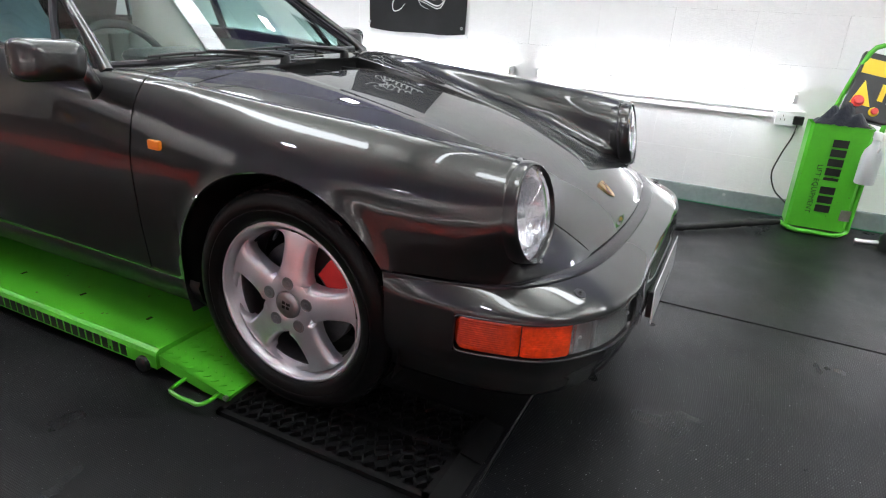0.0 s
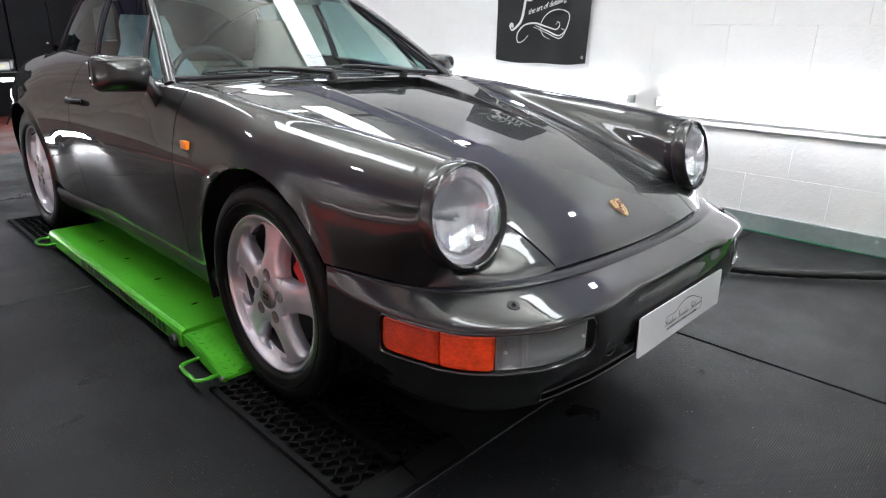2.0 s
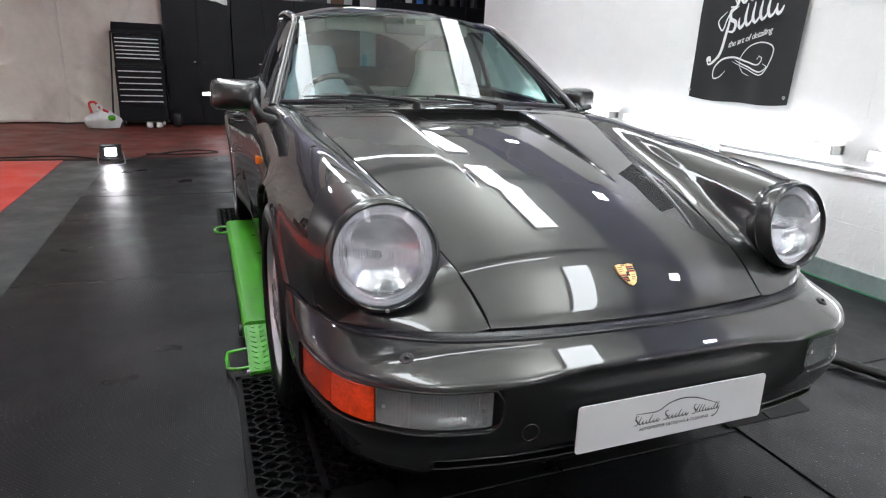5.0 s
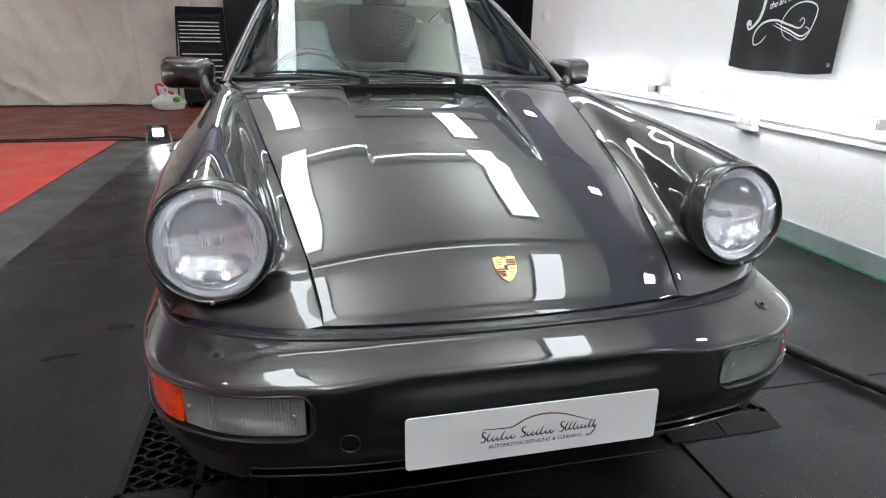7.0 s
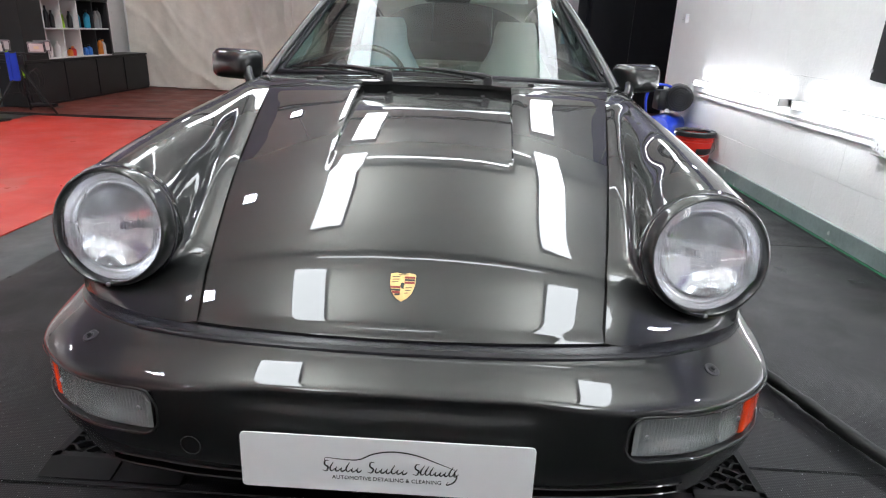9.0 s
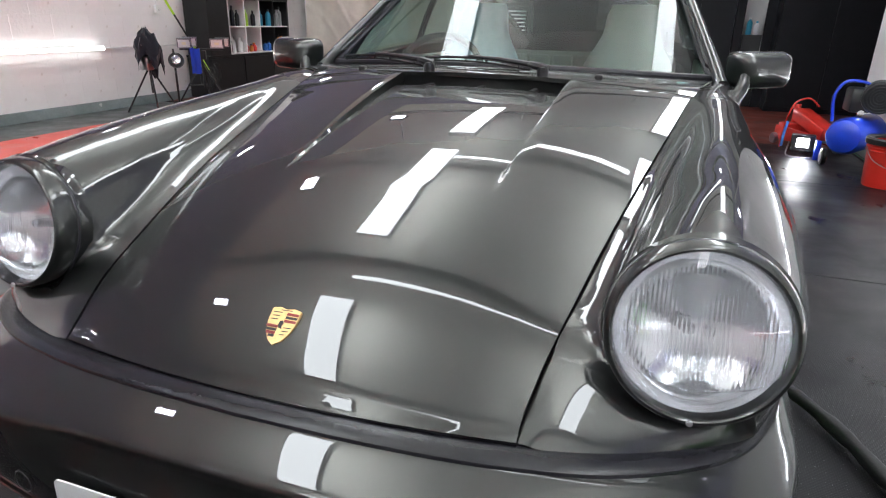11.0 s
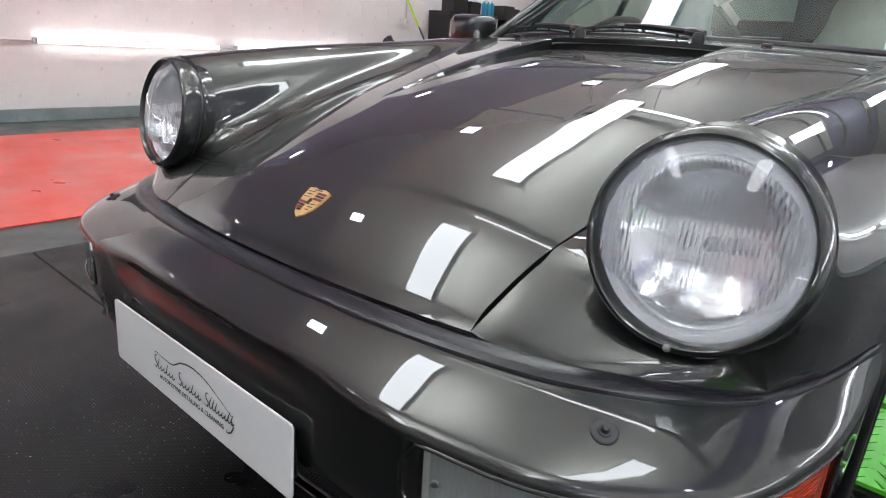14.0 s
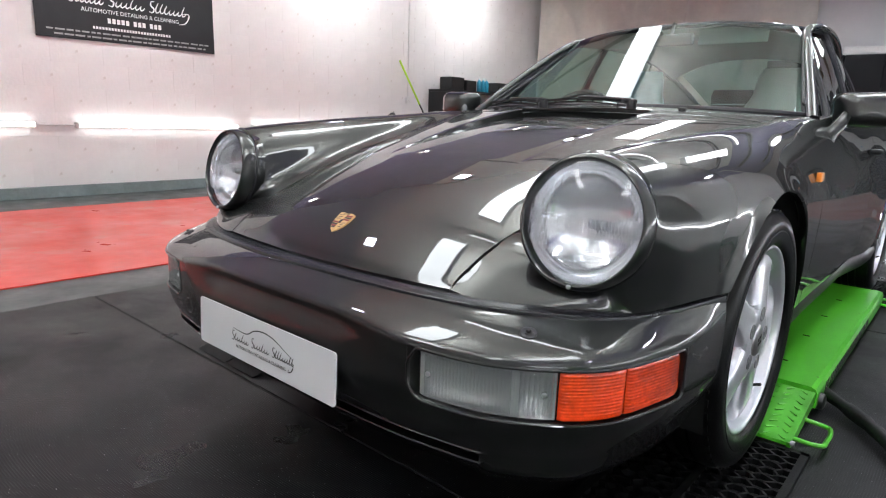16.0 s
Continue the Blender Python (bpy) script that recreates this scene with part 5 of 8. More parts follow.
# ---- crest on the bonnet ----
cm = Matrix.Translation((0, -0.640, bonnet_z(0, -0.640) + 0.0035)) @ pose(0, 0, 0, 36.5, 0, 0) @ Matrix.Diagonal((0.95, 0.85, 1, 1))
shield = [(-0.026, 0.034), (-0.013, 0.037), (0, 0.034), (0.013, 0.037), (0.026, 0.034), (0.0255, 0.008), (0.021, -0.012), (0.012, -0.028), (0, -0.037), (-0.012, -0.028), (-0.021, -0.012), (-0.0255, 0.008)]
b = bmesh.new()
add_plate(b, shield, -0.004, 0.0018, cm)
bmesh.ops.recalc_face_normals(b, faces=b.faces)
crest = part("bonnet_crest", b, GOLD, car, "small gold enamel shield badge", smooth=False)
for x0, x1, y0 in ((0.0035, 0.0245, 0.0225), (0.0035, 0.0245, 0.0085), (-0.0240, -0.0035, -0.0040), (-0.0195, -0.0035, -0.0170)):
    b = bmesh.new()
    add_plate(b, ((x0, y0), (x1, y0), (x1, y0 + 0.0052), (x0, y0 + 0.0052)), 0.0018, 0.0026, cm)
    part("crest_red_bar", b, RED_ENAMEL, crest, smooth=False)
for x0, x1, y0 in ((0.0035, 0.0245, 0.0158), (-0.0220, -0.0035, -0.0106), (-0.0140, -0.0035, -0.0225)):
    b = bmesh.new()
    add_plate(b, ((x0, y0), (x1, y0), (x1, y0 + 0.0048), (x0, y0 + 0.0048)), 0.0018, 0.0026, cm)
    part("crest_black_bar", b, INK, crest, smooth=False)
for x0, x1, y0 in ((-0.022, -0.006, 0.025), (-0.021, -0.008, 0.018), (-0.022, -0.009, 0.011), (0.007, 0.020, -0.003), (0.007, 0.018, -0.010), (0.005, 0.013, -0.017), (-0.010, 0.010, 0.0305)):
    b = bmesh.new()
    add_plate(b, ((x0, y0), (x1, y0 + 0.001), (x1, y0 + 0.0026), (x0, y0 + 0.0016)), 0.0018, 0.0024, cm)
    part("crest_line", b, INK, crest, smooth=False)
b = bmesh.new()
add_plate(b, ((-0.0035, 0.010), (0.0015, 0.011), (0.0045, 0.006), (0.0025, 0.002), (0.0045, -0.005), (-0.0015, -0.004), (-0.004, 0.002)), 0.0018, 0.0028, cm)
part("crest_centre", b, INK, crest, smooth=False)

# ---- wheels ----
def build_wheel(name, side, y, xface, parent):
    """Axle along x; xface: the outer face of the hub."""
    m = Matrix.Translation((side * xface, y, 0.335)) @ pose(0, 0, 0, 0, side * 90, 0) @ pose(0, 0, 0, 0, 0, -8 if side < 0 else 17)
    # local z points outwards
    rim = bmesh.new()
    add_lathe(rim, [(0.199, -0.038), (0.203, -0.030), (0.2130, -0.016), (0.2160, -0.004), (0.2215, 0.0035), (0.2275, 0.0045), (0.2300, 0.001), (0.2295, -0.006), (0.222, -0.010)], 96, m)
    r_ob = part(name, rim, ALLOY, parent, "silver five-spoke alloy wheel")
    # a silver barrel, coloured dark to stand for the shade behind the spokes
    part("rim_barrel", lathe([(0.2175, -0.155), (0.2250, -0.150), (0.2255, -0.142), (0.214, -0.135), (0.196, -0.110), (0.195, -0.045), (0.199, -0.038)], 64, m), DISC_SHADE, r_ob, "silver inner rim, its shade put in a dark colour")
    b = bmesh.new()
    # five spokes with rounded edges, flaring into rim and hub
    rs = [0.070, 0.080, 0.0915, 0.0935, 0.097, 0.102, 0.110, 0.122, 0.138, 0.156, 0.172, 0.184, 0.192, 0.198, 0.2025, 0.206]
    half = [0.0440, 0.0503, 0.0573, 0.0545, 0.0505, 0.0472, 0.0442, 0.0422, 0.0415, 0.0420, 0.0435, 0.0470, 0.0525, 0.062, 0.078, 0.112]
    face = [0.002, 0.0015, 0.0005, 0.0, -0.0005, -0.001, -0.002, -0.003, -0.005, -0.007, -0.009, -0.0105, -0.012, -0.013, -0.014, -0.015]
    for k in range(5):
        a0 = 2 * math.pi * k / 5
        rows_ = []
        for r, w, f in zip(rs, half, face):
            row_ = []
            for u, dz in ((-1.0, -0.040), (-1.0, -0.022), (-0.975, -0.013), (-0.90, -0.0065), (-0.80, -0.0018), (-0.70, 0.0003), (-0.4, 0.0012), (0, 0.0015), (0.4, 0.0012), (0.70, 0.0003), (0.80, -0.0018), (0.90, -0.0065), (0.975, -0.013), (1.0, -0.022), (1.0, -0.040)):
                a = a0 + u * w / r
                row_.append(m @ Vector((r * math.cos(a), r * math.sin(a), f + dz)))
            rows_.append(row_)
        add_grid(b, rows_)
    add_lathe(b, [(0.0825, -0.040), (0.082, -0.006), (0.078, 0.001), (0.070, 0.0035), (0.046, 0.004), (0.040, 0.002), (0.0385, -0.003), (0.0, -0.003)], 64, m)
    bmesh.ops.recalc_face_normals(b, faces=b.faces)
    part("wheel_spokes", b, ALLOY, r_ob)
    t = bmesh.new()
    prof = [(0.2200, -0.150), (0.240, -0.158), (0.268, -0.165), (0.296, -0.158), (0.309, -0.143), (0.3155, -0.126)]
    for c in (-0.105, -0.075, -0.045):
        prof += [(0.3165, c - 0.012), (0.3168, c - 0.0045), (0.309, c - 0.004), (0.309, c + 0.004), (0.3168, c + 0.0045)]
    prof += [(0.3155, -0.020), (0.310, -0.003), (0.300, 0.010), (0.284, 0.0165), (0.268, 0.018), (0.2655, 0.0165), (0.263, 0.018), (0.246, 0.0145), (0.236, 0.010), (0.2305, 0.003), (0.2285, -0.006)]
    add_lathe(t, prof, 96, m)
    # shoulder blocks
    for k in range(60):
        a = 2 * math.pi * k / 60
        for z0, z1 in ((-0.016, 0.002),):
            mm = m @ pose(0, 0, 0, 0, 0, math.degrees(a))
            add_box(t, (0.3060, -0.0090, z0), (0.3130, 0.0090, z1 - 0.004), m=mm)
    bmesh.ops.recalc_face_normals(t, faces=t.faces)
    part("tyre", t, TYRE, r_ob, "black low-profile road tyre")
    part("hub_cap", lathe([(0.0385, -0.003), (0.038, 0.004), (0.034, 0.0075), (0.018, 0.0085), (0, 0.0088)], 32, m), STEEL, r_ob, "grey centre cap with a faint crest")
    cb = bmesh.new()
    for x0, y0, x1, y1 in ((-0.011, 0.004, -0.002, 0.014), (0.002, 0.004, 0.011, 0.014), (-0.010, -0.010, -0.002, 0.001), (0.002, -0.012, 0.009, 0.001)):
        add_plate(cb, ((x0, y0), (x1, y0), (x1, y1), (x0, y1)), 0.0078, 0.0092, m)
    part("cap_crest", cb, INK, r_ob, smooth=False)
    nut = None
    for k in range(5):
        a = 2 * math.pi * (k + 0.06) / 5
        mm = m @ Matrix.Translation((0.064 * math.cos(a), 0.064 * math.sin(a), 0))
        if nut is None:
            nut = lathe([(0.0085, 0.0042), (0.0085, 0.0050), (0.0078, 0.0054), (0.0050, 0.0054), (0.0045, 0.0048), (0.0, 0.0048)], 6)
            me = bpy.data.meshes.new("wheel_nut")
            nut.to_mesh(me)
            me.materials.append(NUT_SHADE)
            nut = me
        again("wheel_nut", nut, r_ob, mm)
        # shallow disc on the hub; its grey stands in for a hole's shade
        part("nut_recess", lathe([(0.0182, 0.0036), (0.0172, 0.0052), (0.0158, 0.0044), (0.0, 0.0043)], 24, mm), NUT_SHADE, r_ob, "grey disc standing in for a shaded nut recess")
    part("valve", tube([m @ Vector((0.186, 0.066, -0.02)), m @ Vector((0.172, 0.060, 0.003))], 0.004, 8), TRIM, r_ob)
    # brake behind the spokes
    part("brake_disc", lathe([(0.075, -0.075), (0.152, -0.075), (0.154, -0.078), (0.154, -0.100), (0.075, -0.100)], 64, m), DISC_SHADE, r_ob, "steel brake disc")
    c = bmesh.new()
    mm = Matrix.Translation((side * (xface - 0.06), y, 0.335))
    rows_ = []
    for ang in np.linspace(-22, 22, 9):
        aa = radians(ang + (30 if y < 1 else 140))
        cs, sn = math.cos(aa), math.sin(aa)
        row_ = []
        for r, d in ((0.106, -0.05), (0.106, 0.010), (0.114, 0.020), (0.165, 0.021), (0.186, 0.012), (0.190, -0.05)):
            row_.append(mm @ Vector((side * d, -cs * r, sn * r)))
        rows_.append(row_)
    vv = add_grid(c, rows_)
    for e in (0, -1):
        c.faces.new(vv[e])
    bmesh.ops.recalc_face_normals(c, faces=c.faces)
    part("brake_caliper", c, CALIPER, r_ob, "red painted brake caliper")
    return r_ob


for side in (-1, 1):
    build_wheel("wheel", side, 0.0, 0.757, car)
    build_wheel("wheel", side, 2.272, 0.757, car)
    # dark liner in each arch
    for y, r in ((ARCH_Y, ARCH_R), (2.272, ARCH_R - 0.006)):
        b = bmesh.new()
        rows_ = []
        for a in np.linspace(-20, 200, 30):
            aa = radians(a)
            rows_.append([(side * x, y + (r + 0.004) * math.cos(aa), 0.335 + (r + 0.004) * math.sin(aa)) for x in (0.757, 0.45)])
        add_grid(b, rows_)
        rows_ = [[(side * 0.45, y + (r + 0.004) * math.cos(radians(a)), 0.335 + (r + 0.004) * math.sin(radians(a))) for a in np.linspace(-20, 200, 30)], [(side * 0.45, y, 0.335)] * 30]
        vs_ = [b.verts.new(p) for p in rows_[0]]
        ctr = b.verts.new((side * 0.45, y, 0.335))
        for p, q in zip(vs_, vs_[1:]):
            b.faces.new((p, q, ctr))
        part("arch_liner", b, UNDER, car)
# floor pan
b = bmesh.new()
add_box(b, (-0.58, -0.48, 0.175), (0.58, 3.1, 0.20))
part("floor_pan", b, UNDER, car, smooth=False)

# ---- mirrors, wipers, handles ----
for side in (-1, 1):
    # mirror housing: a rounded shell, flat at the back
    back = 0.0 if side < 0 else 0.12
    c = Vector((side * (0.806 if side < 0 else 0.79), 0.742 + back, 0.897))
    m = Matrix.Translation(c) @ pose(0, 0, 0, 0, side * -2, side * (10 if side < 0 else 26))
    b = bmesh.new()
    rows_ = []
    for d, k in ((-0.062, 0.10), (-0.060, 0.45), (-0.050, 0.74), (-0.030, 0.90), (0.0, 0.985), (0.030, 1.0), (0.048, 0.985), (0.052, 0.95), (0.044, 0.93)):
        ring = round_rect(0.184 * k, 0.114 * k, 0.030 * k, 6)
        rows_.append([m @ Vector((x, d, z)) for x, z in ring])
    vv = add_grid(b, rows_, closed=True)
    b.faces.new(vv[0][::-1])
    bmesh.ops.recalc_face_normals(b, faces=b.faces)
    mirror = part("door_mirror", b, PAINT, car, "body-coloured door mirror")
    b = bmesh.new()
    add_plate(b, round_rect(0.160, 0.092, 0.024, 6), 0, 0.003, m @ Matrix.Translation((0, 0.046, 0)) @ pose(0, 0, 0, 90, 0, 0))
    part("mirror_glass", b, CHROME, mirror, "silvered mirror glass", smooth=False)
    foot = [(side * x_, y_ + back * k_, z_) for x_, y_, z_, k_ in ((0.712, 0.700, 0.792, 0.3), (0.718, 0.693, 0.815, 0.4), (0.735, 0.690, 0.845, 0.6), (0.745, 0.700, 0.880, 0.9), (0.752, 0.712, 0.905, 1.0))]
    part("mirror_arm", tube(through_points(foot, 12), [0.023 - 0.006 * k / 11 for k in range(12)], 12), PAINT, mirror)
    # side repeater and door handle
    x = 0.7575
    b = box((-0.006, -0.0215, -0.0135), (0.009, 0.0215, 0.0135), 0.004, 2, Matrix.Translation((side * 0.7625, 0.432, 0.702)))
    part("side_repeater", b, REPEATER, car, "small orange side repeater")
    px = float(side_fs[5](1.46)[0])
    b = bmesh.new()
    add_tube(b, through_points([(side * (px - 0.008), 1.42, 0.752), (side * (px + 0.014), 1.432, 0.753), (side * (px + 0.019), 1.475, 0.752), (side * (px + 0.014), 1.518, 0.751), (side * (px - 0.008), 1.53, 0.750)], 14), 0.012, 8)
    bmesh.ops.recalc_face_normals(b, faces=b.faces)
    part("door_handle", b, TRIM, car, "black pull handle")
    part("door_lock", lathe([(0.012, 0), (0.0115, 0.006), (0.0, 0.007)], 14, Matrix.Translation((side * (px + 0.0), 1.575, 0.75)) @ pose(0, 0, 0, 0, side * 90, 0)), STEEL, car)
# wipers: pivot, arm and blade; both rest to the car's right
for px, tip in ((-0.172, (-0.560, 0.662, 0.902)), (0.175, (-0.235, 0.600, 0.912))):
    base = Vector((px, 0.468, 0.885))
    b = bmesh.new()
    add_lathe(b, [(0.017, -0.006), (0.017, 0.010), (0.013, 0.020), (0.0, 0.022)], 14, Matrix.Translation(base))
    knee = base + Vector((-0.045, 0.035, 0.024))
    mid = base + (Vector(tip) - base) * 0.60 + Vector((0, 0.0, 0.022))
    add_tube(b, [base + Vector((0.012, 0, 0.014)), base + Vector((-0.012, 0.004, 0.020)), knee], [0.013, 0.013, 0.010], 8)
    add_tube(b, [knee, (knee + mid) / 2 + Vector((0, 0, 0.003)), mid], [0.009, 0.0065, 0.005], 8)
    bmesh.ops.recalc_face_normals(b, faces=b.faces)
    arm = part("wiper_arm", b, TRIM, car, "black wiper arm")
    b = bmesh.new()
    t = Vector(tip)
    d = (t - base).normalized()
    p0, p1 = t, base + (t - base) * 0.12 + Vector((0, 0.045, 0.014))
    n = 10
    spine = [p0 + (p1 - p0) * (k / n) + Vector((0, 0, 0.010 * math.sin(math.pi * k / n))) for k in range(n + 1)]
    add_tube(b, spine, 0.0042, 6)
    add_tube(b, [p + Vector((0, 0.006, -0.011)) for p in spine], 0.0030, 6)
    for k in (1, 4, 6, 9):
        add_tube(b, [spine[k], spine[k] + Vector((0, 0.006, -0.011))], 0.004, 6)
    bmesh.ops.recalc_face_normals(b, faces=b.faces)
    part("wiper_blade", b, TRIM, arm, "black wiper blade")
for x in (-0.42, 0.33):
    part("screen_jet", box((x - 0.012, 0.505, bonnet_z(x, 0.51) - 0.002), (x + 0.012, 0.530, bonnet_z(x, 0.51) + 0.012), 0.005), TRIM, car, "black screen washer jet")

# ---- cabin ----
dash_rows = []
for y, z in ((0.62, 0.86), (0.70, 0.872), (0.82, 0.865), (0.90, 0.845), (0.925, 0.80), (0.92, 0.70), (0.88, 0.60)):
    dash_rows.append([(x, y + (0.06 * (abs(x) / 0.6) ** 2 if y < 0.75 else 0), z - 0.01 * (x / 0.6) ** 2) for x in np.linspace(-0.62, 0.62, 25)])
b = bmesh.new()
add_grid(b, dash_rows)
bmesh.ops.recalc_face_normals(b, faces=b.faces)
part("dashboard", b, DASH, car, "black vinyl dashboard")
b = bmesh.new()
add_box(b, (-0.47, 0.80, 0.855), (-0.20, 0.92, 0.905), 0.03, 3)
part("instrument_hood", b, DASH, car)
# steering wheel on the right-hand side
m = Matrix.Translation((-0.345, 1.03, 0.80)) @ pose(0, 0, 0, 66, 0, 0)
ring = [m @ Vector((0.185 * math.cos(a), 0.185 * math.sin(a), 0)) for a in np.linspace(0, 2 * math.pi, 41)]
wheel_ob = part("steering_wheel", tube(ring, 0.0135, 10), DASH, car, "black four-spoke steering wheel")
b = bmesh.new()
add_box(b, (-0.06, -0.05, -0.03), (0.06, 0.05, 0.012), 0.02, 3, m)
for a in (10, 170, 215, 325):
    add_tube(b, [m @ Vector((0.04 * math.cos(radians(a)), 0.04 * math.sin(radians(a)), -0.01)), m @ Vector((0.18 * math.cos(radians(a)), 0.18 * math.sin(radians(a)), 0))], 0.014, 8)
bmesh.ops.recalc_face_normals(b, faces=b.faces)
part("wheel_hub", b, DASH, wheel_ob)


def seat(x, mat, label):
    """A bucket seat with cushion and tall back that narrows to the headrest."""
    b = bmesh.new()
    add_box(b, (x - 0.25, 1.10, 0.36), (x + 0.25, 1.58, 0.50), 0.05, 3)
    s = part("seat", b, mat, car, label)
    b = bmesh.new()
    rows_ = []
    for t in np.linspace(0, 1, 16):
        z = 0.46 + 0.645 * t
        y = 1.52 + 0.20 * t
        w = 0.225 - 0.045 * t - 0.070 * smooth01((t - 0.55) / 0.3)
        if t > 0.94:
            w *= 0.86
        th = 0.075 - 0.025 * t
        ring_ = [(w * math.copysign(abs(math.cos(a)) ** 0.55, math.cos(a)), th * math.copysign(abs(math.sin(a)) ** 0.7, math.sin(a))) for a in np.linspace(0, 2 * math.pi, 24, endpoint=False)]
        rows_.append([(x + px_, y + py_, z) for px_, py_ in ring_])
    vv = add_grid(b, rows_, closed=True)
    b.faces.new(vv[-1])
    bmesh.ops.recalc_face_normals(b, faces=b.faces)
    part("seat_back", b, mat, s)
    for side in (-1, 1):
        part("side_bolster", tube(through_points([(x + side * 0.225, 1.15, 0.50), (x + side * 0.235, 1.45, 0.53), (x + side * 0.225, 1.53, 0.62), (x + side * 0.185, 1.60, 0.80)], 14), 0.042, 10), mat, s)
    return s


seat(-0.345, COVER, "front seat under a pale blue protective cover")
seat(0.345, LEATHER, "cream leather front seat with a tall back")
b = bmesh.new()
add_box(b, (-0.56, 2.02, 0.45), (0.56, 2.10, 0.885), 0.04, 3)
rear = part("rear_seat", b, LEATHER, car, "cream leather rear seat back")
for k in range(9):
    x = -0.48 + 0.12 * k
    part("seat_pleat", box((x - 0.052, 1.995, 0.50), (x + 0.052, 2.035, 0.868), 0.018, 2), LEATHER, rear)
part("parcel_shelf", box((-0.55, 2.10, 0.80), (0.55, 2.75, 0.83), 0.01), DASH, car, smooth=False)
part("cabin_floor", box((-0.66, 0.6, 0.21), (0.66, 2.6, 0.24)), UNDER, car, smooth=False)
part("centre_tunnel", box((-0.10, 0.85, 0.24), (0.10, 2.0, 0.42), 0.04, 3), DASH, car)
for side in (-1, 1):
    part("door_card", box((side * 0.655 - 0.012, 0.78, 0.32), (side * 0.655 + 0.012, 2.15, 0.862), 0.008), LEATHER, car, smooth=False)
part("firewall", box((-0.62, 0.60, 0.22), (0.62, 0.63, 0.855)), UNDER, car, smooth=False)
# headlining, sun visors and inner mirror
b = bmesh.new()
rows_ = []
for y in np.linspace(0, 1, 14):
    yy = 1.24 + 1.10 * y
    rx, rz = rail(max(yy, 1.25))
    rows_.append([(u * float(rx) * 0.97, yy, float(rz) - 0.022 + (float(roof_c(yy)) - float(rz)) * (1 - abs(u) ** 2.6)) for u in np.linspace(-1, 1, 15)])
add_grid(b, rows_)
part("headlining", b, LEATHER, car)
for x in (-0.22, 0.22):
    part("sun_visor", box((x - 0.14, 1.275, 1.175), (x + 0.14, 1.288, 1.245), 0.006, 2), LEATHER, car)
b = bmesh.new()
add_box(b, (-0.10, 1.165, 1.165), (0.10, 1.19, 1.215), 0.012, 3)
add_tube(b, [(0, 1.18, 1.21), (0, 1.20, 1.262)], 0.008, 8)
part("inner_mirror", b, DASH, car)

# ---- low scissor lift: two green platforms ----
def tread_plate(t, side):
    """Sloping end plate with raised chequer bars."""
    y0, y1, z0, z1, xa, xb = 0.165, 0.435, 0.030, 0.082, 0.835, 0.585
    b = bmesh.new()
    top = [(xa, y0, z0), (xa, y1, z1), (xb, y1, z1), (xb, y0, z0)]
    lo = [(x, y, z - 0.010) for x, y, z in top]
    vt = [b.verts.new((side * x, y, z)) for x, y, z in top]
    vl = [b.verts.new((side * x, y, z)) for x, y, z in lo]
    b.faces.new(vt)
    b.faces.new(vl[::-1])
    for i in range(4):
        b.faces.new((vt[i], vl[i], vl[(i + 1) % 4], vt[(i + 1) % 4]))
    # chequer bars in a herringbone
    ang = math.degrees(math.atan2(z1 - z0, y1 - y0))
    for i in range(7):
        for j in range(9):
            x = xa - 0.022 - i * 0.036
            v = (j + 0.5) / 9
            y = y0 + (y1 - y0) * v
            z = z0 + (z1 - z0) * v
            m = Matrix.Translation((side * x, y, z + 0.0005)) @ pose(0, 0, 0, ang, 0, 45 if (i) % 2 else -45)
            add_box(b, (-0.012, -0.0022, -0.001), (0.012, 0.0022, 0.0022), 0.0, 1, m)
    bmesh.ops.recalc_face_normals(b, faces=b.faces)
    p = part("tread_plate", b, GREEN, t, "green chequer-plate ramp", smooth=False)
    # side cheek
    b = bmesh.new()
    pts = [(0.165, 0.012), (0.165, 0.03), (0.435, 0.082), (0.435, 0.045), (0.26, 0.014)]
    va = [b.verts.new((side * 0.838, y, z)) for y, z in pts]
    vb = [b.verts.new((side * 0.828, y, z)) for y, z in pts]
    b.faces.new(va)
    b.faces.new(vb[::-1])
    for i in range(len(pts)):
        b.faces.new((va[i], vb[i], vb[(i + 1) % 5], va[(i + 1) % 5]))
    bmesh.ops.recalc_face_normals(b, faces=b.faces)
    part("cheek", b, GREEN, t, smooth=False)
    # bent handle bar
    h = [(0.836, 0.20, 0.030), (0.885, 0.20, 0.030), (0.903, 0.21, 0.030), (0.905, 0.24, 0.030), (0.905, 0.30, 0.032), (0.898, 0.325, 0.033), (0.875, 0.33, 0.034), (0.836, 0.33, 0.036)]
    part("handle", tube([(side * x, y, z) for x, y, z in through_points(h, 26)], 0.0065, 8), GREEN, t)
    part("pin", tube([(side * 0.836, 0.172, 0.027), (side * 0.846, 0.172, 0.027)], 0.008, 10), STEEL, t)


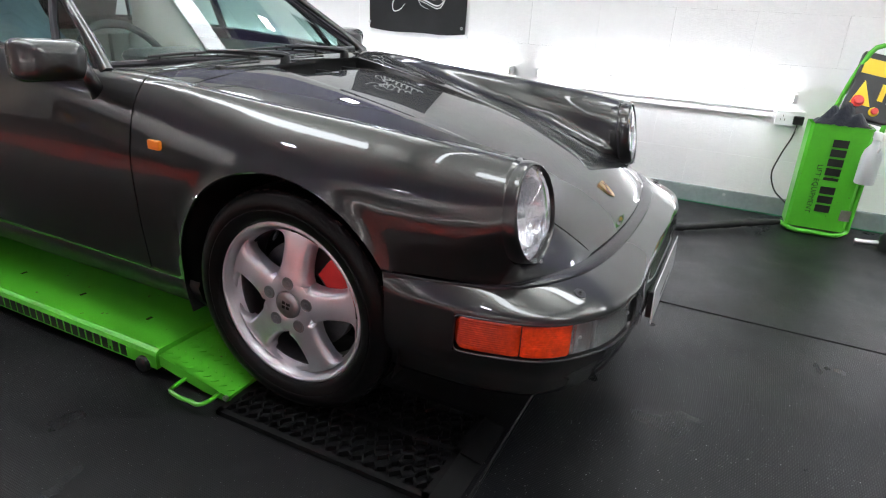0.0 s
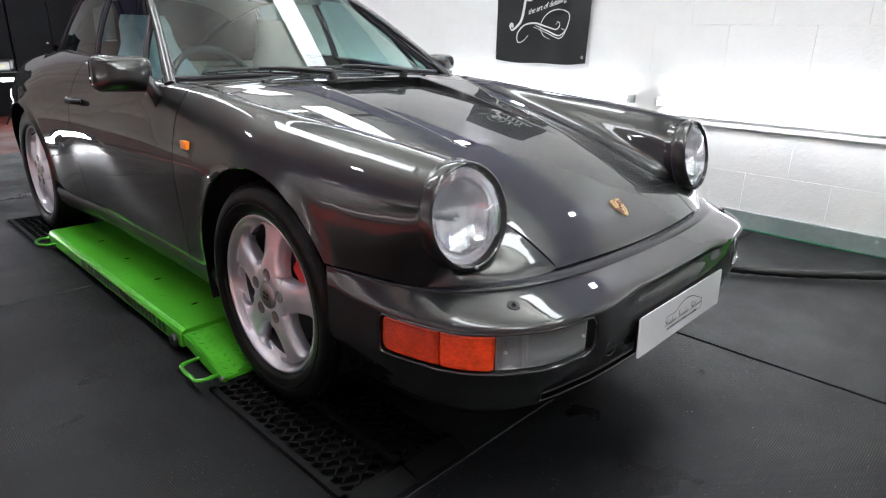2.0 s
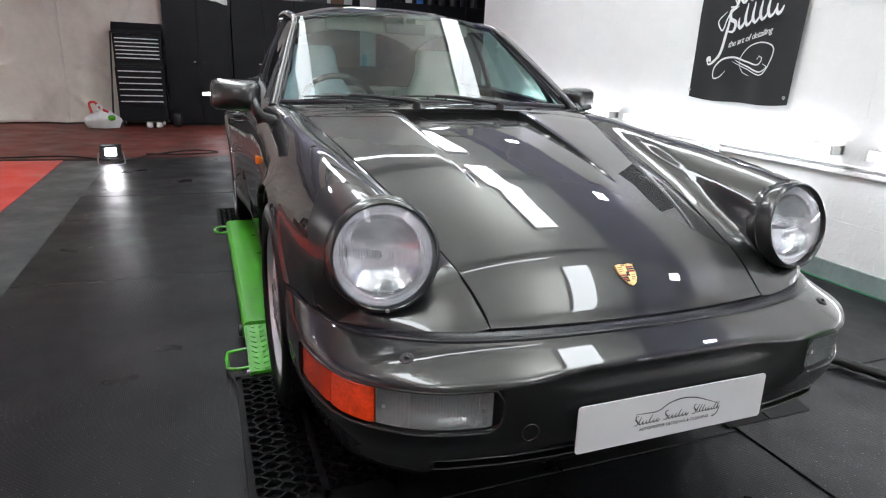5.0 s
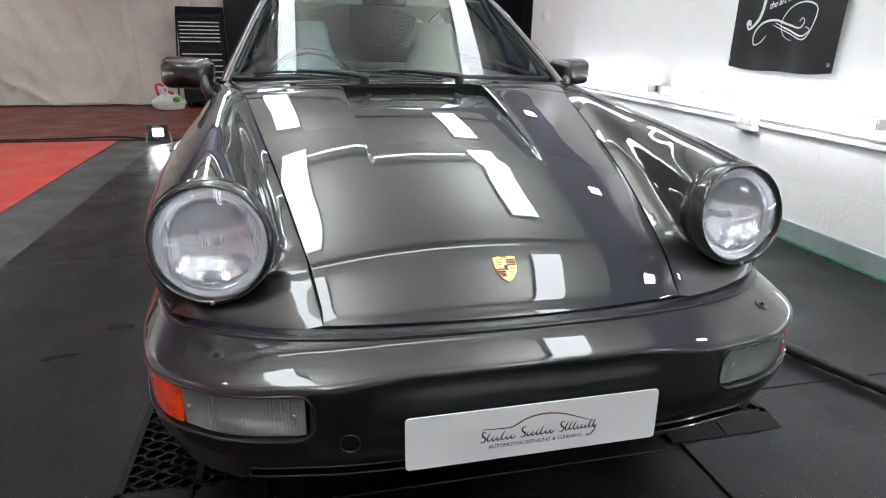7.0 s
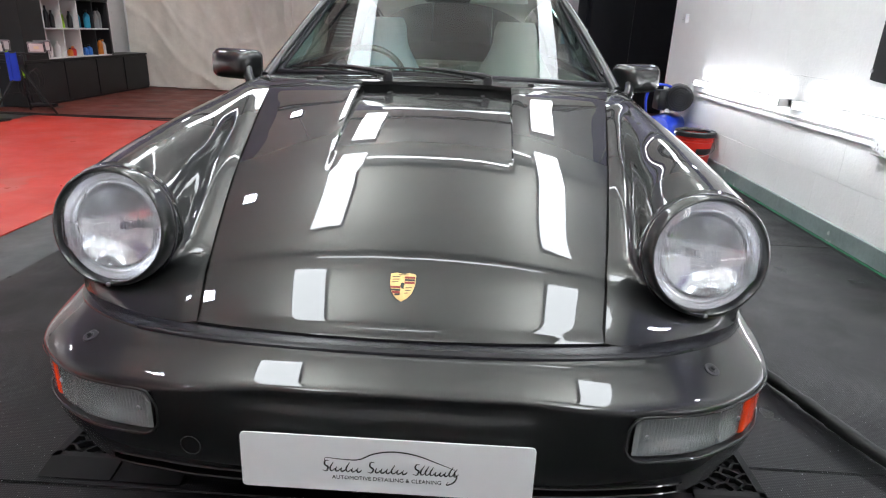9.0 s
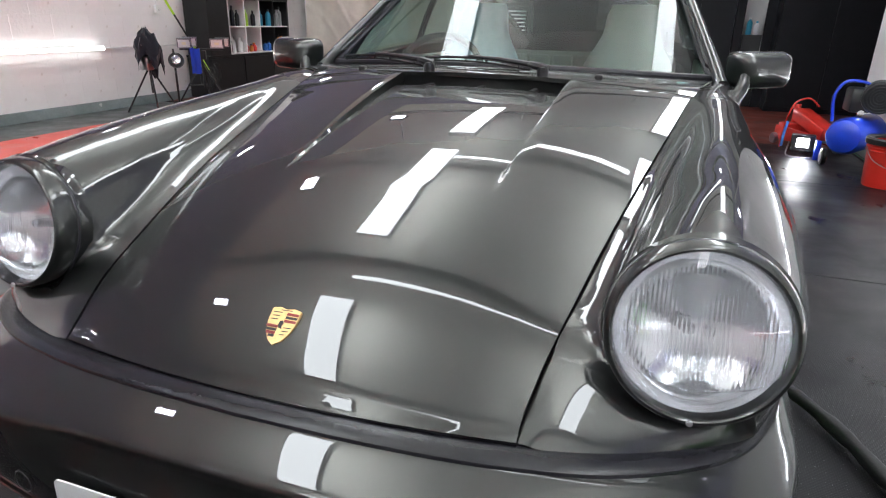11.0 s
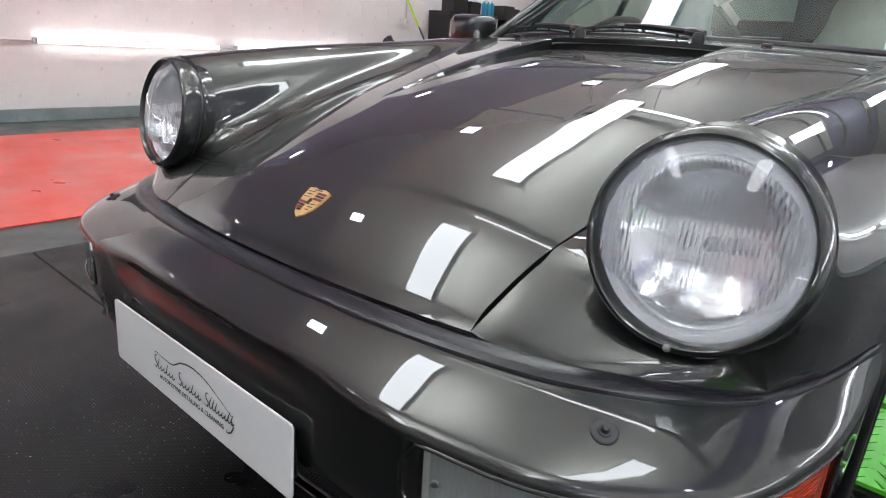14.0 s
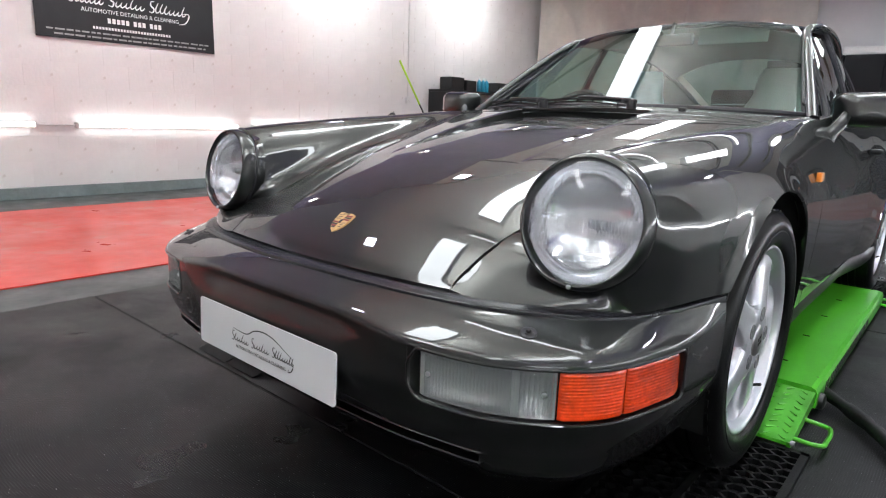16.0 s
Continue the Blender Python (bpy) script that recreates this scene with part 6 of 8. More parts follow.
def platform(side):
    t = thing("lift_platform", "lime green low scissor-lift platform lying on the mats", "car lift", "lift platforms")
    b = bmesh.new()
    y0, y1 = 0.445, 1.96
    prof = [(0.842, 0.030), (0.842, 0.074), (0.836, 0.086), (0.824, 0.092), (0.43, 0.092), (0.42, 0.086), (0.415, 0.03)]
    rows_ = [[(side * x, y, z) for x, z in prof] for y in (y0, y0 + 0.01, y1 - 0.01, y1)]
    vv = add_grid(b, rows_)
    b.faces.new(vv[0])
    b.faces.new(vv[-1][::-1])
    bmesh.ops.recalc_face_normals(b, faces=b.faces)
    part("deck", b, GREEN, t, smooth=False)
    part("base_frame", box((min(side * 0.45, side * 0.80), 0.50, 0.002), (max(side * 0.45, side * 0.80), 1.90, 0.028), 0.004), UNDER, t, smooth=False)
    part("roller", lathe([(0.0, 0.016), (0.016, 0.016), (0.024, 0.012), (0.026, 0.0), (0.026, -0.02)], 24, Matrix.Translation((side * 0.842, 0.50, 0.036)) @ pose(0, 0, 0, 0, side * 90, 0)), PLASTIC_BLACK, t, "black roller")
    tread_plate(t, side)
    # rear ramp flap with its handle
    b = bmesh.new()
    top = [(0.835, 1.965, 0.086), (0.835, 2.02, 0.05), (0.585, 2.02, 0.05), (0.585, 1.965, 0.086)]
    vt = [b.verts.new((side * x, y, z)) for x, y, z in top]
    vl = [b.verts.new((side * x, y, z - 0.012)) for x, y, z in top]
    b.faces.new(vt)
    b.faces.new(vl[::-1])
    for i in range(4):
        b.faces.new((vt[i], vl[i], vl[(i + 1) % 4], vt[(i + 1) % 4]))
    bmesh.ops.recalc_face_normals(b, faces=b.faces)
    part("rear_flap", b, GREEN, t, smooth=False)
    h = [(0.836, 1.86, 0.05), (0.885, 1.86, 0.05), (0.90, 1.88, 0.05), (0.90, 1.96, 0.05), (0.885, 1.98, 0.05), (0.836, 1.98, 0.05)]
    part("handle", tube([(side * x, y, z) for x, y, z in through_points(h, 22)], 0.0065, 8), GREEN, t)
    for k in range(4):
        part("slot", box((min(side * 0.70, side * 0.722), 0.62 + 0.33 * k, 0.0905), (max(side * 0.70, side * 0.722), 0.632 + 0.33 * k, 0.0925)), UNDER, t, smooth=False)
    # web address on the side: plain bars of its size
    y = 0.575
    for k in range(27):
        w = 0.030 if k not in (2, 21, 24) else 0.008
        part("printed_bar", box((side * 0.8425 - 0.0006, y, 0.036), (side * 0.8425 + 0.0006, y + w * 0.86, 0.073 if w > 0.01 else 0.048)), INK, t, smooth=False)
        y += w + 0.006
    return t


platform(-1)
platform(1)


# ---- black plastic grid ramps under the wheels ----
def grid_ramp(side, y0, y1, flip=False):
    t = thing("grid_ramp", "black plastic honeycomb ramp under a car tyre", "ramp", "grid ramps")
    xa, xb = 0.875, 0.535
    b = bmesh.new()
    w = 0.009
    for (p, q) in (((xa, y0), (xa, y1)), ((xb, y0), (xb, y1)), ((xa, y0), (xb, y0)), ((xa, y1), (xb, y1)), ((0.70, y0), (0.70, y1))):
        d = Vector((q[0] - p[0], q[1] - p[1], 0))
        lo_ = (min(p[0], q[0]) - w, min(p[1], q[1]) - w, 0.0016)
        hi_ = (max(p[0], q[0]) + w, max(p[1], q[1]) + w, 0.0165)
        add_box(b, (side * lo_[0] if side > 0 else -hi_[0], lo_[1], lo_[2]), (side * hi_[0] if side > 0 else -lo_[0], hi_[1], hi_[2]))
    part("rim", b, GRID_BLACK, t, smooth=False)
    # uneven honeycomb: ribs between jittered nodes, six-sided cells
    r = random.Random(int(100 * y0) + side)
    b = bmesh.new()
    nx, ny = 10, max(3, int((y1 - y0) / 0.038))
    node = {}
    for i in range(nx + 1):
        for j in range(2 * ny + 1):
            jx = 0 if i in (0, nx) else r.uniform(-0.005, 0.005) + (0.009 if (i + j) % 2 else -0.009)
            jy = 0 if j in (0, 2 * ny) else r.uniform(-0.004, 0.004)
            node[i, j] = Vector((side * (xb + (xa - xb) * i / nx + jx), y0 + (y1 - y0) * j / (2 * ny) + jy, 0))
    for i in range(nx + 1):
        for j in range(2 * ny + 1):
            for di, dj in ((1, 0), (0, 1)):
                k = (i + di, j + dj)
                if k not in node or (dj and i in (0, nx)) or (di and (i + j) % 2 == 0):
                    continue
                p, q = node[i, j], node[k]
                d = (q - p).normalized()
                n = Vector((-d.y, d.x, 0)) * 0.0030
                p, q = p - d * 0.002, q + d * 0.002
                z0, z1 = 0.0016, 0.0155
                lo_ = [b.verts.new(v + Vector((0, 0, z0))) for v in (p - n, q - n, q + n, p + n)]
                hi_ = [b.verts.new(v + Vector((0, 0, z1))) for v in (p - n, q - n, q + n, p + n)]
                b.faces.new(hi_)
                for e in range(4):
                    b.faces.new((lo_[e], lo_[(e + 1) % 4], hi_[(e + 1) % 4], hi_[e]))
    bmesh.ops.recalc_face_normals(b, faces=b.faces)
    part("ribs", b, GRID_BLACK, t, smooth=False)
    # solid bevelled lip at the outer end
    yl = y0 - 0.07 if not flip else y1 + 0.07
    ya = y0 - 0.009 if not flip else y1 + 0.009
    b = bmesh.new()
    for k in range(2):
        x0_, x1_ = (0.535, 0.700) if k == 0 else (0.706, 0.884)
        pts = [(side * x0_, ya, 0.0165), (side * x1_, ya, 0.0165), (side * x1_, yl, 0.003), (side * x0_, yl, 0.003)]
        vt = [b.verts.new(p) for p in pts]
        vl = [b.verts.new((p[0], p[1], 0.0016)) for p in pts]
        b.faces.new(vt)
        for e in range(4):
            b.faces.new((vt[e], vl[e], vl[(e + 1) % 4], vt[(e + 1) % 4]))
    bmesh.ops.recalc_face_normals(b, faces=b.faces)
    part("lip", b, GRID_BLACK, t, smooth=False)


for side in (-1, 1):
    grid_ramp(side, -0.49, 0.158)
    grid_ramp(side, 2.03, 2.60, True)

# ---- along the right wall ----
# trunking under the wall tubes, with a box and double sockets
tr = thing("cable_trunking", "white plastic cable trunking fixed along the wall", "trunking")
part("trunk", box((XR - 0.020, -1.12, 0.566), (XR - 0.002, 4.15, 0.590), 0.003), PLASTIC_WHITE, tr, smooth=False)
part("conduit", tube([(XR - 0.012, -1.12, 0.612), (XR - 0.012, 4.2, 0.612)], 0.008, 8), PLASTIC_WHITE, tr)


def socket_box(name, x, y, z, inward, w=0.146, two=True):
    t = thing(name, "white plastic switched wall socket", "socket", "wall sockets", at=pose(x, y, z, 0, 0, 90 if inward < 0 else -90))
    # local: x along the wall, y out of the wall is -x world turned
    part("back_box", box((-w / 2, 0.0, -0.043), (w / 2, 0.032, 0.043), 0.004), PLASTIC_WHITE, t, smooth=False)
    part("face_plate", box((-w / 2 - 0.001, 0.0325, -0.044), (w / 2 + 0.001, 0.038, 0.044), 0.003), PLASTIC_WHITE, t, smooth=False)
    for dx in ((-0.036, 0.036) if two else (0.0,)):
        for px_, pz in ((0, 0.012), (-0.011, -0.010), (0.011, -0.010)):
            part("pin_slot", box((dx + px_ - 0.002, 0.0378, pz - 0.005), (dx + px_ + 0.002, 0.0386, pz + 0.005)), PLASTIC_BLACK, t, smooth=False)
    return t


socket_box("wall_socket", XR - 0.008, -1.21, 0.575, -1)
socket_box("wall_socket", XR - 0.008, 1.42, 0.578, -1, 0.16)
socket_box("wall_socket", XR - 0.008, 4.33, 0.62, -1, 0.10, False)
socket_box("wall_socket", XR - 0.008, 4.78, 1.25, -1, 0.086, False)


# cloth banner: sagging sheet with a lower hem and eyelets
def cloth_banner():
    t = thing("cloth_banner", "black cloth banner with white script pinned to the wall", "banner")
    y0, y1, z1, z0 = 1.655, 0.885, 1.96, 0.895
    rows_ = []
    for j in range(26):
        v = j / 25
        row_ = []
        for i in range(28):
            u = i / 27
            pull = 0.030 * math.sin(math.pi * v) * (0.5 - abs(u - 0.5)) * 0
            yy = y0 + (y1 - y0) * u + 0.022 * (u - 0.5) * -1 * math.sin(math.pi * v)
            zz = z1 + (z0 - z1) * v - (0.020 * math.sin(math.pi * u) + 0.006 * math.sin(9 * u)) * v
            x = XR - 0.020 - 0.016 * (0.5 + 0.5 * math.sin(7 * u + 2 * v)) * (0.3 + v) - 0.008 * math.sin(math.pi * u) - 0.007 * v * v * math.sin(17 * u + 1.3) - 0.010 * noise.noise(Vector((4 * u, 3 * v, 2)))
            row_.append((x, yy, zz))
        rows_.append(row_)
    b = bmesh.new()
    add_grid(b, rows_)
    thicken(b, 0.0015)
    part("cloth", b, CLOTH_BLACK, t)
    for u, v in ((0.02, 0.98), (0.98, 0.98), (0.02, 0.02), (0.98, 0.02)):
        p = rows_[int(v * 25)][int(u * 27)]
        part("eyelet", lathe([(0.004, 0.002), (0.008, 0.003), (0.011, 0.0)], 14, Matrix.Translation((p[0] - 0.001, p[1], p[2])) @ pose(0, 0, 0, 0, -90, 0)), STEEL, t)
    # white lettering strokes: brand script as plain swashes, the small line in words
    m = Matrix.Translation((XR - 0.066, 1.27, 0)) @ pose(0, 0, 0, 90, 0, -90)
    b = bmesh.new()
    S = lambda pts, w: stroke(b, pts, w, m, 0.001 * (len(pts) % 3), 30 if len(pts) < 15 else 110)
    # local x runs to -y of the place, local y is height
    tilt = m @ Matrix.Translation((0.02, 1.40, 0)) @ pose(0, 0, 0, 0, 0, 15)
    script_word(b, -0.10, 0.20, 0.075, 0.060, 0.021, tilt, 0.0010, 21, 0.25)
    script_word(b, -0.13, 0.25, -0.065, 0.056, 0.021, tilt, 0.0016, 24, 0.25)
    S([(-0.02, 1.52), (-0.08, 1.47), (-0.09, 1.55), (-0.02, 1.62), (0.02, 1.52), (-0.01, 1.46)], 0.012)
    S([(-0.26, 1.66), (-0.20, 1.55), (-0.12, 1.53), (-0.10, 1.58), (-0.17, 1.62), (-0.12, 1.68), (-0.02, 1.66)], 0.011)
    S([(-0.14, 1.42), (-0.20, 1.36), (-0.16, 1.31), (-0.12, 1.40), (-0.05, 1.45)], 0.011)
    # tall downstroke ending in a ball
    S([(-0.10, 1.44), (-0.12, 1.30), (-0.17, 1.14), (-0.235, 1.105), (-0.25, 1.14)], 0.022)
    S([(-0.255, 1.125), (-0.235, 1.14), (-0.22, 1.12)], 0.030)
    # flourish under the words
    S([(-0.08, 1.07), (-0.12, 1.03), (-0.17, 1.02), (-0.18, 1.07), (-0.13, 1.13), (-0.03, 1.15), (0.08, 1.125), (0.17, 1.115), (0.185, 1.145), (0.165, 1.16), (0.15, 1.14)], 0.012)
    S([(-0.02, 1.135), (0.08, 1.10), (0.20, 1.075), (0.225, 1.10), (0.195, 1.115)], 0.010)
    S([(-0.04, 1.125), (0.08, 1.085), (0.20, 1.055), (0.24, 1.12), (0.25, 1.21), (0.19, 1.235), (0.06, 1.20), (0.02, 1.13), (0.06, 1.06), (0.11, 1.045)], 0.008)
    part("script", b, WHITE_PRINT, t, "white script swashes", smooth=False)
    lettering("words", "the art of detailing", 0.050, m @ Matrix.Translation((0.065, 1.262, 0.004)) @ pose(0, 0, 0, 0, 0, 15), WHITE_PRINT, t, 0.0006, 0.9, shear=0.4)


cloth_banner()


# ---- lift power unit ----
def power_unit():
    t = thing("lift_power_unit", "lime green wheeled lift power unit beside the wall", "power unit", at=pose(1.99, -1.445, 0, 0, 0, 3))
    # local: -x faces the car, y along the wall
    prof = [(-0.06, 0.148), (-0.075, 0.133), (-0.075, -0.133), (-0.06, -0.148), (0.10, -0.148), (0.10, 0.148)]
    b = bmesh.new()
    rows_ = [[(x, y, z) for x, y in prof] for z in (0.035, 0.05, 0.60)]
    vv = add_grid(b, rows_, closed=True)
    b.faces.new(vv[0][::-1])
    bmesh.ops.recalc_face_normals(b, faces=b.faces)
    body = part("body", b, GREEN, t, smooth=False)
    far = [(0.105, 0.13, 0.03), (0.11, 0.11, 0.40), (0.115, 0.035, 0.66), (0.140, -0.050, 0.935), (0.145, -0.075, 0.985), (0.147, -0.115, 1.003)]
    near = [(-0.03, -0.164, 0.03), (-0.01, -0.172, 0.30), (0.04, -0.20, 0.62), (0.130, -0.285, 0.93), (0.142, -0.285, 0.985), (0.147, -0.245, 1.003)]
    for h in (far, near):
        part("frame_tube", tube(through_points(h, 30), 0.013, 10), GREEN, t)
    part("frame_bow", tube([far[-1], near[-1]], 0.013, 10), GREEN, t)
    part("foot_bow", tube(through_points([(-0.03, -0.164, 0.03), (-0.075, -0.12, 0.018), (-0.085, 0, 0.016), (-0.075, 0.12, 0.018), (-0.03, 0.164, 0.03)], 24), 0.013, 10), GREEN, t)
    m = Matrix.Translation((0.085, -0.115, 0.79)) @ pose(0, 0, 0, 10, 0, 0) @ pose(0, 0, 0, 0, -68, 0)
    b = bmesh.new()
    add_box(b, (-0.17, -0.118, -0.05), (0.18, 0.108, 0.0), 0.008, 2, m)
    panel = part("control_panel", b, PLASTIC_BLACK, t, "black sloping control panel", smooth=False)
    b = bmesh.new()
    add_box(b, (0.065, -0.10, 0.0), (0.145, 0.09, 0.0025), 0.0, 1, m)
    part("yellow_label", b, YELLOW, panel, smooth=False)
    b = bmesh.new()
    add_plate(b, ((-0.10, 0.09), (-0.10, -0.01), (0.03, 0.055)), 0.0, 0.0022, m)
    bmesh.ops.recalc_face_normals(b, faces=b.faces)
    part("warning_triangle", b, YELLOW, panel, smooth=False)
    b = bmesh.new()
    add_box(b, (-0.06, -0.055, 0.0), (0.03, -0.03, 0.0025), 0.0, 1, m)
    part("yellow_strip", b, YELLOW, panel, smooth=False)
    part("main_switch", lathe([(0.030, 0.0), (0.030, 0.010), (0.020, 0.012), (0.018, 0.022), (0, 0.022)], 20, m @ Matrix.Translation((-0.085, 0.055, 0.002))), RED, panel, "red rotary switch")
    part("stop_collar", lathe([(0.024, 0.0), (0.024, 0.005), (0, 0.005)], 20, m @ Matrix.Translation((-0.12, -0.035, 0.0))), YELLOW, panel)
    part("stop_button", lathe([(0.010, 0.0), (0.010, 0.012), (0.018, 0.014), (0.016, 0.024), (0, 0.026)], 20, m @ Matrix.Translation((-0.12, -0.035, 0.004))), RED, panel, "red emergency stop button")
    for x in (-0.06, -0.01):
        part("push_button", lathe([(0.015, 0.0), (0.015, 0.008), (0, 0.009)], 16, m @ Matrix.Translation((x, -0.09, 0.0))), PLASTIC_WHITE, panel)
    # brand mark as plain bars, then the small words
    fm = Matrix.Translation((-0.0775, -0.01, 0.33)) @ pose(0, 0, 0, 90, 0, -90) @ pose(0, 0, 0, 0, 0, -90)
    print_bars("printed_bar", [(-0.20 + 0.051 * k, -0.036, -0.20 + 0.051 * k + (0.040 if k != 4 else 0.016), 0.036) for k in range(8)], INK, body, fm)
    lettering("small_words", "LIFT EQUIPMENT", 0.036, fm @ Matrix.Translation((0.075, -0.066, 0.0006)), INK, body, 0.0003)
    b = bmesh.new()
    add_box(b, (-0.0770, -0.15, 0.10), (-0.0760, -0.10, 0.16))
    part("type_plate", b, STEEL, body, smooth=False)
    # rags heaped in the open top
    b = bmesh.new()
    r = random.Random(3)
    rows_ = []
    for i in range(12):
        rows_.append([(-0.055 + 0.15 * i / 11, -0.13 + 0.26 * j / 15, 0.60 + 0.085 * math.sin(math.pi * i / 11) * math.sin(math.pi * j / 15) * (1 + 0.4 * math.sin(j * 1.3 + i)) + r.uniform(-0.004, 0.004)) for j in range(16)])
    add_grid(b, rows_)
    part("dark_cloth", b, NAVY, t, "dark cloths stuffed in the top")
    return t


power_unit()


def spray_bottle(x, y, z, body, head, s=1.0, turn=0):
    t = thing("spray_bottle", "milky plastic trigger spray bottle", "bottle", "spray bottles", at=pose(x, y, z, 0, 0, turn))
    part("bottle", lathe([(0.0, 0.0), (0.036 * s, 0.0), (0.040 * s, 0.006 * s), (0.040 * s, 0.12 * s), (0.034 * s, 0.15 * s), (0.016 * s, 0.18 * s), (0.014 * s, 0.20 * s), (0, 0.20 * s)], 20), body, t)
    b = bmesh.new()
    add_box(b, (-0.055 * s, -0.012 * s, 0.20 * s), (0.02 * s, 0.012 * s, 0.235 * s), 0.006 * s)
    add_tube(b, [(-0.03 * s, 0, 0.205 * s), (-0.045 * s, 0, 0.17 * s), (-0.035 * s, 0, 0.15 * s)], 0.005 * s, 6)
    bmesh.ops.recalc_face_normals(b, faces=b.faces)
    part("trigger", b, head, t)
    return t


# bottle hung on the unit's right frame tube, by its trigger
spray_bottle(1.865, -1.60, 0.33, PLASTIC_CLEAR, PLASTIC_WHITE, 1.15, 20)
b = tube(through_points([(XR - 0.045, -1.255, 0.57), (XR - 0.06, -1.25, 0.50), (XR - 0.05, -1.21, 0.36), (XR - 0.05, -1.19, 0.24), (XR - 0.06, -1.22, 0.16), (2.10, -1.30, 0.10)], 30), 0.0045, 6)
tagged(part("power_cable", b, RUBBER_HOSE), "black mains cable hanging from the wall socket", "cable")
b = box((XR - 0.075, -1.282, 0.545), (XR - 0.047, -1.228, 0.595), 0.006)
tagged(part("mains_plug", b, PLASTIC_BLACK, smooth=False), "black mains plug in the wall socket", "plug")
# thick hose bundle from the lift to the unit
pts = [(0.83, 0.60, 0.035), (0.90, 0.53, 0.03), (0.99, 0.42, 0.028), (1.07, 0.27, 0.026), (1.16, 0.0, 0.026), (1.25, -0.30, 0.026), (1.36, -0.56, 0.027), (1.52, -0.80, 0.028), (1.68, -0.98, 0.030), (1.80, -1.12, 0.035), (1.90, -1.27, 0.045)]
c = through_points(pts, 90)
rr = random.Random(4)
tagged(part("hydraulic_hose", tube(c, [0.020 + rr.uniform(-0.003, 0.003) for _ in c], 10), RUBBER_HOSE), "thick black sleeved hydraulic hose lying on the mats", "hose")
# pump bits beside the unit
t = thing("floor_pump", "small black pump with a brass fitting on the floor", "pump", at=pose(1.86, -1.80, 0.0))
part("body", lathe([(0, 0.0), (0.05, 0.0), (0.055, 0.01), (0.055, 0.07), (0.04, 0.09), (0, 0.09)], 20), PLASTIC_BLACK, t)
part("fitting", tube([(-0.06, -0.03, 0.03), (-0.06, -0.12, 0.03)], 0.022, 12), ORANGE, t, "brass-coloured fitting")
part("pipe", tube([(0, 0.05, 0.03), (0, 0.16, 0.02)], 0.015, 10), STEEL, t)


# ---- compressor, bucket and jack by the alcove ----
def compressor():
    t = thing("air_compressor", "blue tank air compressor with a black motor", "compressor", at=pose(1.99, 4.28, 0, 0, 0, 0))
    tank = [(0.0, -0.30), (0.07, -0.295), (0.12, -0.27), (0.14, -0.22), (0.14, 0.22), (0.12, 0.27), (0.07, 0.295), (0.0, 0.30)]
    part("tank", lathe(tank, 28, Matrix.Translation((0.02, 0.0, 0.25)) @ pose(0, 0, 0, 0, 90, 58)), BLUE, t, "glossy blue air tank")
    part("motor", lathe([(0.0, -0.20), (0.09, -0.20), (0.115, -0.17), (0.12, -0.05), (0.125, 0.12), (0.118, 0.165), (0.10, 0.18), (0, 0.18)], 28, Matrix.Translation((0.12, 0.02, 0.54)) @ pose(0, 0, 0, 90, 0, -15)), PLASTIC_BLACK, t, "black ribbed motor cowl")
    fm = Matrix.Translation((0.068, -0.176, 0.54)) @ pose(0, 0, 0, 90, 0, -15)
    for k in range(5):
        part("cowl_ring", lathe([(0.018 + 0.02 * k, 0.003), (0.022 + 0.02 * k, 0.007), (0.026 + 0.02 * k, 0.003)], 28, fm), TRIM, t)
    part("pump_head", box((-0.10, -0.10, 0.42), (0.06, 0.10, 0.60), 0.02), PLASTIC_BLACK, t)
    part("carry_handle", tube(through_points([(-0.18, -0.05, 0.34), (-0.19, -0.05, 0.58), (-0.16, -0.05, 0.63), (-0.02, -0.05, 0.645), (0.04, -0.05, 0.62)], 24), 0.012, 10), BLUE, t)
    part("gauge", lathe([(0.024, 0.0), (0.024, 0.012), (0, 0.012)], 16, Matrix.Translation((-0.02, -0.12, 0.42)) @ pose(0, 0, 0, 90, 0, 0)), CHROME, t)
    part("label", box((-0.12, -0.152, 0.27), (-0.05, -0.147, 0.31), 0, 1), YELLOW, t, smooth=False)
    for x in (-0.20, 0.22):
        part("tyre", lathe([(0.0, -0.02), (0.045, -0.02), (0.065, -0.015), (0.07, 0.0), (0.065, 0.015), (0.045, 0.02), (0, 0.02)], 24, Matrix.Translation((x, -0.12, 0.07)) @ pose(0, 0, 0, 0, 90, 0)), TYRE, t)
        part("wheel_disc", lathe([(0.0, 0.022), (0.04, 0.022), (0.042, -0.022), (0.0, -0.022)], 20, Matrix.Translation((x, -0.12, 0.07)) @ pose(0, 0, 0, 0, 90, 0)), STEEL, t)
    part("foot", box((-0.22, 0.08, 0.0), (-0.18, 0.12, 0.16), 0.005), BLUE, t)


compressor()
t = thing("red_bucket", "red plastic bucket with a black lid ring and wire handle", "bucket", at=pose(2.06, 3.58, 0))
part("pail", lathe([(0.0, 0.004), (0.128, 0.0), (0.132, 0.01), (0.15, 0.28), (0.156, 0.30), (0.152, 0.31), (0.146, 0.29), (0.128, 0.02), (0.0, 0.015)], 36), RED, t, "red pail")
for z in (0.245, 0.268):
    part("hoop", lathe([(0.148, z), (0.158, z + 0.004), (0.150, z + 0.010)], 36), RED, t)
part("lid_ring", lathe([(0.150, 0.290), (0.168, 0.292), (0.170, 0.325), (0.160, 0.335), (0.120, 0.330), (0.118, 0.318), (0.14, 0.31)], 36), PLASTIC_BLACK, t, "black screw-lid ring")
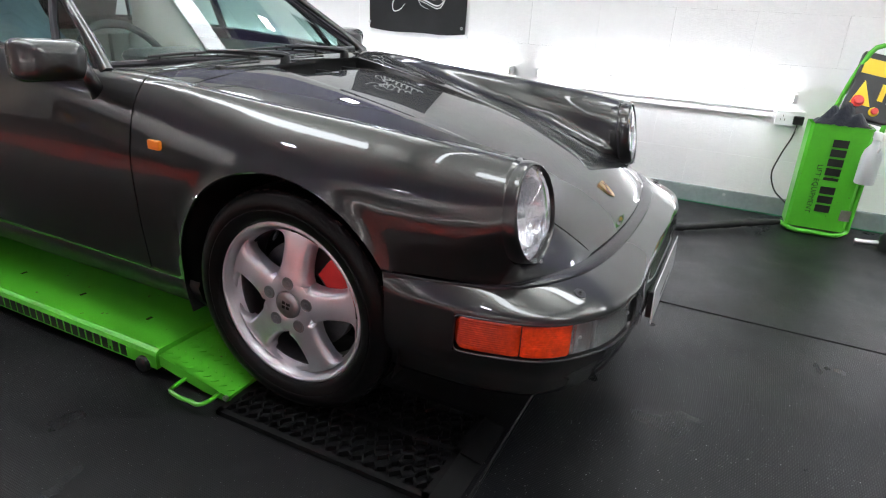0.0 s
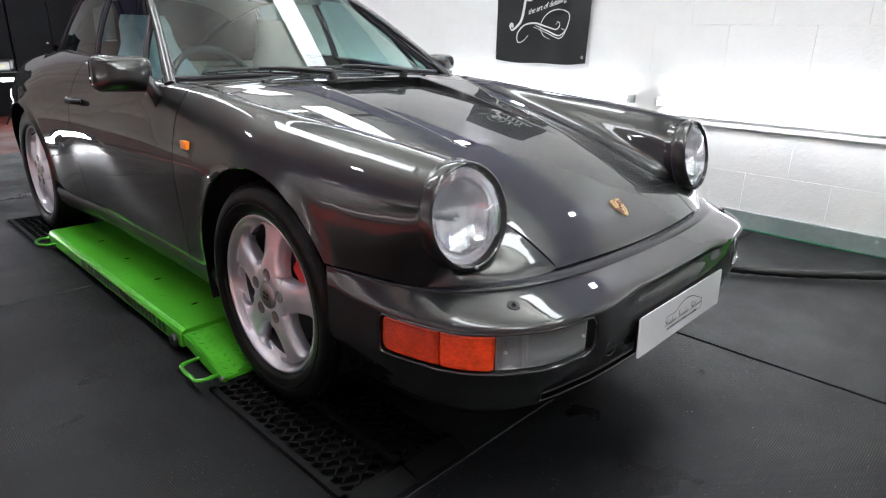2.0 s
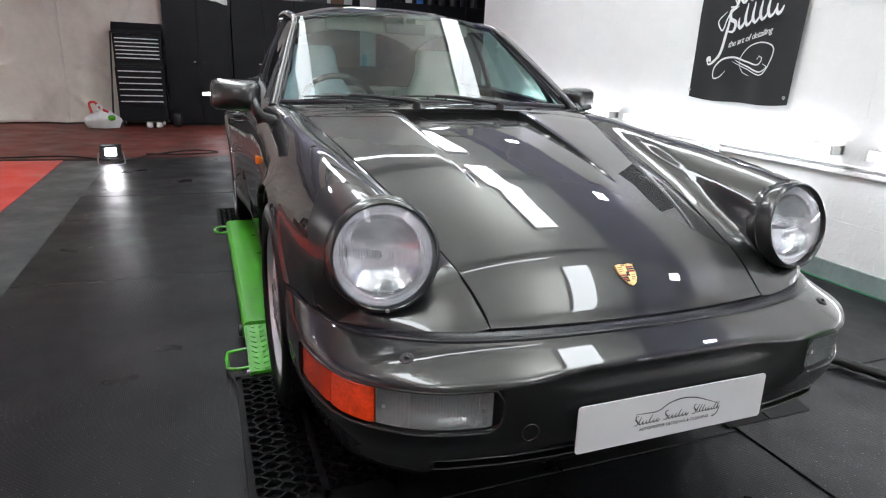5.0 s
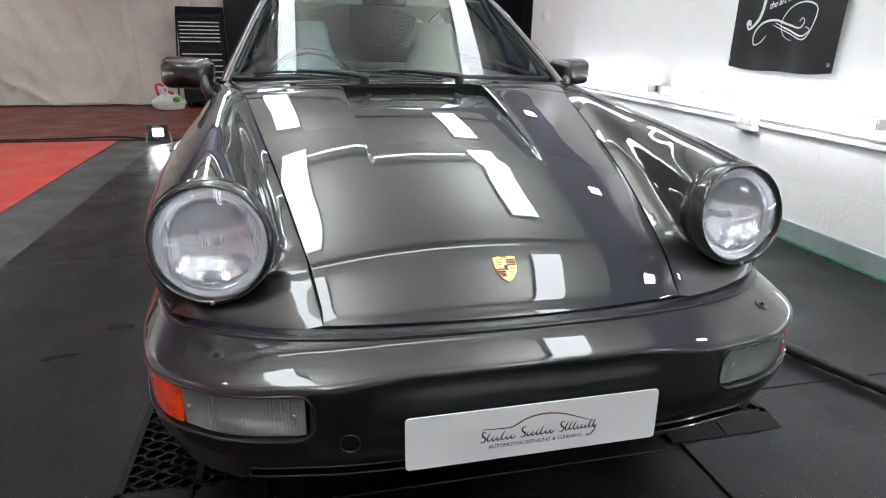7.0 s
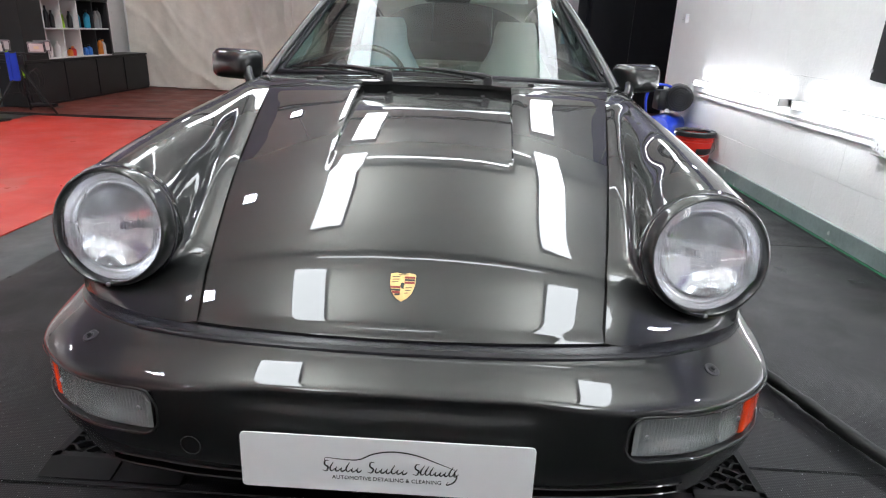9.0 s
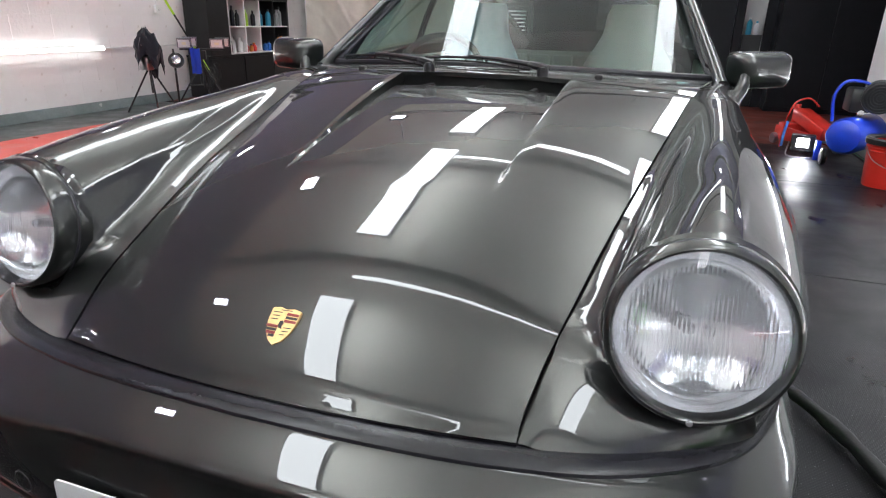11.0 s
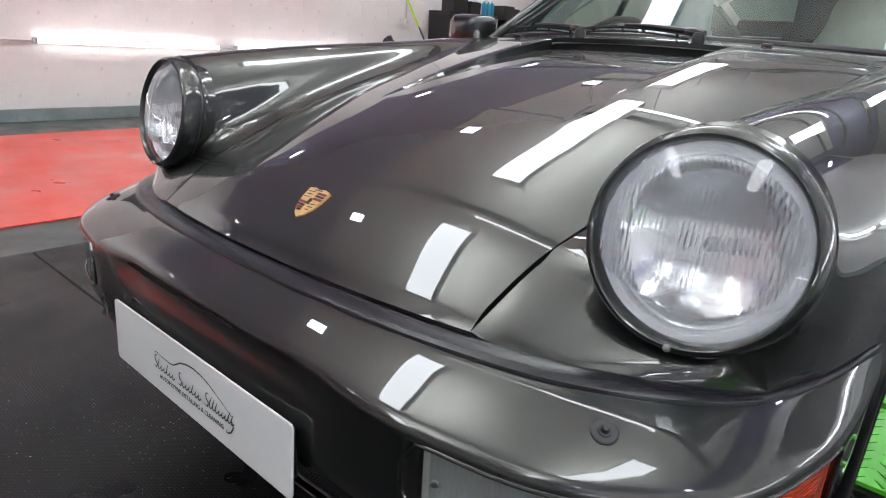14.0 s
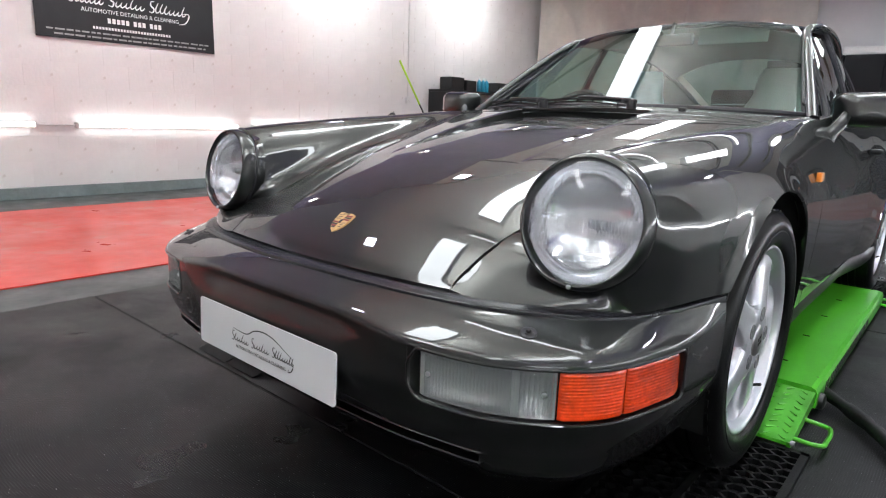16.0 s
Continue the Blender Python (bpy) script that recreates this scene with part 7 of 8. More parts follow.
part("handle", tube(through_points([(-0.16, 0.0, 0.27), (-0.13, -0.12, 0.19), (0, -0.17, 0.14), (0.13, -0.12, 0.19), (0.16, 0.0, 0.27)], 26), 0.003, 6), STEEL, t)
b = bmesh.new()
add_lathe(b, [(0.1475, 0.15), (0.1505, 0.155), (0.1525, 0.195), (0.150, 0.20)], 36)
bmesh.ops.delete(b, geom=[f for f in b.faces if not (f.calc_center_median().y < -0.09 and -0.02 < f.calc_center_median().x < 0.14)], context="FACES")
part("label_patch", b, PLASTIC_BLACK, t, "black oval label")

t = thing("trolley_jack", "red trolley jack with blue and red air lines", "jack", at=pose(1.80, 4.92, 0, 0, 0, 20))
b = bmesh.new()
for s in (-1, 1):
    add_box(b, (-0.12 * s - 0.008, -0.26, 0.05), (-0.12 * s + 0.008, 0.30, 0.17), 0.006, 2)
add_box(b, (-0.12, 0.12, 0.08), (0.12, 0.28, 0.20), 0.02, 2)
part("chassis", b, RED, t)
part("lift_arm", box((-0.075, -0.28, 0.16), (0.075, 0.22, 0.27), 0.02, 2, pose(0, 0, 0.03, 14, 0, 0)), RED, t)
part("saddle", lathe([(0.0, 0.0), (0.05, 0.0), (0.055, 0.02), (0.0, 0.02)], 18, Matrix.Translation((0, -0.25, 0.10))), STEEL, t)
part("pump_handle", tube([(0, 0.22, 0.16), (0.02, 0.26, 0.36)], 0.030, 12), RED, t, "red handle socket")
for s in (-1, 1):
    for y in (-0.24, 0.26):
        part("castor", lathe([(0.0, -0.018), (0.045, -0.018), (0.05, 0.0), (0.045, 0.018), (0, 0.018)], 18, Matrix.Translation((s * 0.145, y, 0.05)) @ pose(0, 0, 0, 0, 90, 0)), STEEL, t)
tagged(part("air_line", tube(through_points([(1.58, 4.80, 0.02), (1.60, 4.80, 0.28), (1.65, 4.80, 0.42), (1.74, 4.82, 0.45), (1.84, 4.86, 0.38)], 30), 0.007, 8), RED), "thin red air line looped over the jack", "air hose")
tagged(part("air_line", tube(through_points([(1.57, 4.66, 0.05), (1.575, 4.67, 0.17), (1.59, 4.69, 0.26)], 12), 0.012, 8), BLUE_PLASTIC), "blue air line coupling", "air hose")


def floor_flood(x, y, turn):
    t = thing("floor_flood_lamp", "small lit LED flood lamp standing on the floor", "flood lamp", "floor flood lamps", at=pose(x, y, 0, 0, 0, turn))
    part("housing", box((-0.09, 0.0, 0.045), (0.09, 0.05, 0.185), 0.01), PLASTIC_BLACK, t, smooth=False)
    part("led", box((-0.045, -0.004, 0.080), (0.045, -0.0005, 0.150), 0.0), SPOT, t, "dazzling white LED", smooth=False)
    part("bezel", tube([(-0.085, -0.003, 0.05), (-0.085, -0.003, 0.18), (0.085, -0.003, 0.18), (0.085, -0.003, 0.05), (-0.085, -0.003, 0.05)], 0.006, 6), PLASTIC_BLACK, t)
    part("stand", tube(through_points([(-0.10, 0.02, 0.115), (-0.11, 0.0, 0.01), (-0.09, -0.06, 0.006), (0.09, -0.06, 0.006), (0.11, 0.0, 0.01), (0.10, 0.02, 0.115)], 26), 0.007, 8), STEEL, t)


floor_flood(-1.75, 4.63, 12)
floor_flood(1.70, 4.50, -8)

# ---- dust sheet along the back wall ----
def dust_sheet():
    b = bmesh.new()
    nx, nz = 240, 80
    x0, x1 = XL + 0.12, -0.9
    rows_ = []
    for j in range(nz + 1):
        v = j / nz
        row_ = []
        for i in range(nx + 1):
            u = i / nx
            x = x0 + (x1 - x0) * u
            fold = 0.022 * math.sin(9 * u + 1.2 * math.sin(2.0 * v * 3)) + 0.014 * math.sin(31 * u + 3 * v) + 0.07 * noise.noise(Vector((u * 7, v * 3.2, 0))) + 0.035 * noise.noise(Vector((u * 22, v * 9, 3)))
            diag = 0.018 * math.sin(14 * (u + 0.35 * v)) * (1 - v)
            # slack creases that sag between the fixings, and pulled ones towards the seam
            for c_, wd, k_ in ((0.38, 0.24, 9.0), (0.80, 0.22, 11.0)):
                q = (u - c_) / wd
                if abs(q) < 1.25:
                    sag = v * k_ - 1.9 * q * q + 0.6 * noise.noise(Vector((u * 9, v * 4, 5)))
                    diag -= 0.060 * (1 - abs(math.sin(math.pi * sag * 0.5))) ** 3 * max(0.0, 1 - v / 0.55) * max(0.0, 1 - (abs(q) / 1.25) ** 2)
            pull = (u - 0.60) * 9 / (0.35 + v) + 0.5 * noise.noise(Vector((u * 6, v * 2, 9)))
            diag -= 0.032 * (1 - abs(math.sin(pull * 1.7))) ** 4 * min(1.0, v * 2.5)
            diag -= 0.012 * max(0.0, 1 - abs(u - 0.60) / 0.004)
            z = 0.004 + (CEILING - 0.06) * v
            y = 8.26 + fold + diag - 0.05 * (1 - v) ** 4
            row_.append((x, y, z + (0.02 * noise.noise(Vector((u * 18, 0, 7))) if j == 0 else 0) * 0.5 + (0.008 if j == 0 else 0)))
        rows_.append(row_)
    add_grid(b, rows_)
    thicken(b, 0.002)
    ob = part("dust_sheet", b, CURTAIN)
    tagged(ob, "grey-beige creased dust sheet hung from the ceiling", "dust sheet")
    # the hanging rail
    tagged(part("sheet_rail", tube([(XL + 0.02, 8.26, CEILING - 0.05), (3.65, 8.26, CEILING - 0.05)], 0.018, 8), STEEL), "steel rail holding the dust sheet", "rail")


dust_sheet()


# ---- tall black cabinets ----
def cabinet(x0, x1, y, h):
    t = thing("tall_cabinet", "tall black steel double-door cabinet on the painted floor", "cabinet", "tall cabinets", at=pose((x0 + x1) / 2, y, 0))
    w = (x1 - x0) / 2
    part("body", box((-w + 0.003, 0.022, 0.0), (w - 0.003, 0.24, h), 0.004), CABINET, t, smooth=False)
    for s in (-1, 1):
        a, c = (-w + 0.006, -0.003) if s < 0 else (0.003, w - 0.006)
        d = part("door", box((a, 0.0, 0.05), (c, 0.020, h - 0.012), 0.003), CABINET, t, smooth=False)
        hx = -0.05 if s < 0 else 0.05
        part("handle", box((hx - 0.03 if s < 0 else hx - 0.004, -0.014, h * 0.485), (hx + 0.004 if s < 0 else hx + 0.03, -0.002, h * 0.497), 0.003), CHROME if s < 0 else TRIM, d, "small bright latch" if s < 0 else "")
    return t


for x0, x1 in ((-1.37, -0.47), (-0.46, 0.42), (0.43, 1.32)):
    cabinet(x0, x1, 8.0, 1.80)
# things lying on the cabinets
for x, w, h, mat in ((-0.03, 0.93, 0.10, SHELF_WHITE), (0.75, 0.34, 0.09, PLASTIC_BLACK)):
    tagged(part("flat_box", box((x - w / 2, 8.02, 1.80), (x + w / 2, 8.22, 1.80 + h), 0.006), mat, smooth=False), "flat pale cardboard box lying on the cabinet" if mat is SHELF_WHITE else "flat black case lying on the cabinet", "box", "boxes on the cabinets")
def draped_sheet(x0, x1, z, drop, seed):
    """A thin pale sheet lying on a cabinet, its front edge hanging over unevenly."""
    b = bmesh.new()
    rows_ = []
    for j in range(13):
        v = j / 12
        row_ = []
        for i in range(25):
            u = i / 24
            x = x0 + (x1 - x0) * u
            w = noise.noise(Vector((5 * u + seed, 2 * v, seed)))
            if v < 0.5:
                p = (x, 8.22 - 0.24 * v / 0.5, z + 0.012 + 0.012 * w)
            else:
                k = (v - 0.5) / 0.5
                p = (x, 7.978 - 0.010 * w - 0.006, z + 0.010 - k * drop * (1 + 0.30 * math.sin(3.1 * u + seed) + 0.12 * w))
            row_.append(p)
        rows_.append(row_)
    add_grid(b, rows_)
    thicken(b, 0.003)
    tagged(part("draped_sheet", b, BAG), "thin crumpled white plastic sheet hanging over the cabinet's edge", "sheet", "sheets on the cabinets")


draped_sheet(-1.36, -0.96, 1.80, 0.045, 1.0)
draped_sheet(-0.95, -0.50, 1.80, 0.115, 4.0)
tagged(part("wooden_post", box((1.03, 8.23, 0.0), (1.22, 8.32, 3.1), 0.004), WOOD, smooth=False), "rough brown timber post behind the cabinets", "post")
# black boarding towards the alcove
tagged(part("black_boarding", box((1.68, 8.0, 0.0), (3.66, 8.05, 2.6), 0.004), CABINET, smooth=False), "tall matt black board screening the alcove", "board")
tagged(part("black_boarding", box((1.33, 8.10, 0.0), (1.44, 8.16, 2.3), 0.004), CABINET, smooth=False), "narrow black board beside the cabinets", "board")
# small ledge with two bottles in the gap
tagged(part("black_crate", box((1.445, 8.02, 0.0), (1.675, 8.22, 0.92), 0.006), SHELF_BLACK, smooth=False), "tall black crate in the gap between boards", "crate")


def bottle(x, y, z, h, r, mat, cap, group="bottles on the shelves", label="plastic car-care bottle with a screw cap"):
    t = thing("bottle", label, "bottle", group, at=pose(x, y, z))
    part("flask", lathe([(0.0, 0.0), (r * 0.94, 0.0), (r, 0.05 * h), (r, 0.62 * h), (r * 0.86, 0.72 * h), (r * 0.40, 0.82 * h), (r * 0.36, 0.88 * h), (0, 0.88 * h)], 14), mat, t)
    part("cap", lathe([(r * 0.42, 0.86 * h), (r * 0.44, 0.98 * h), (r * 0.38, 1.0 * h), (0, 1.0 * h)], 12), cap, t)
    return t


bottle(1.51, 8.08, 0.92, 0.22, 0.035, CYAN, PLASTIC_WHITE, "bottles in the gap")
bottle(1.60, 8.09, 0.92, 0.17, 0.036, PLASTIC_CLEAR, CYAN, "bottles in the gap")
# low dark unit with bottles on top, high up in the alcove
t = thing("dark_cupboard", "tall plain black cupboard in the alcove", "cupboard")
part("carcass", box((1.80, 7.64, 0.0), (3.6, 7.98, 1.86), 0.006), CABINET, t, smooth=False)
for x in (1.80, 2.40, 3.00):
    part("cupboard_door", box((x + 0.003, 7.62, 0.06), (x + 0.597, 7.638, 1.855), 0.003), CABINET, t, smooth=False)
for k, (x, mat) in enumerate(((1.95, PLASTIC_BLACK), (2.12, PLASTIC_WHITE), (2.30, BLUE_PLASTIC), (2.48, PLASTIC_BLACK), (2.66, PLASTIC_BLACK), (2.85, PLASTIC_BLACK), (3.02, NAVY), (3.2, PLASTIC_BLACK))):
    bottle(x, 7.78, 1.86, 0.26, 0.05, mat, PLASTIC_BLACK, "bottles on the cupboard")


# ---- tool chest ----
def tool_chest():
    t = thing("tool_chest", "black two-part tool chest with bright drawer handles", "tool chest", at=pose(-1.69, 7.75, 0))
    part("base_body", box((-0.30, 0.02, 0.08), (0.30, 0.44, 0.80), 0.008), CABINET, t, smooth=False)
    part("top_body", box((-0.295, 0.03, 0.80), (0.295, 0.40, 1.22), 0.008), CABINET, t, smooth=False)
    b = bmesh.new()
    pts = [(0.0, 1.222), (0.0, 1.27), (0.10, 1.365), (0.40, 1.365), (0.40, 1.222)]
    va = [b.verts.new((-0.30, y + 0.02, z)) for y, z in pts]
    vb = [b.verts.new((0.30, y + 0.02, z)) for y, z in pts]
    b.faces.new(va[::-1])
    b.faces.new(vb)
    for i in range(5):
        b.faces.new((va[i], va[(i + 1) % 5], vb[(i + 1) % 5], vb[i]))
    bmesh.ops.recalc_face_normals(b, faces=b.faces)
    part("lid", b, CABINET, t, "sloping black lid", smooth=False)
    for z in (1.155, 1.105, 1.055, 1.005, 0.955, 0.905, 0.735, 0.655, 0.575, 0.495, 0.415, 0.335):
        hgt = 0.042 if z > 0.85 else 0.070
        d = part("drawer", box((-0.275, 0.006, z - hgt + 0.016), (0.275, 0.03, z + 0.014), 0.003), CABINET, t, smooth=False)
        part("drawer_handle", box((-0.265, -0.008, z - 0.002), (0.265, 0.004, z + 0.012), 0.003), HANDLE, d, "bright metal handle strip", smooth=False)
    for x in (-0.25, 0.25):
        for y in (0.08, 0.38):
            part("castor", lathe([(0.0, -0.015), (0.036, -0.015), (0.04, 0.0), (0.036, 0.015), (0, 0.015)], 16, Matrix.Translation((x, y, 0.04)) @ pose(0, 0, 0, 0, 90, 0)), PLASTIC_WHITE if y < 0.2 and x > 0 else PLASTIC_BLACK, t)
            part("castor_fork", box((x - 0.02, y - 0.015, 0.05), (x + 0.02, y + 0.015, 0.08), 0.003), STEEL, t)


tool_chest()
# broom handle leaning beside it
tagged(part("broom_handle", tube([(-2.07, 7.72, 0.0), (-2.04, 8.15, 1.25)], 0.012, 8), PLASTIC_BLACK), "dark pole leaning on the dust sheet", "pole")
tagged(part("shoe", box((-1.66, 7.60, 0.0), (-1.58, 7.72, 0.07), 0.025, 3), PLASTIC_WHITE), "white trainer standing by the tool chest", "shoe", "trainers")
tagged(part("shoe", box((-1.54, 7.60, 0.0), (-1.46, 7.72, 0.07), 0.025, 3), PLASTIC_WHITE), "white trainer standing by the tool chest", "shoe", "trainers")
tagged(part("boot", box((-1.32, 7.70, 0.0), (-1.20, 7.90, 0.20), 0.05, 3), PLASTIC_BLACK), "black boot by the cabinets", "boot")


def carrier_bag():
    t = thing("carrier_bag", "crumpled white carrier bag of rubbish, red and green print", "bag", at=pose(-2.18, 7.62, 0))
    b = bmesh.new()
    r = random.Random(8)
    rows_ = []
    for j in range(12):
        v = j / 11
        z = 0.005 + 0.20 * v
        w = 0.21 * (0.86 + 0.20 * math.sin(math.pi * (v * 0.8 + 0.1))) * (1 - 0.55 * max(0, v - 0.6) / 0.4)
        rows_.append([(w * math.cos(a) * (1 + 0.10 * noise.noise(Vector((3 * math.cos(a), 3 * math.sin(a), 5 * v)))), 0.7 * w * math.sin(a) * (1 + 0.12 * noise.noise(Vector((4 * math.cos(a), 4 * math.sin(a), 6 * v + 9)))), z + 0.02 * math.sin(3 * a) * v) for a in np.linspace(0, 2 * math.pi, 28, endpoint=False)])
    vv = add_grid(b, rows_, closed=True)
    b.faces.new(vv[-1])
    bmesh.ops.recalc_face_normals(b, faces=b.faces)
    part("sack", b, BAG, t, "thin white plastic")
    for pts, mat, name in (([(-0.12, -0.02, 0.19), (-0.13, 0, 0.33), (-0.09, 0, 0.34), (-0.02, -0.02, 0.26), (0.08, -0.02, 0.21)], RED, "red_handle"), ([(-0.03, -0.03, 0.19), (-0.05, -0.03, 0.29), (-0.02, -0.03, 0.30), (0.0, -0.03, 0.2)], BAG, "white_handle")):
        part(name, tube(through_points(pts, 20), 0.016, 8), mat, t)
    part("green_print", box((0.08, -0.17, 0.11), (0.17, -0.10, 0.18), 0.03, 3), GREEN, t)


carrier_bag()


def tripod_lamp(x, y, turn, lit_bar, h=0.58):
    t = thing("tripod_work_light", "twin-head work light on a black tripod" + (" with a lit LED bar" if lit_bar else ""), "work light", "tripod work lights", at=pose(x, y, 0, 0, 0, turn))
    for k in range(3):
        a = radians(90 + 120 * k)
        part("leg", tube([(0, 0, h * 0.80), (0.34 * math.cos(a), 0.34 * math.sin(a), 0.008)], 0.010, 8), PLASTIC_BLACK, t)
        part("stay", tube([(0, 0, h * 0.36), (0.19 * math.cos(a), 0.19 * math.sin(a), h * 0.36)], 0.006, 6), PLASTIC_BLACK, t)
    part("mast", tube([(0, 0, h * 0.30), (0, 0, h)], 0.013, 10), PLASTIC_BLACK, t)
    part("cross_bar", tube([(-0.24, 0, h), (0.24, 0, h)], 0.012, 8), PLASTIC_BLACK, t)
    for s, dx, dy, tw in ((-1, 0.0, 0.0, 4), (1, 0.0, 0.0, -4), (-1, 0.055, 0.07, 16), (1, 0.055, 0.07, 16)):
        m = Matrix.Translation((s * 0.185 + dx, dy, h + 0.065 + dy * 0.2)) @ pose(0, 0, 0, 8, 0, tw)
        b = bmesh.new()
        add_box(b, (-0.082, 0.0, -0.056), (0.082, 0.045, 0.056), 0.010, 2, m)
        head = part("lamp_head", b, PLASTIC_BLACK, t, smooth=False)
        b = bmesh.new()
        add_box(b, (-0.066, -0.004, -0.042), (0.066, -0.001, 0.042), 0, 1, m)
        part("lamp_glass", b, LAMP_FACE, head, "pale reflector behind glass", smooth=False)
        b = bmesh.new()
        add_box(b, (-0.024, -0.006, -0.014), (0.024, -0.0042, 0.014), 0, 1, m)
        part("led_chip", b, LED_CHIP, head, smooth=False)
        b = bmesh.new()
        add_tube(b, [m @ Vector(p) for p in ((-0.076, 0, -0.050), (-0.076, 0, 0.050), (0.076, 0, 0.050), (0.076, 0, -0.050), (-0.076, 0, -0.050))], 0.006, 6)
        part("lamp_bezel", b, STEEL, head)
    # coiled mains lead and switch box under the bar
    part("switch_box", box((-0.05, -0.03, h - 0.115), (0.05, 0.03, h - 0.015), 0.008), PLASTIC_BLACK, t, smooth=False)
    part("mains_lead", tube([(0.06 * math.cos(0.7 * k) + 0.004 * k, 0.03 + 0.02 * math.sin(1.1 * k), h * 0.42 + 0.11 * math.sin(0.7 * k) + 0.003 * k) for k in range(40)], 0.006, 6), PLASTIC_BLACK, t)
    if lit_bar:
        part("led_bar", tube([(-1.22, -0.04, h - 0.085), (0.42, -0.04, h - 0.085)], 0.02, 12), TUBE_COOL, t, "glowing LED bar")
        part("bar_back", box((-1.24, -0.03, h - 0.107), (0.44, -0.012, h - 0.063), 0.003), PLASTIC_WHITE, t, smooth=False)
        part("bar_clip", box((-0.03, -0.02, h - 0.11), (0.03, 0.015, h + 0.01), 0.004), PLASTIC_BLACK, t, smooth=False)
    return t


tripod_lamp(0.32, 7.25, 0, True)
# thin cables snaking over the floor
for pts in (((-5.2, 4.98, 0.0), (-3.6, 5.02, 0.0), (-2.7, 5.08, 0.0), (-2.2, 5.12, 0.0), (-1.80, 4.85, 0.0)), ((-1.70, 4.72, 0.0), (-1.35, 5.25, 0.0), (-1.0, 5.45, 0.0), (-0.8, 5.30, 0.0), (-1.1, 5.18, 0.0), (-1.5, 5.22, 0.0))):
    tagged(part("floor_cable", tube([Vector(p) + Vector((0, 0, 0.004)) for p in through_points(pts, 60)], 0.008, 6), RUBBER_HOSE), "thin black cable trailing over the floor", "cable", "floor cables")

# ---- along the left wall ----
# conduit joining the wall tubes
tagged(part("tube_conduit", tube([(XL + 0.02, -3.6, 0.66), (XL + 0.02, 5.4, 0.66)], 0.008, 8), PLASTIC_WHITE), "thin white conduit between the wall tubes", "conduit")
socket_box("wall_socket", XL + 0.008, 5.02, 1.08, 1, 0.088, False)
tagged(part("thin_conduit", tube([(XL + 0.014, 5.02, 1.10), (XL + 0.014, 5.02, 3.1)], 0.008, 8), PLASTIC_WHITE), "thin white conduit up the wall to the switch", "conduit")


def vinyl_banner():
    t = thing("vinyl_banner", "wide black vinyl banner with white and grey print", "banner")
    y0, y1, z0, z1 = 0.325, 2.015, 1.435, 2.30
    rows_ = []
    for j in range(9):
        v = j / 8
        rows_.append([(XL + 0.016 + 0.004 * math.sin(9 * u + 4 * v), y0 + (y1 - y0) * u, z0 + (z1 - z0) * v + 0.006 * math.sin(math.pi * u) * (1 - v)) for u in np.linspace(0, 1, 25)])
    b = bmesh.new()
    add_grid(b, rows_)
    thicken(b, 0.0015)
    part("sheet", b, VINYL_BLACK, t)
    m = Matrix.Translation((XL + 0.024, (y0 + y1) / 2, 0)) @ pose(0, 0, 0, 90, 0, 90)
    # name as plain swashes, then the readable line, then bars for number, address and small print
    b = bmesh.new()
    for x0, x1, sd in ((-0.55, -0.26, 3), (-0.20, 0.12, 5), (0.18, 0.54, 8)):
        script_word(b, x0, x1, 1.775, 0.045, 0.013, m, 0.0005, sd)
    stroke(b, [(0.50, 1.80), (0.57, 1.80), (0.53, 1.71), (0.46, 1.69)], 0.014, m, 0.001, 16)
    stroke(b, [(-0.5, 1.92), (-0.25, 1.98), (0.0, 2.06), (0.25, 2.03), (0.42, 1.94)], 0.02, m, 0.0012, 30)
    part("script", b, WHITE_PRINT, t, "white script swashes", smooth=False)
    lettering("tag_line", "AUTOMOTIVE DETAILING & CLEANING", 0.052, m @ Matrix.Translation((0.0, 1.715, 0.0006)), WHITE_PRINT, t, 0.0003)
    xs = [-0.235 + 0.042 * k + 0.03 * (k > 4) + 0.03 * (k > 7) for k in range(11)]
    print_bars("number_bar", [(x, 1.615, x + 0.030, 1.66) for x in xs], WHITE_PRINT, t, m)
    print_bars("address_bar", [(-0.37 + 0.0275 * k, 1.552, -0.351 + 0.0275 * k, 1.576) for k in range(27)], WHITE_PRINT, t, m)
    r = random.Random(11)
    bars = []
    for z, xa, xb in ((1.507, -0.76, 0.78), (1.467, -0.70, 0.74)):
        x = xa
        while x < xb:
            w = r.uniform(0.03, 0.085)
            bars.append((x, z, min(x + w, xb), z + 0.015))
            x += w + r.uniform(0.008, 0.02)
    print_bars("print_bar", bars, GREY_PRINT, t, m)


vinyl_banner()


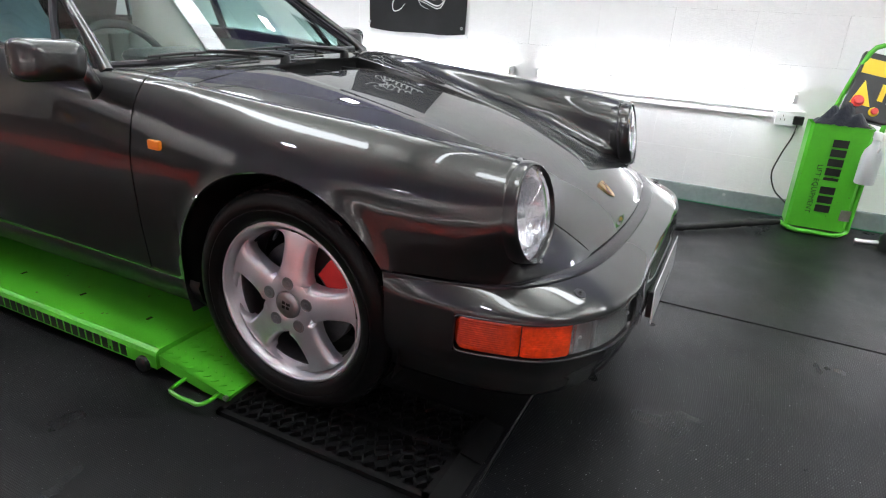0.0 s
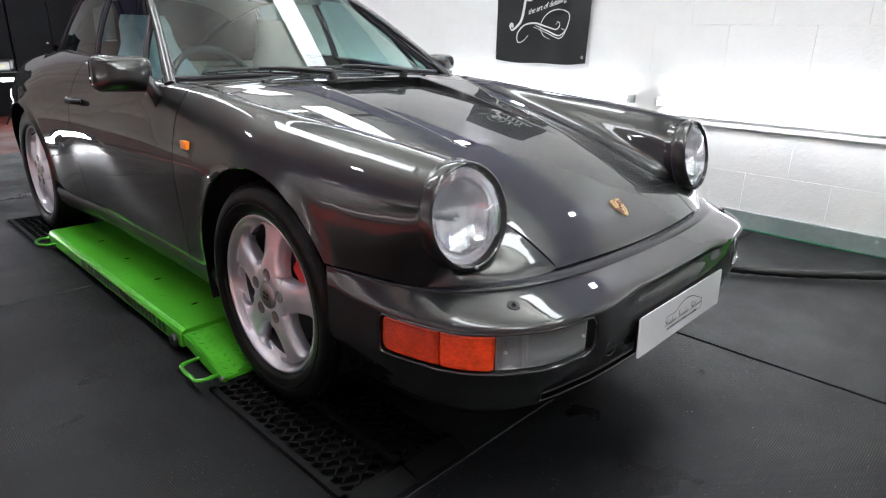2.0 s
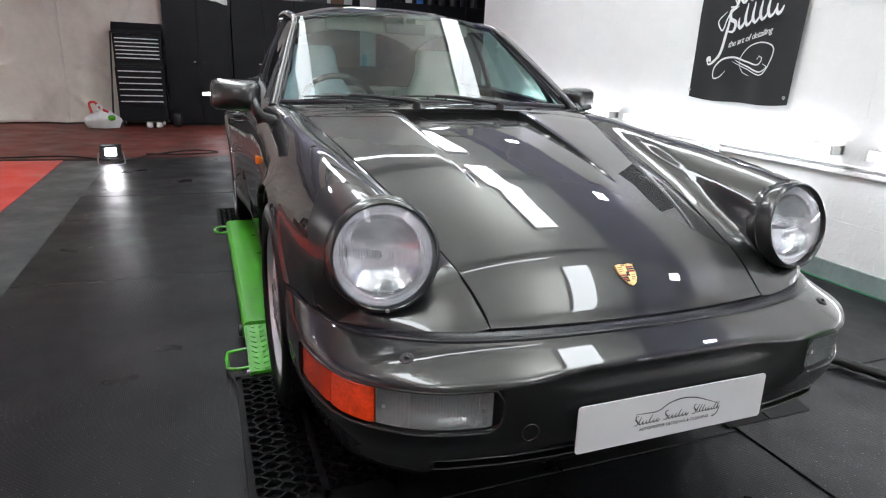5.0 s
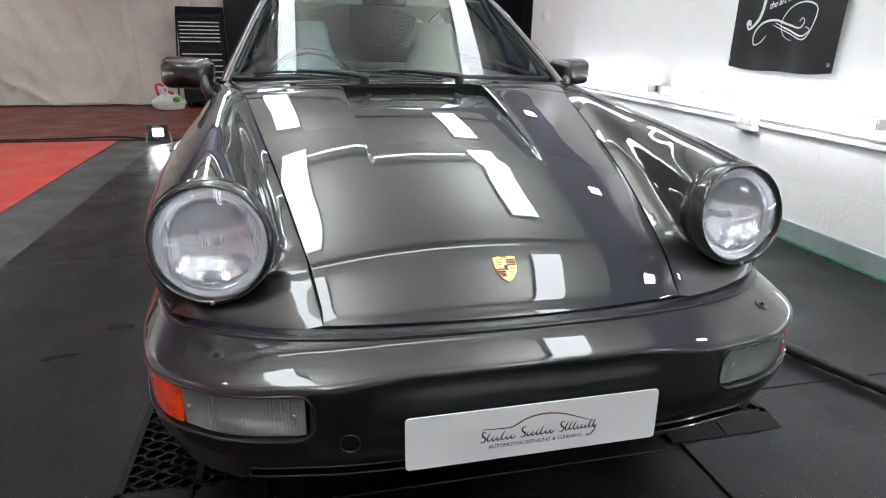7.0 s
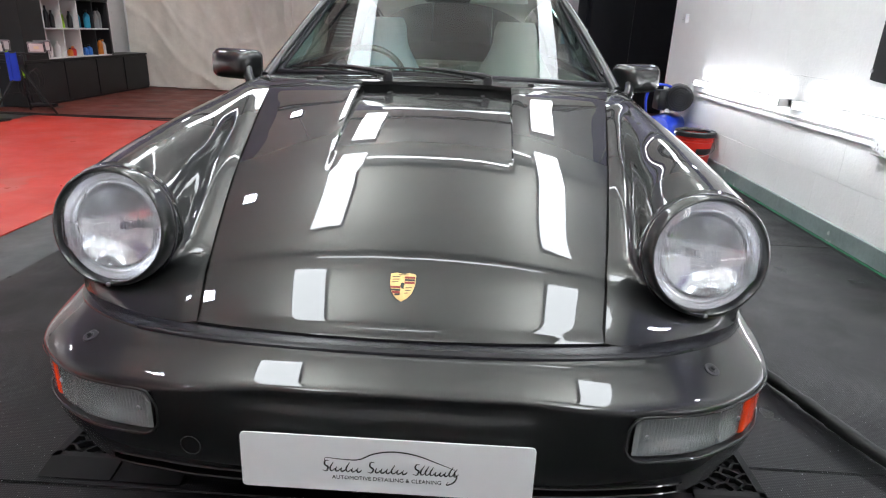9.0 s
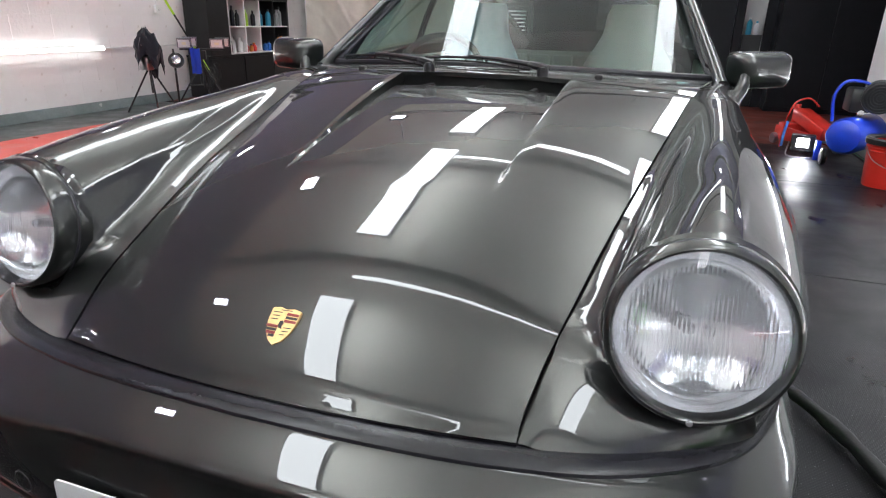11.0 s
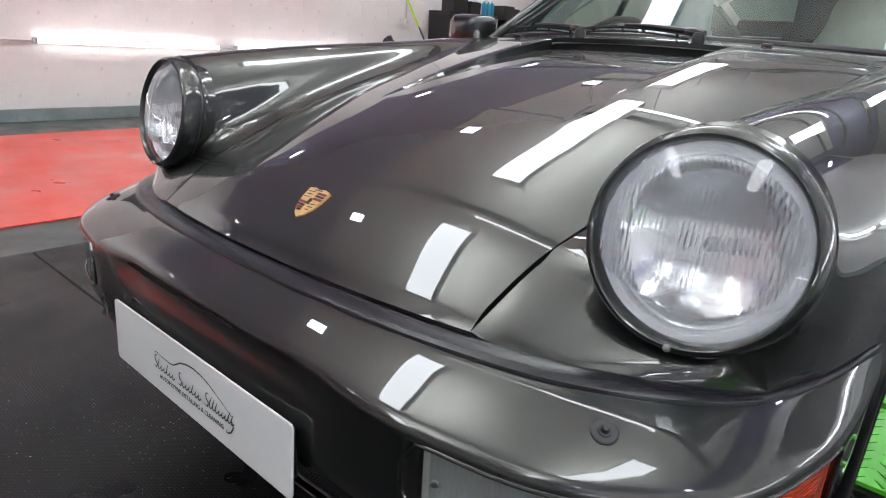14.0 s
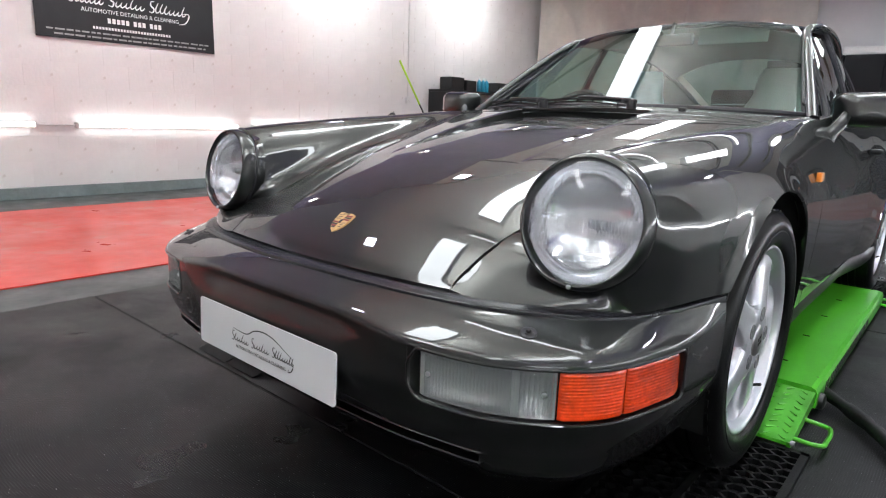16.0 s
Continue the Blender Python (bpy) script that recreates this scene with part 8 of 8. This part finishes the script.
def shelf_unit():
    """Low black bench with a black-framed cube shelf standing on it."""
    t = thing("bench_unit", "long black low bench against the wall", "bench", at=pose(-5.0, 5.42, 0))
    part("carcass", box((-0.37, 0.0, 0.0), (-0.02, 2.80, 0.505), 0.005), SHELF_BLACK, t, smooth=False)
    part("top", box((-0.375, -0.01, 0.506), (0.0, 2.81, 0.53), 0.004), SHELF_BLACK, t, smooth=False)
    for k in range(4):
        d = part("front_panel", box((-0.018, 0.02 + 0.70 * k, 0.03), (-0.002, 0.69 + 0.70 * k, 0.49), 0.004), SHELF_BLACK, t, smooth=False)
    s = thing("cube_shelf", "black cube shelf with white lining, full of bottles", "shelf", at=pose(-5.0, 5.45, 0.53))
    ys = [0.42 + 0.345 * k for k in range(5)]
    part("side_panel", box((-0.37, 0.0, 0.0), (0.0, 0.40, 0.70), 0.004), SHELF_BLACK, s, smooth=False)
    part("back_panel", box((-0.372, 0.40, 0.0), (-0.355, 1.83, 0.70), 0.002), SHELF_WHITE, s, smooth=False)
    part("top_board", box((-0.372, 0.0, 0.701), (0.002, 1.84, 0.735), 0.004), SHELF_BLACK, s, smooth=False)
    part("end_board", box((-0.354, 1.80, 0.0), (0.0, 1.835, 0.70), 0.004), SHELF_BLACK, s, smooth=False)
    for j, z in enumerate((0.0, 0.345)):
        part("shelf_board", box((-0.354, 0.402, z), (-0.004, 1.798, z + 0.016), 0.002), SHELF_WHITE, s, smooth=False)
        for y in ys[:4]:
            part("upright", box((-0.354, y - 0.008, z + 0.017), (-0.004, y + 0.008, z + 0.344 if j == 0 else 0.70), 0.002), SHELF_WHITE if y < 1.3 else SHELF_BLACK, s, smooth=False)
    r = random.Random(2)
    sets = {(0, 0): (PLASTIC_BLACK, PLASTIC_WHITE), (0, 1): (RED, ORANGE), (0, 2): (BLUE_PLASTIC, NAVY), (0, 3): (PLASTIC_WHITE, ORANGE),
            (1, 0): (PLASTIC_BLACK, PLASTIC_BLACK), (1, 1): (PLASTIC_BLACK, LIME), (1, 2): (CYAN, CYAN), (1, 3): (PLASTIC_CLEAR, GREY_PRINT)}
    for (j, k), (ma, mb) in sets.items():
        n = 4 if j == 0 else 3
        for i in range(n):
            y = 5.45 + ys[k] + 0.055 + 0.24 * i / max(1, n - 1) + r.uniform(-0.01, 0.01)
            h = (0.20 if j == 0 else 0.25) * r.uniform(0.8, 1.1)
            if j == 0 and k in (1, 2):
                h *= 0.62
            bottle(-5.0 - r.uniform(0.07, 0.13), y, 0.53 + (0.016 if j == 0 else 0.361), h, r.uniform(0.030, 0.040), r.choice((ma, ma, mb)), mb if i % 2 else PLASTIC_BLACK)
    # boxes and bottles on top
    for k, (y, w, h, mat) in enumerate(((5.62, 0.30, 0.19, PLASTIC_BLACK), (5.98, 0.24, 0.16, SHELF_BLACK), (6.80, 0.26, 0.17, PLASTIC_BLACK), (7.05, 0.16, 0.14, SHELF_BLACK))):
        tagged(part("storage_box", box((-5.30, y, 1.265), (-5.06, y + w, 1.265 + h), 0.012), mat, smooth=False), "black storage box on top of the shelf", "box", "boxes on the shelf")
    for y in (6.36, 6.46, 6.55):
        bottle(-5.12, y, 1.265, 0.22, 0.036, CYAN, PLASTIC_WHITE)


shelf_unit()


def jacket_stand(x, y):
    t = thing("tripod_stand", "black tripod stand with a dark jacket thrown over it", "stand", at=pose(x, y, 0))
    for k in range(3):
        a = radians(80 + 120 * k)
        part("leg", tube([(0, 0, 0.50), (0.30 * math.cos(a), 0.30 * math.sin(a), 0.008)], 0.010, 8), PLASTIC_BLACK, t)
    part("mast", tube([(0, 0, 0.22), (0, 0, 0.72)], 0.013, 10), PLASTIC_BLACK, t)
    part("lamp_head", box((-0.06, -0.09, 0.46), (0.06, 0.02, 0.60), 0.02), STEEL, t)
    b = bmesh.new()
    rows_ = []
    for j in range(14):
        v = j / 13
        z = 0.88 - 0.34 * v
        w = 0.025 + 0.130 * math.sin(min(1.0, v * 1.5) * math.pi / 2)
        rows_.append([(w * 0.7 * math.cos(a) * (1 + 0.16 * math.sin(4 * a + 3 * v) + 0.35 * v * noise.noise(Vector((2 * math.cos(a), 2 * math.sin(a), 4 * v)))), w * math.sin(a) * (1 + 0.12 * math.sin(3 * a) + 0.5 * v * noise.noise(Vector((2 * math.cos(a) + 5, 2 * math.sin(a), 3 * v)))) + 0.02 * v, z - 0.13 * v * max(0, math.sin(a - 0.4)) + 0.08 * v * math.sin(5 * a) + 0.06 * noise.noise(Vector((3 * a, 5 * v, 1)))) for a in np.linspace(0, 2 * math.pi, 30, endpoint=False)])
    vv = add_grid(b, rows_, closed=True)
    b.faces.new(vv[0][::-1])
    bmesh.ops.recalc_face_normals(b, faces=b.faces)
    part("jacket", b, NAVY, t, "dark navy jacket")


jacket_stand(-4.70, 4.06)
tripod_lamp(-4.72, 4.92, 30, False, 0.64)
t = thing("round_work_lamp", "black round work lamp hung on a stand", "work lamp", at=pose(-4.72, 4.46, 0))
part("pole", tube([(0, 0, 0.0), (0, 0, 0.66)], 0.012, 8), PLASTIC_BLACK, t)
part("foot", lathe([(0, 0), (0.12, 0.0), (0.12, 0.015), (0.02, 0.03), (0, 0.03)], 20), PLASTIC_BLACK, t)
part("lamp_body", lathe([(0.0, -0.06), (0.07, -0.06), (0.085, 0.0), (0.08, 0.03), (0.0, 0.03)], 24, Matrix.Translation((0.06, -0.04, 0.54)) @ pose(0, 0, 0, 70, 0, 40)), PLASTIC_BLACK, t)
part("lamp_lens", lathe([(0.0, 0.036), (0.045, 0.034), (0.05, 0.031)], 20, Matrix.Translation((0.06, -0.04, 0.54)) @ pose(0, 0, 0, 70, 0, 40)), REFLECTOR, t)
t = thing("blue_cloth", "blue cloth hanging from the work light bar", "cloth")
b = bmesh.new()
add_grid(b, [[(-4.66 + 0.02 * math.sin(9 * u), 4.66 + 0.15 * u, 0.66 - 0.28 * v + 0.01 * math.sin(7 * u)) for u in np.linspace(0, 1, 10)] for v in np.linspace(0, 1, 8)])
thicken(b, 0.004)
part("cloth_sheet", b, BLUE, t)
# squeegee pole leaning on the wall
t = thing("cleaning_pole", "lime and black cleaning pole leaning on the wall", "pole")
a, c = Vector((-4.80, 5.36, 0.05)), Vector((-5.34, 4.80, 1.62))
for k, (u0, u1, mat, r_) in enumerate(((0.0, 0.20, PLASTIC_BLACK, 0.014), (0.20, 0.40, LIME, 0.016), (0.40, 0.62, PLASTIC_BLACK, 0.011), (0.62, 1.0, LIME, 0.014))):
    part("pole_section", tube([a + (c - a) * u0, a + (c - a) * u1], r_, 10), mat, t)
part("brush_head", box((-4.95, 5.28, 0.03), (-4.68, 5.40, 0.07), 0.012), PLASTIC_BLACK, t)

# ---- painted blockwork, course by course ----
block_wall("wall_right", XR, -1, WALL_WHITE, "white painted blockwork wall with faint courses", 0.2725, 0.45, 0.0022, 0.0475, YA, 0.0003)
block_wall("wall_left", XL, 1, WALL_WARM, "warm white painted blockwork wall, chipped in places", 0.225, 0.45, 0.0018, 0.10, YB, 0.0008)
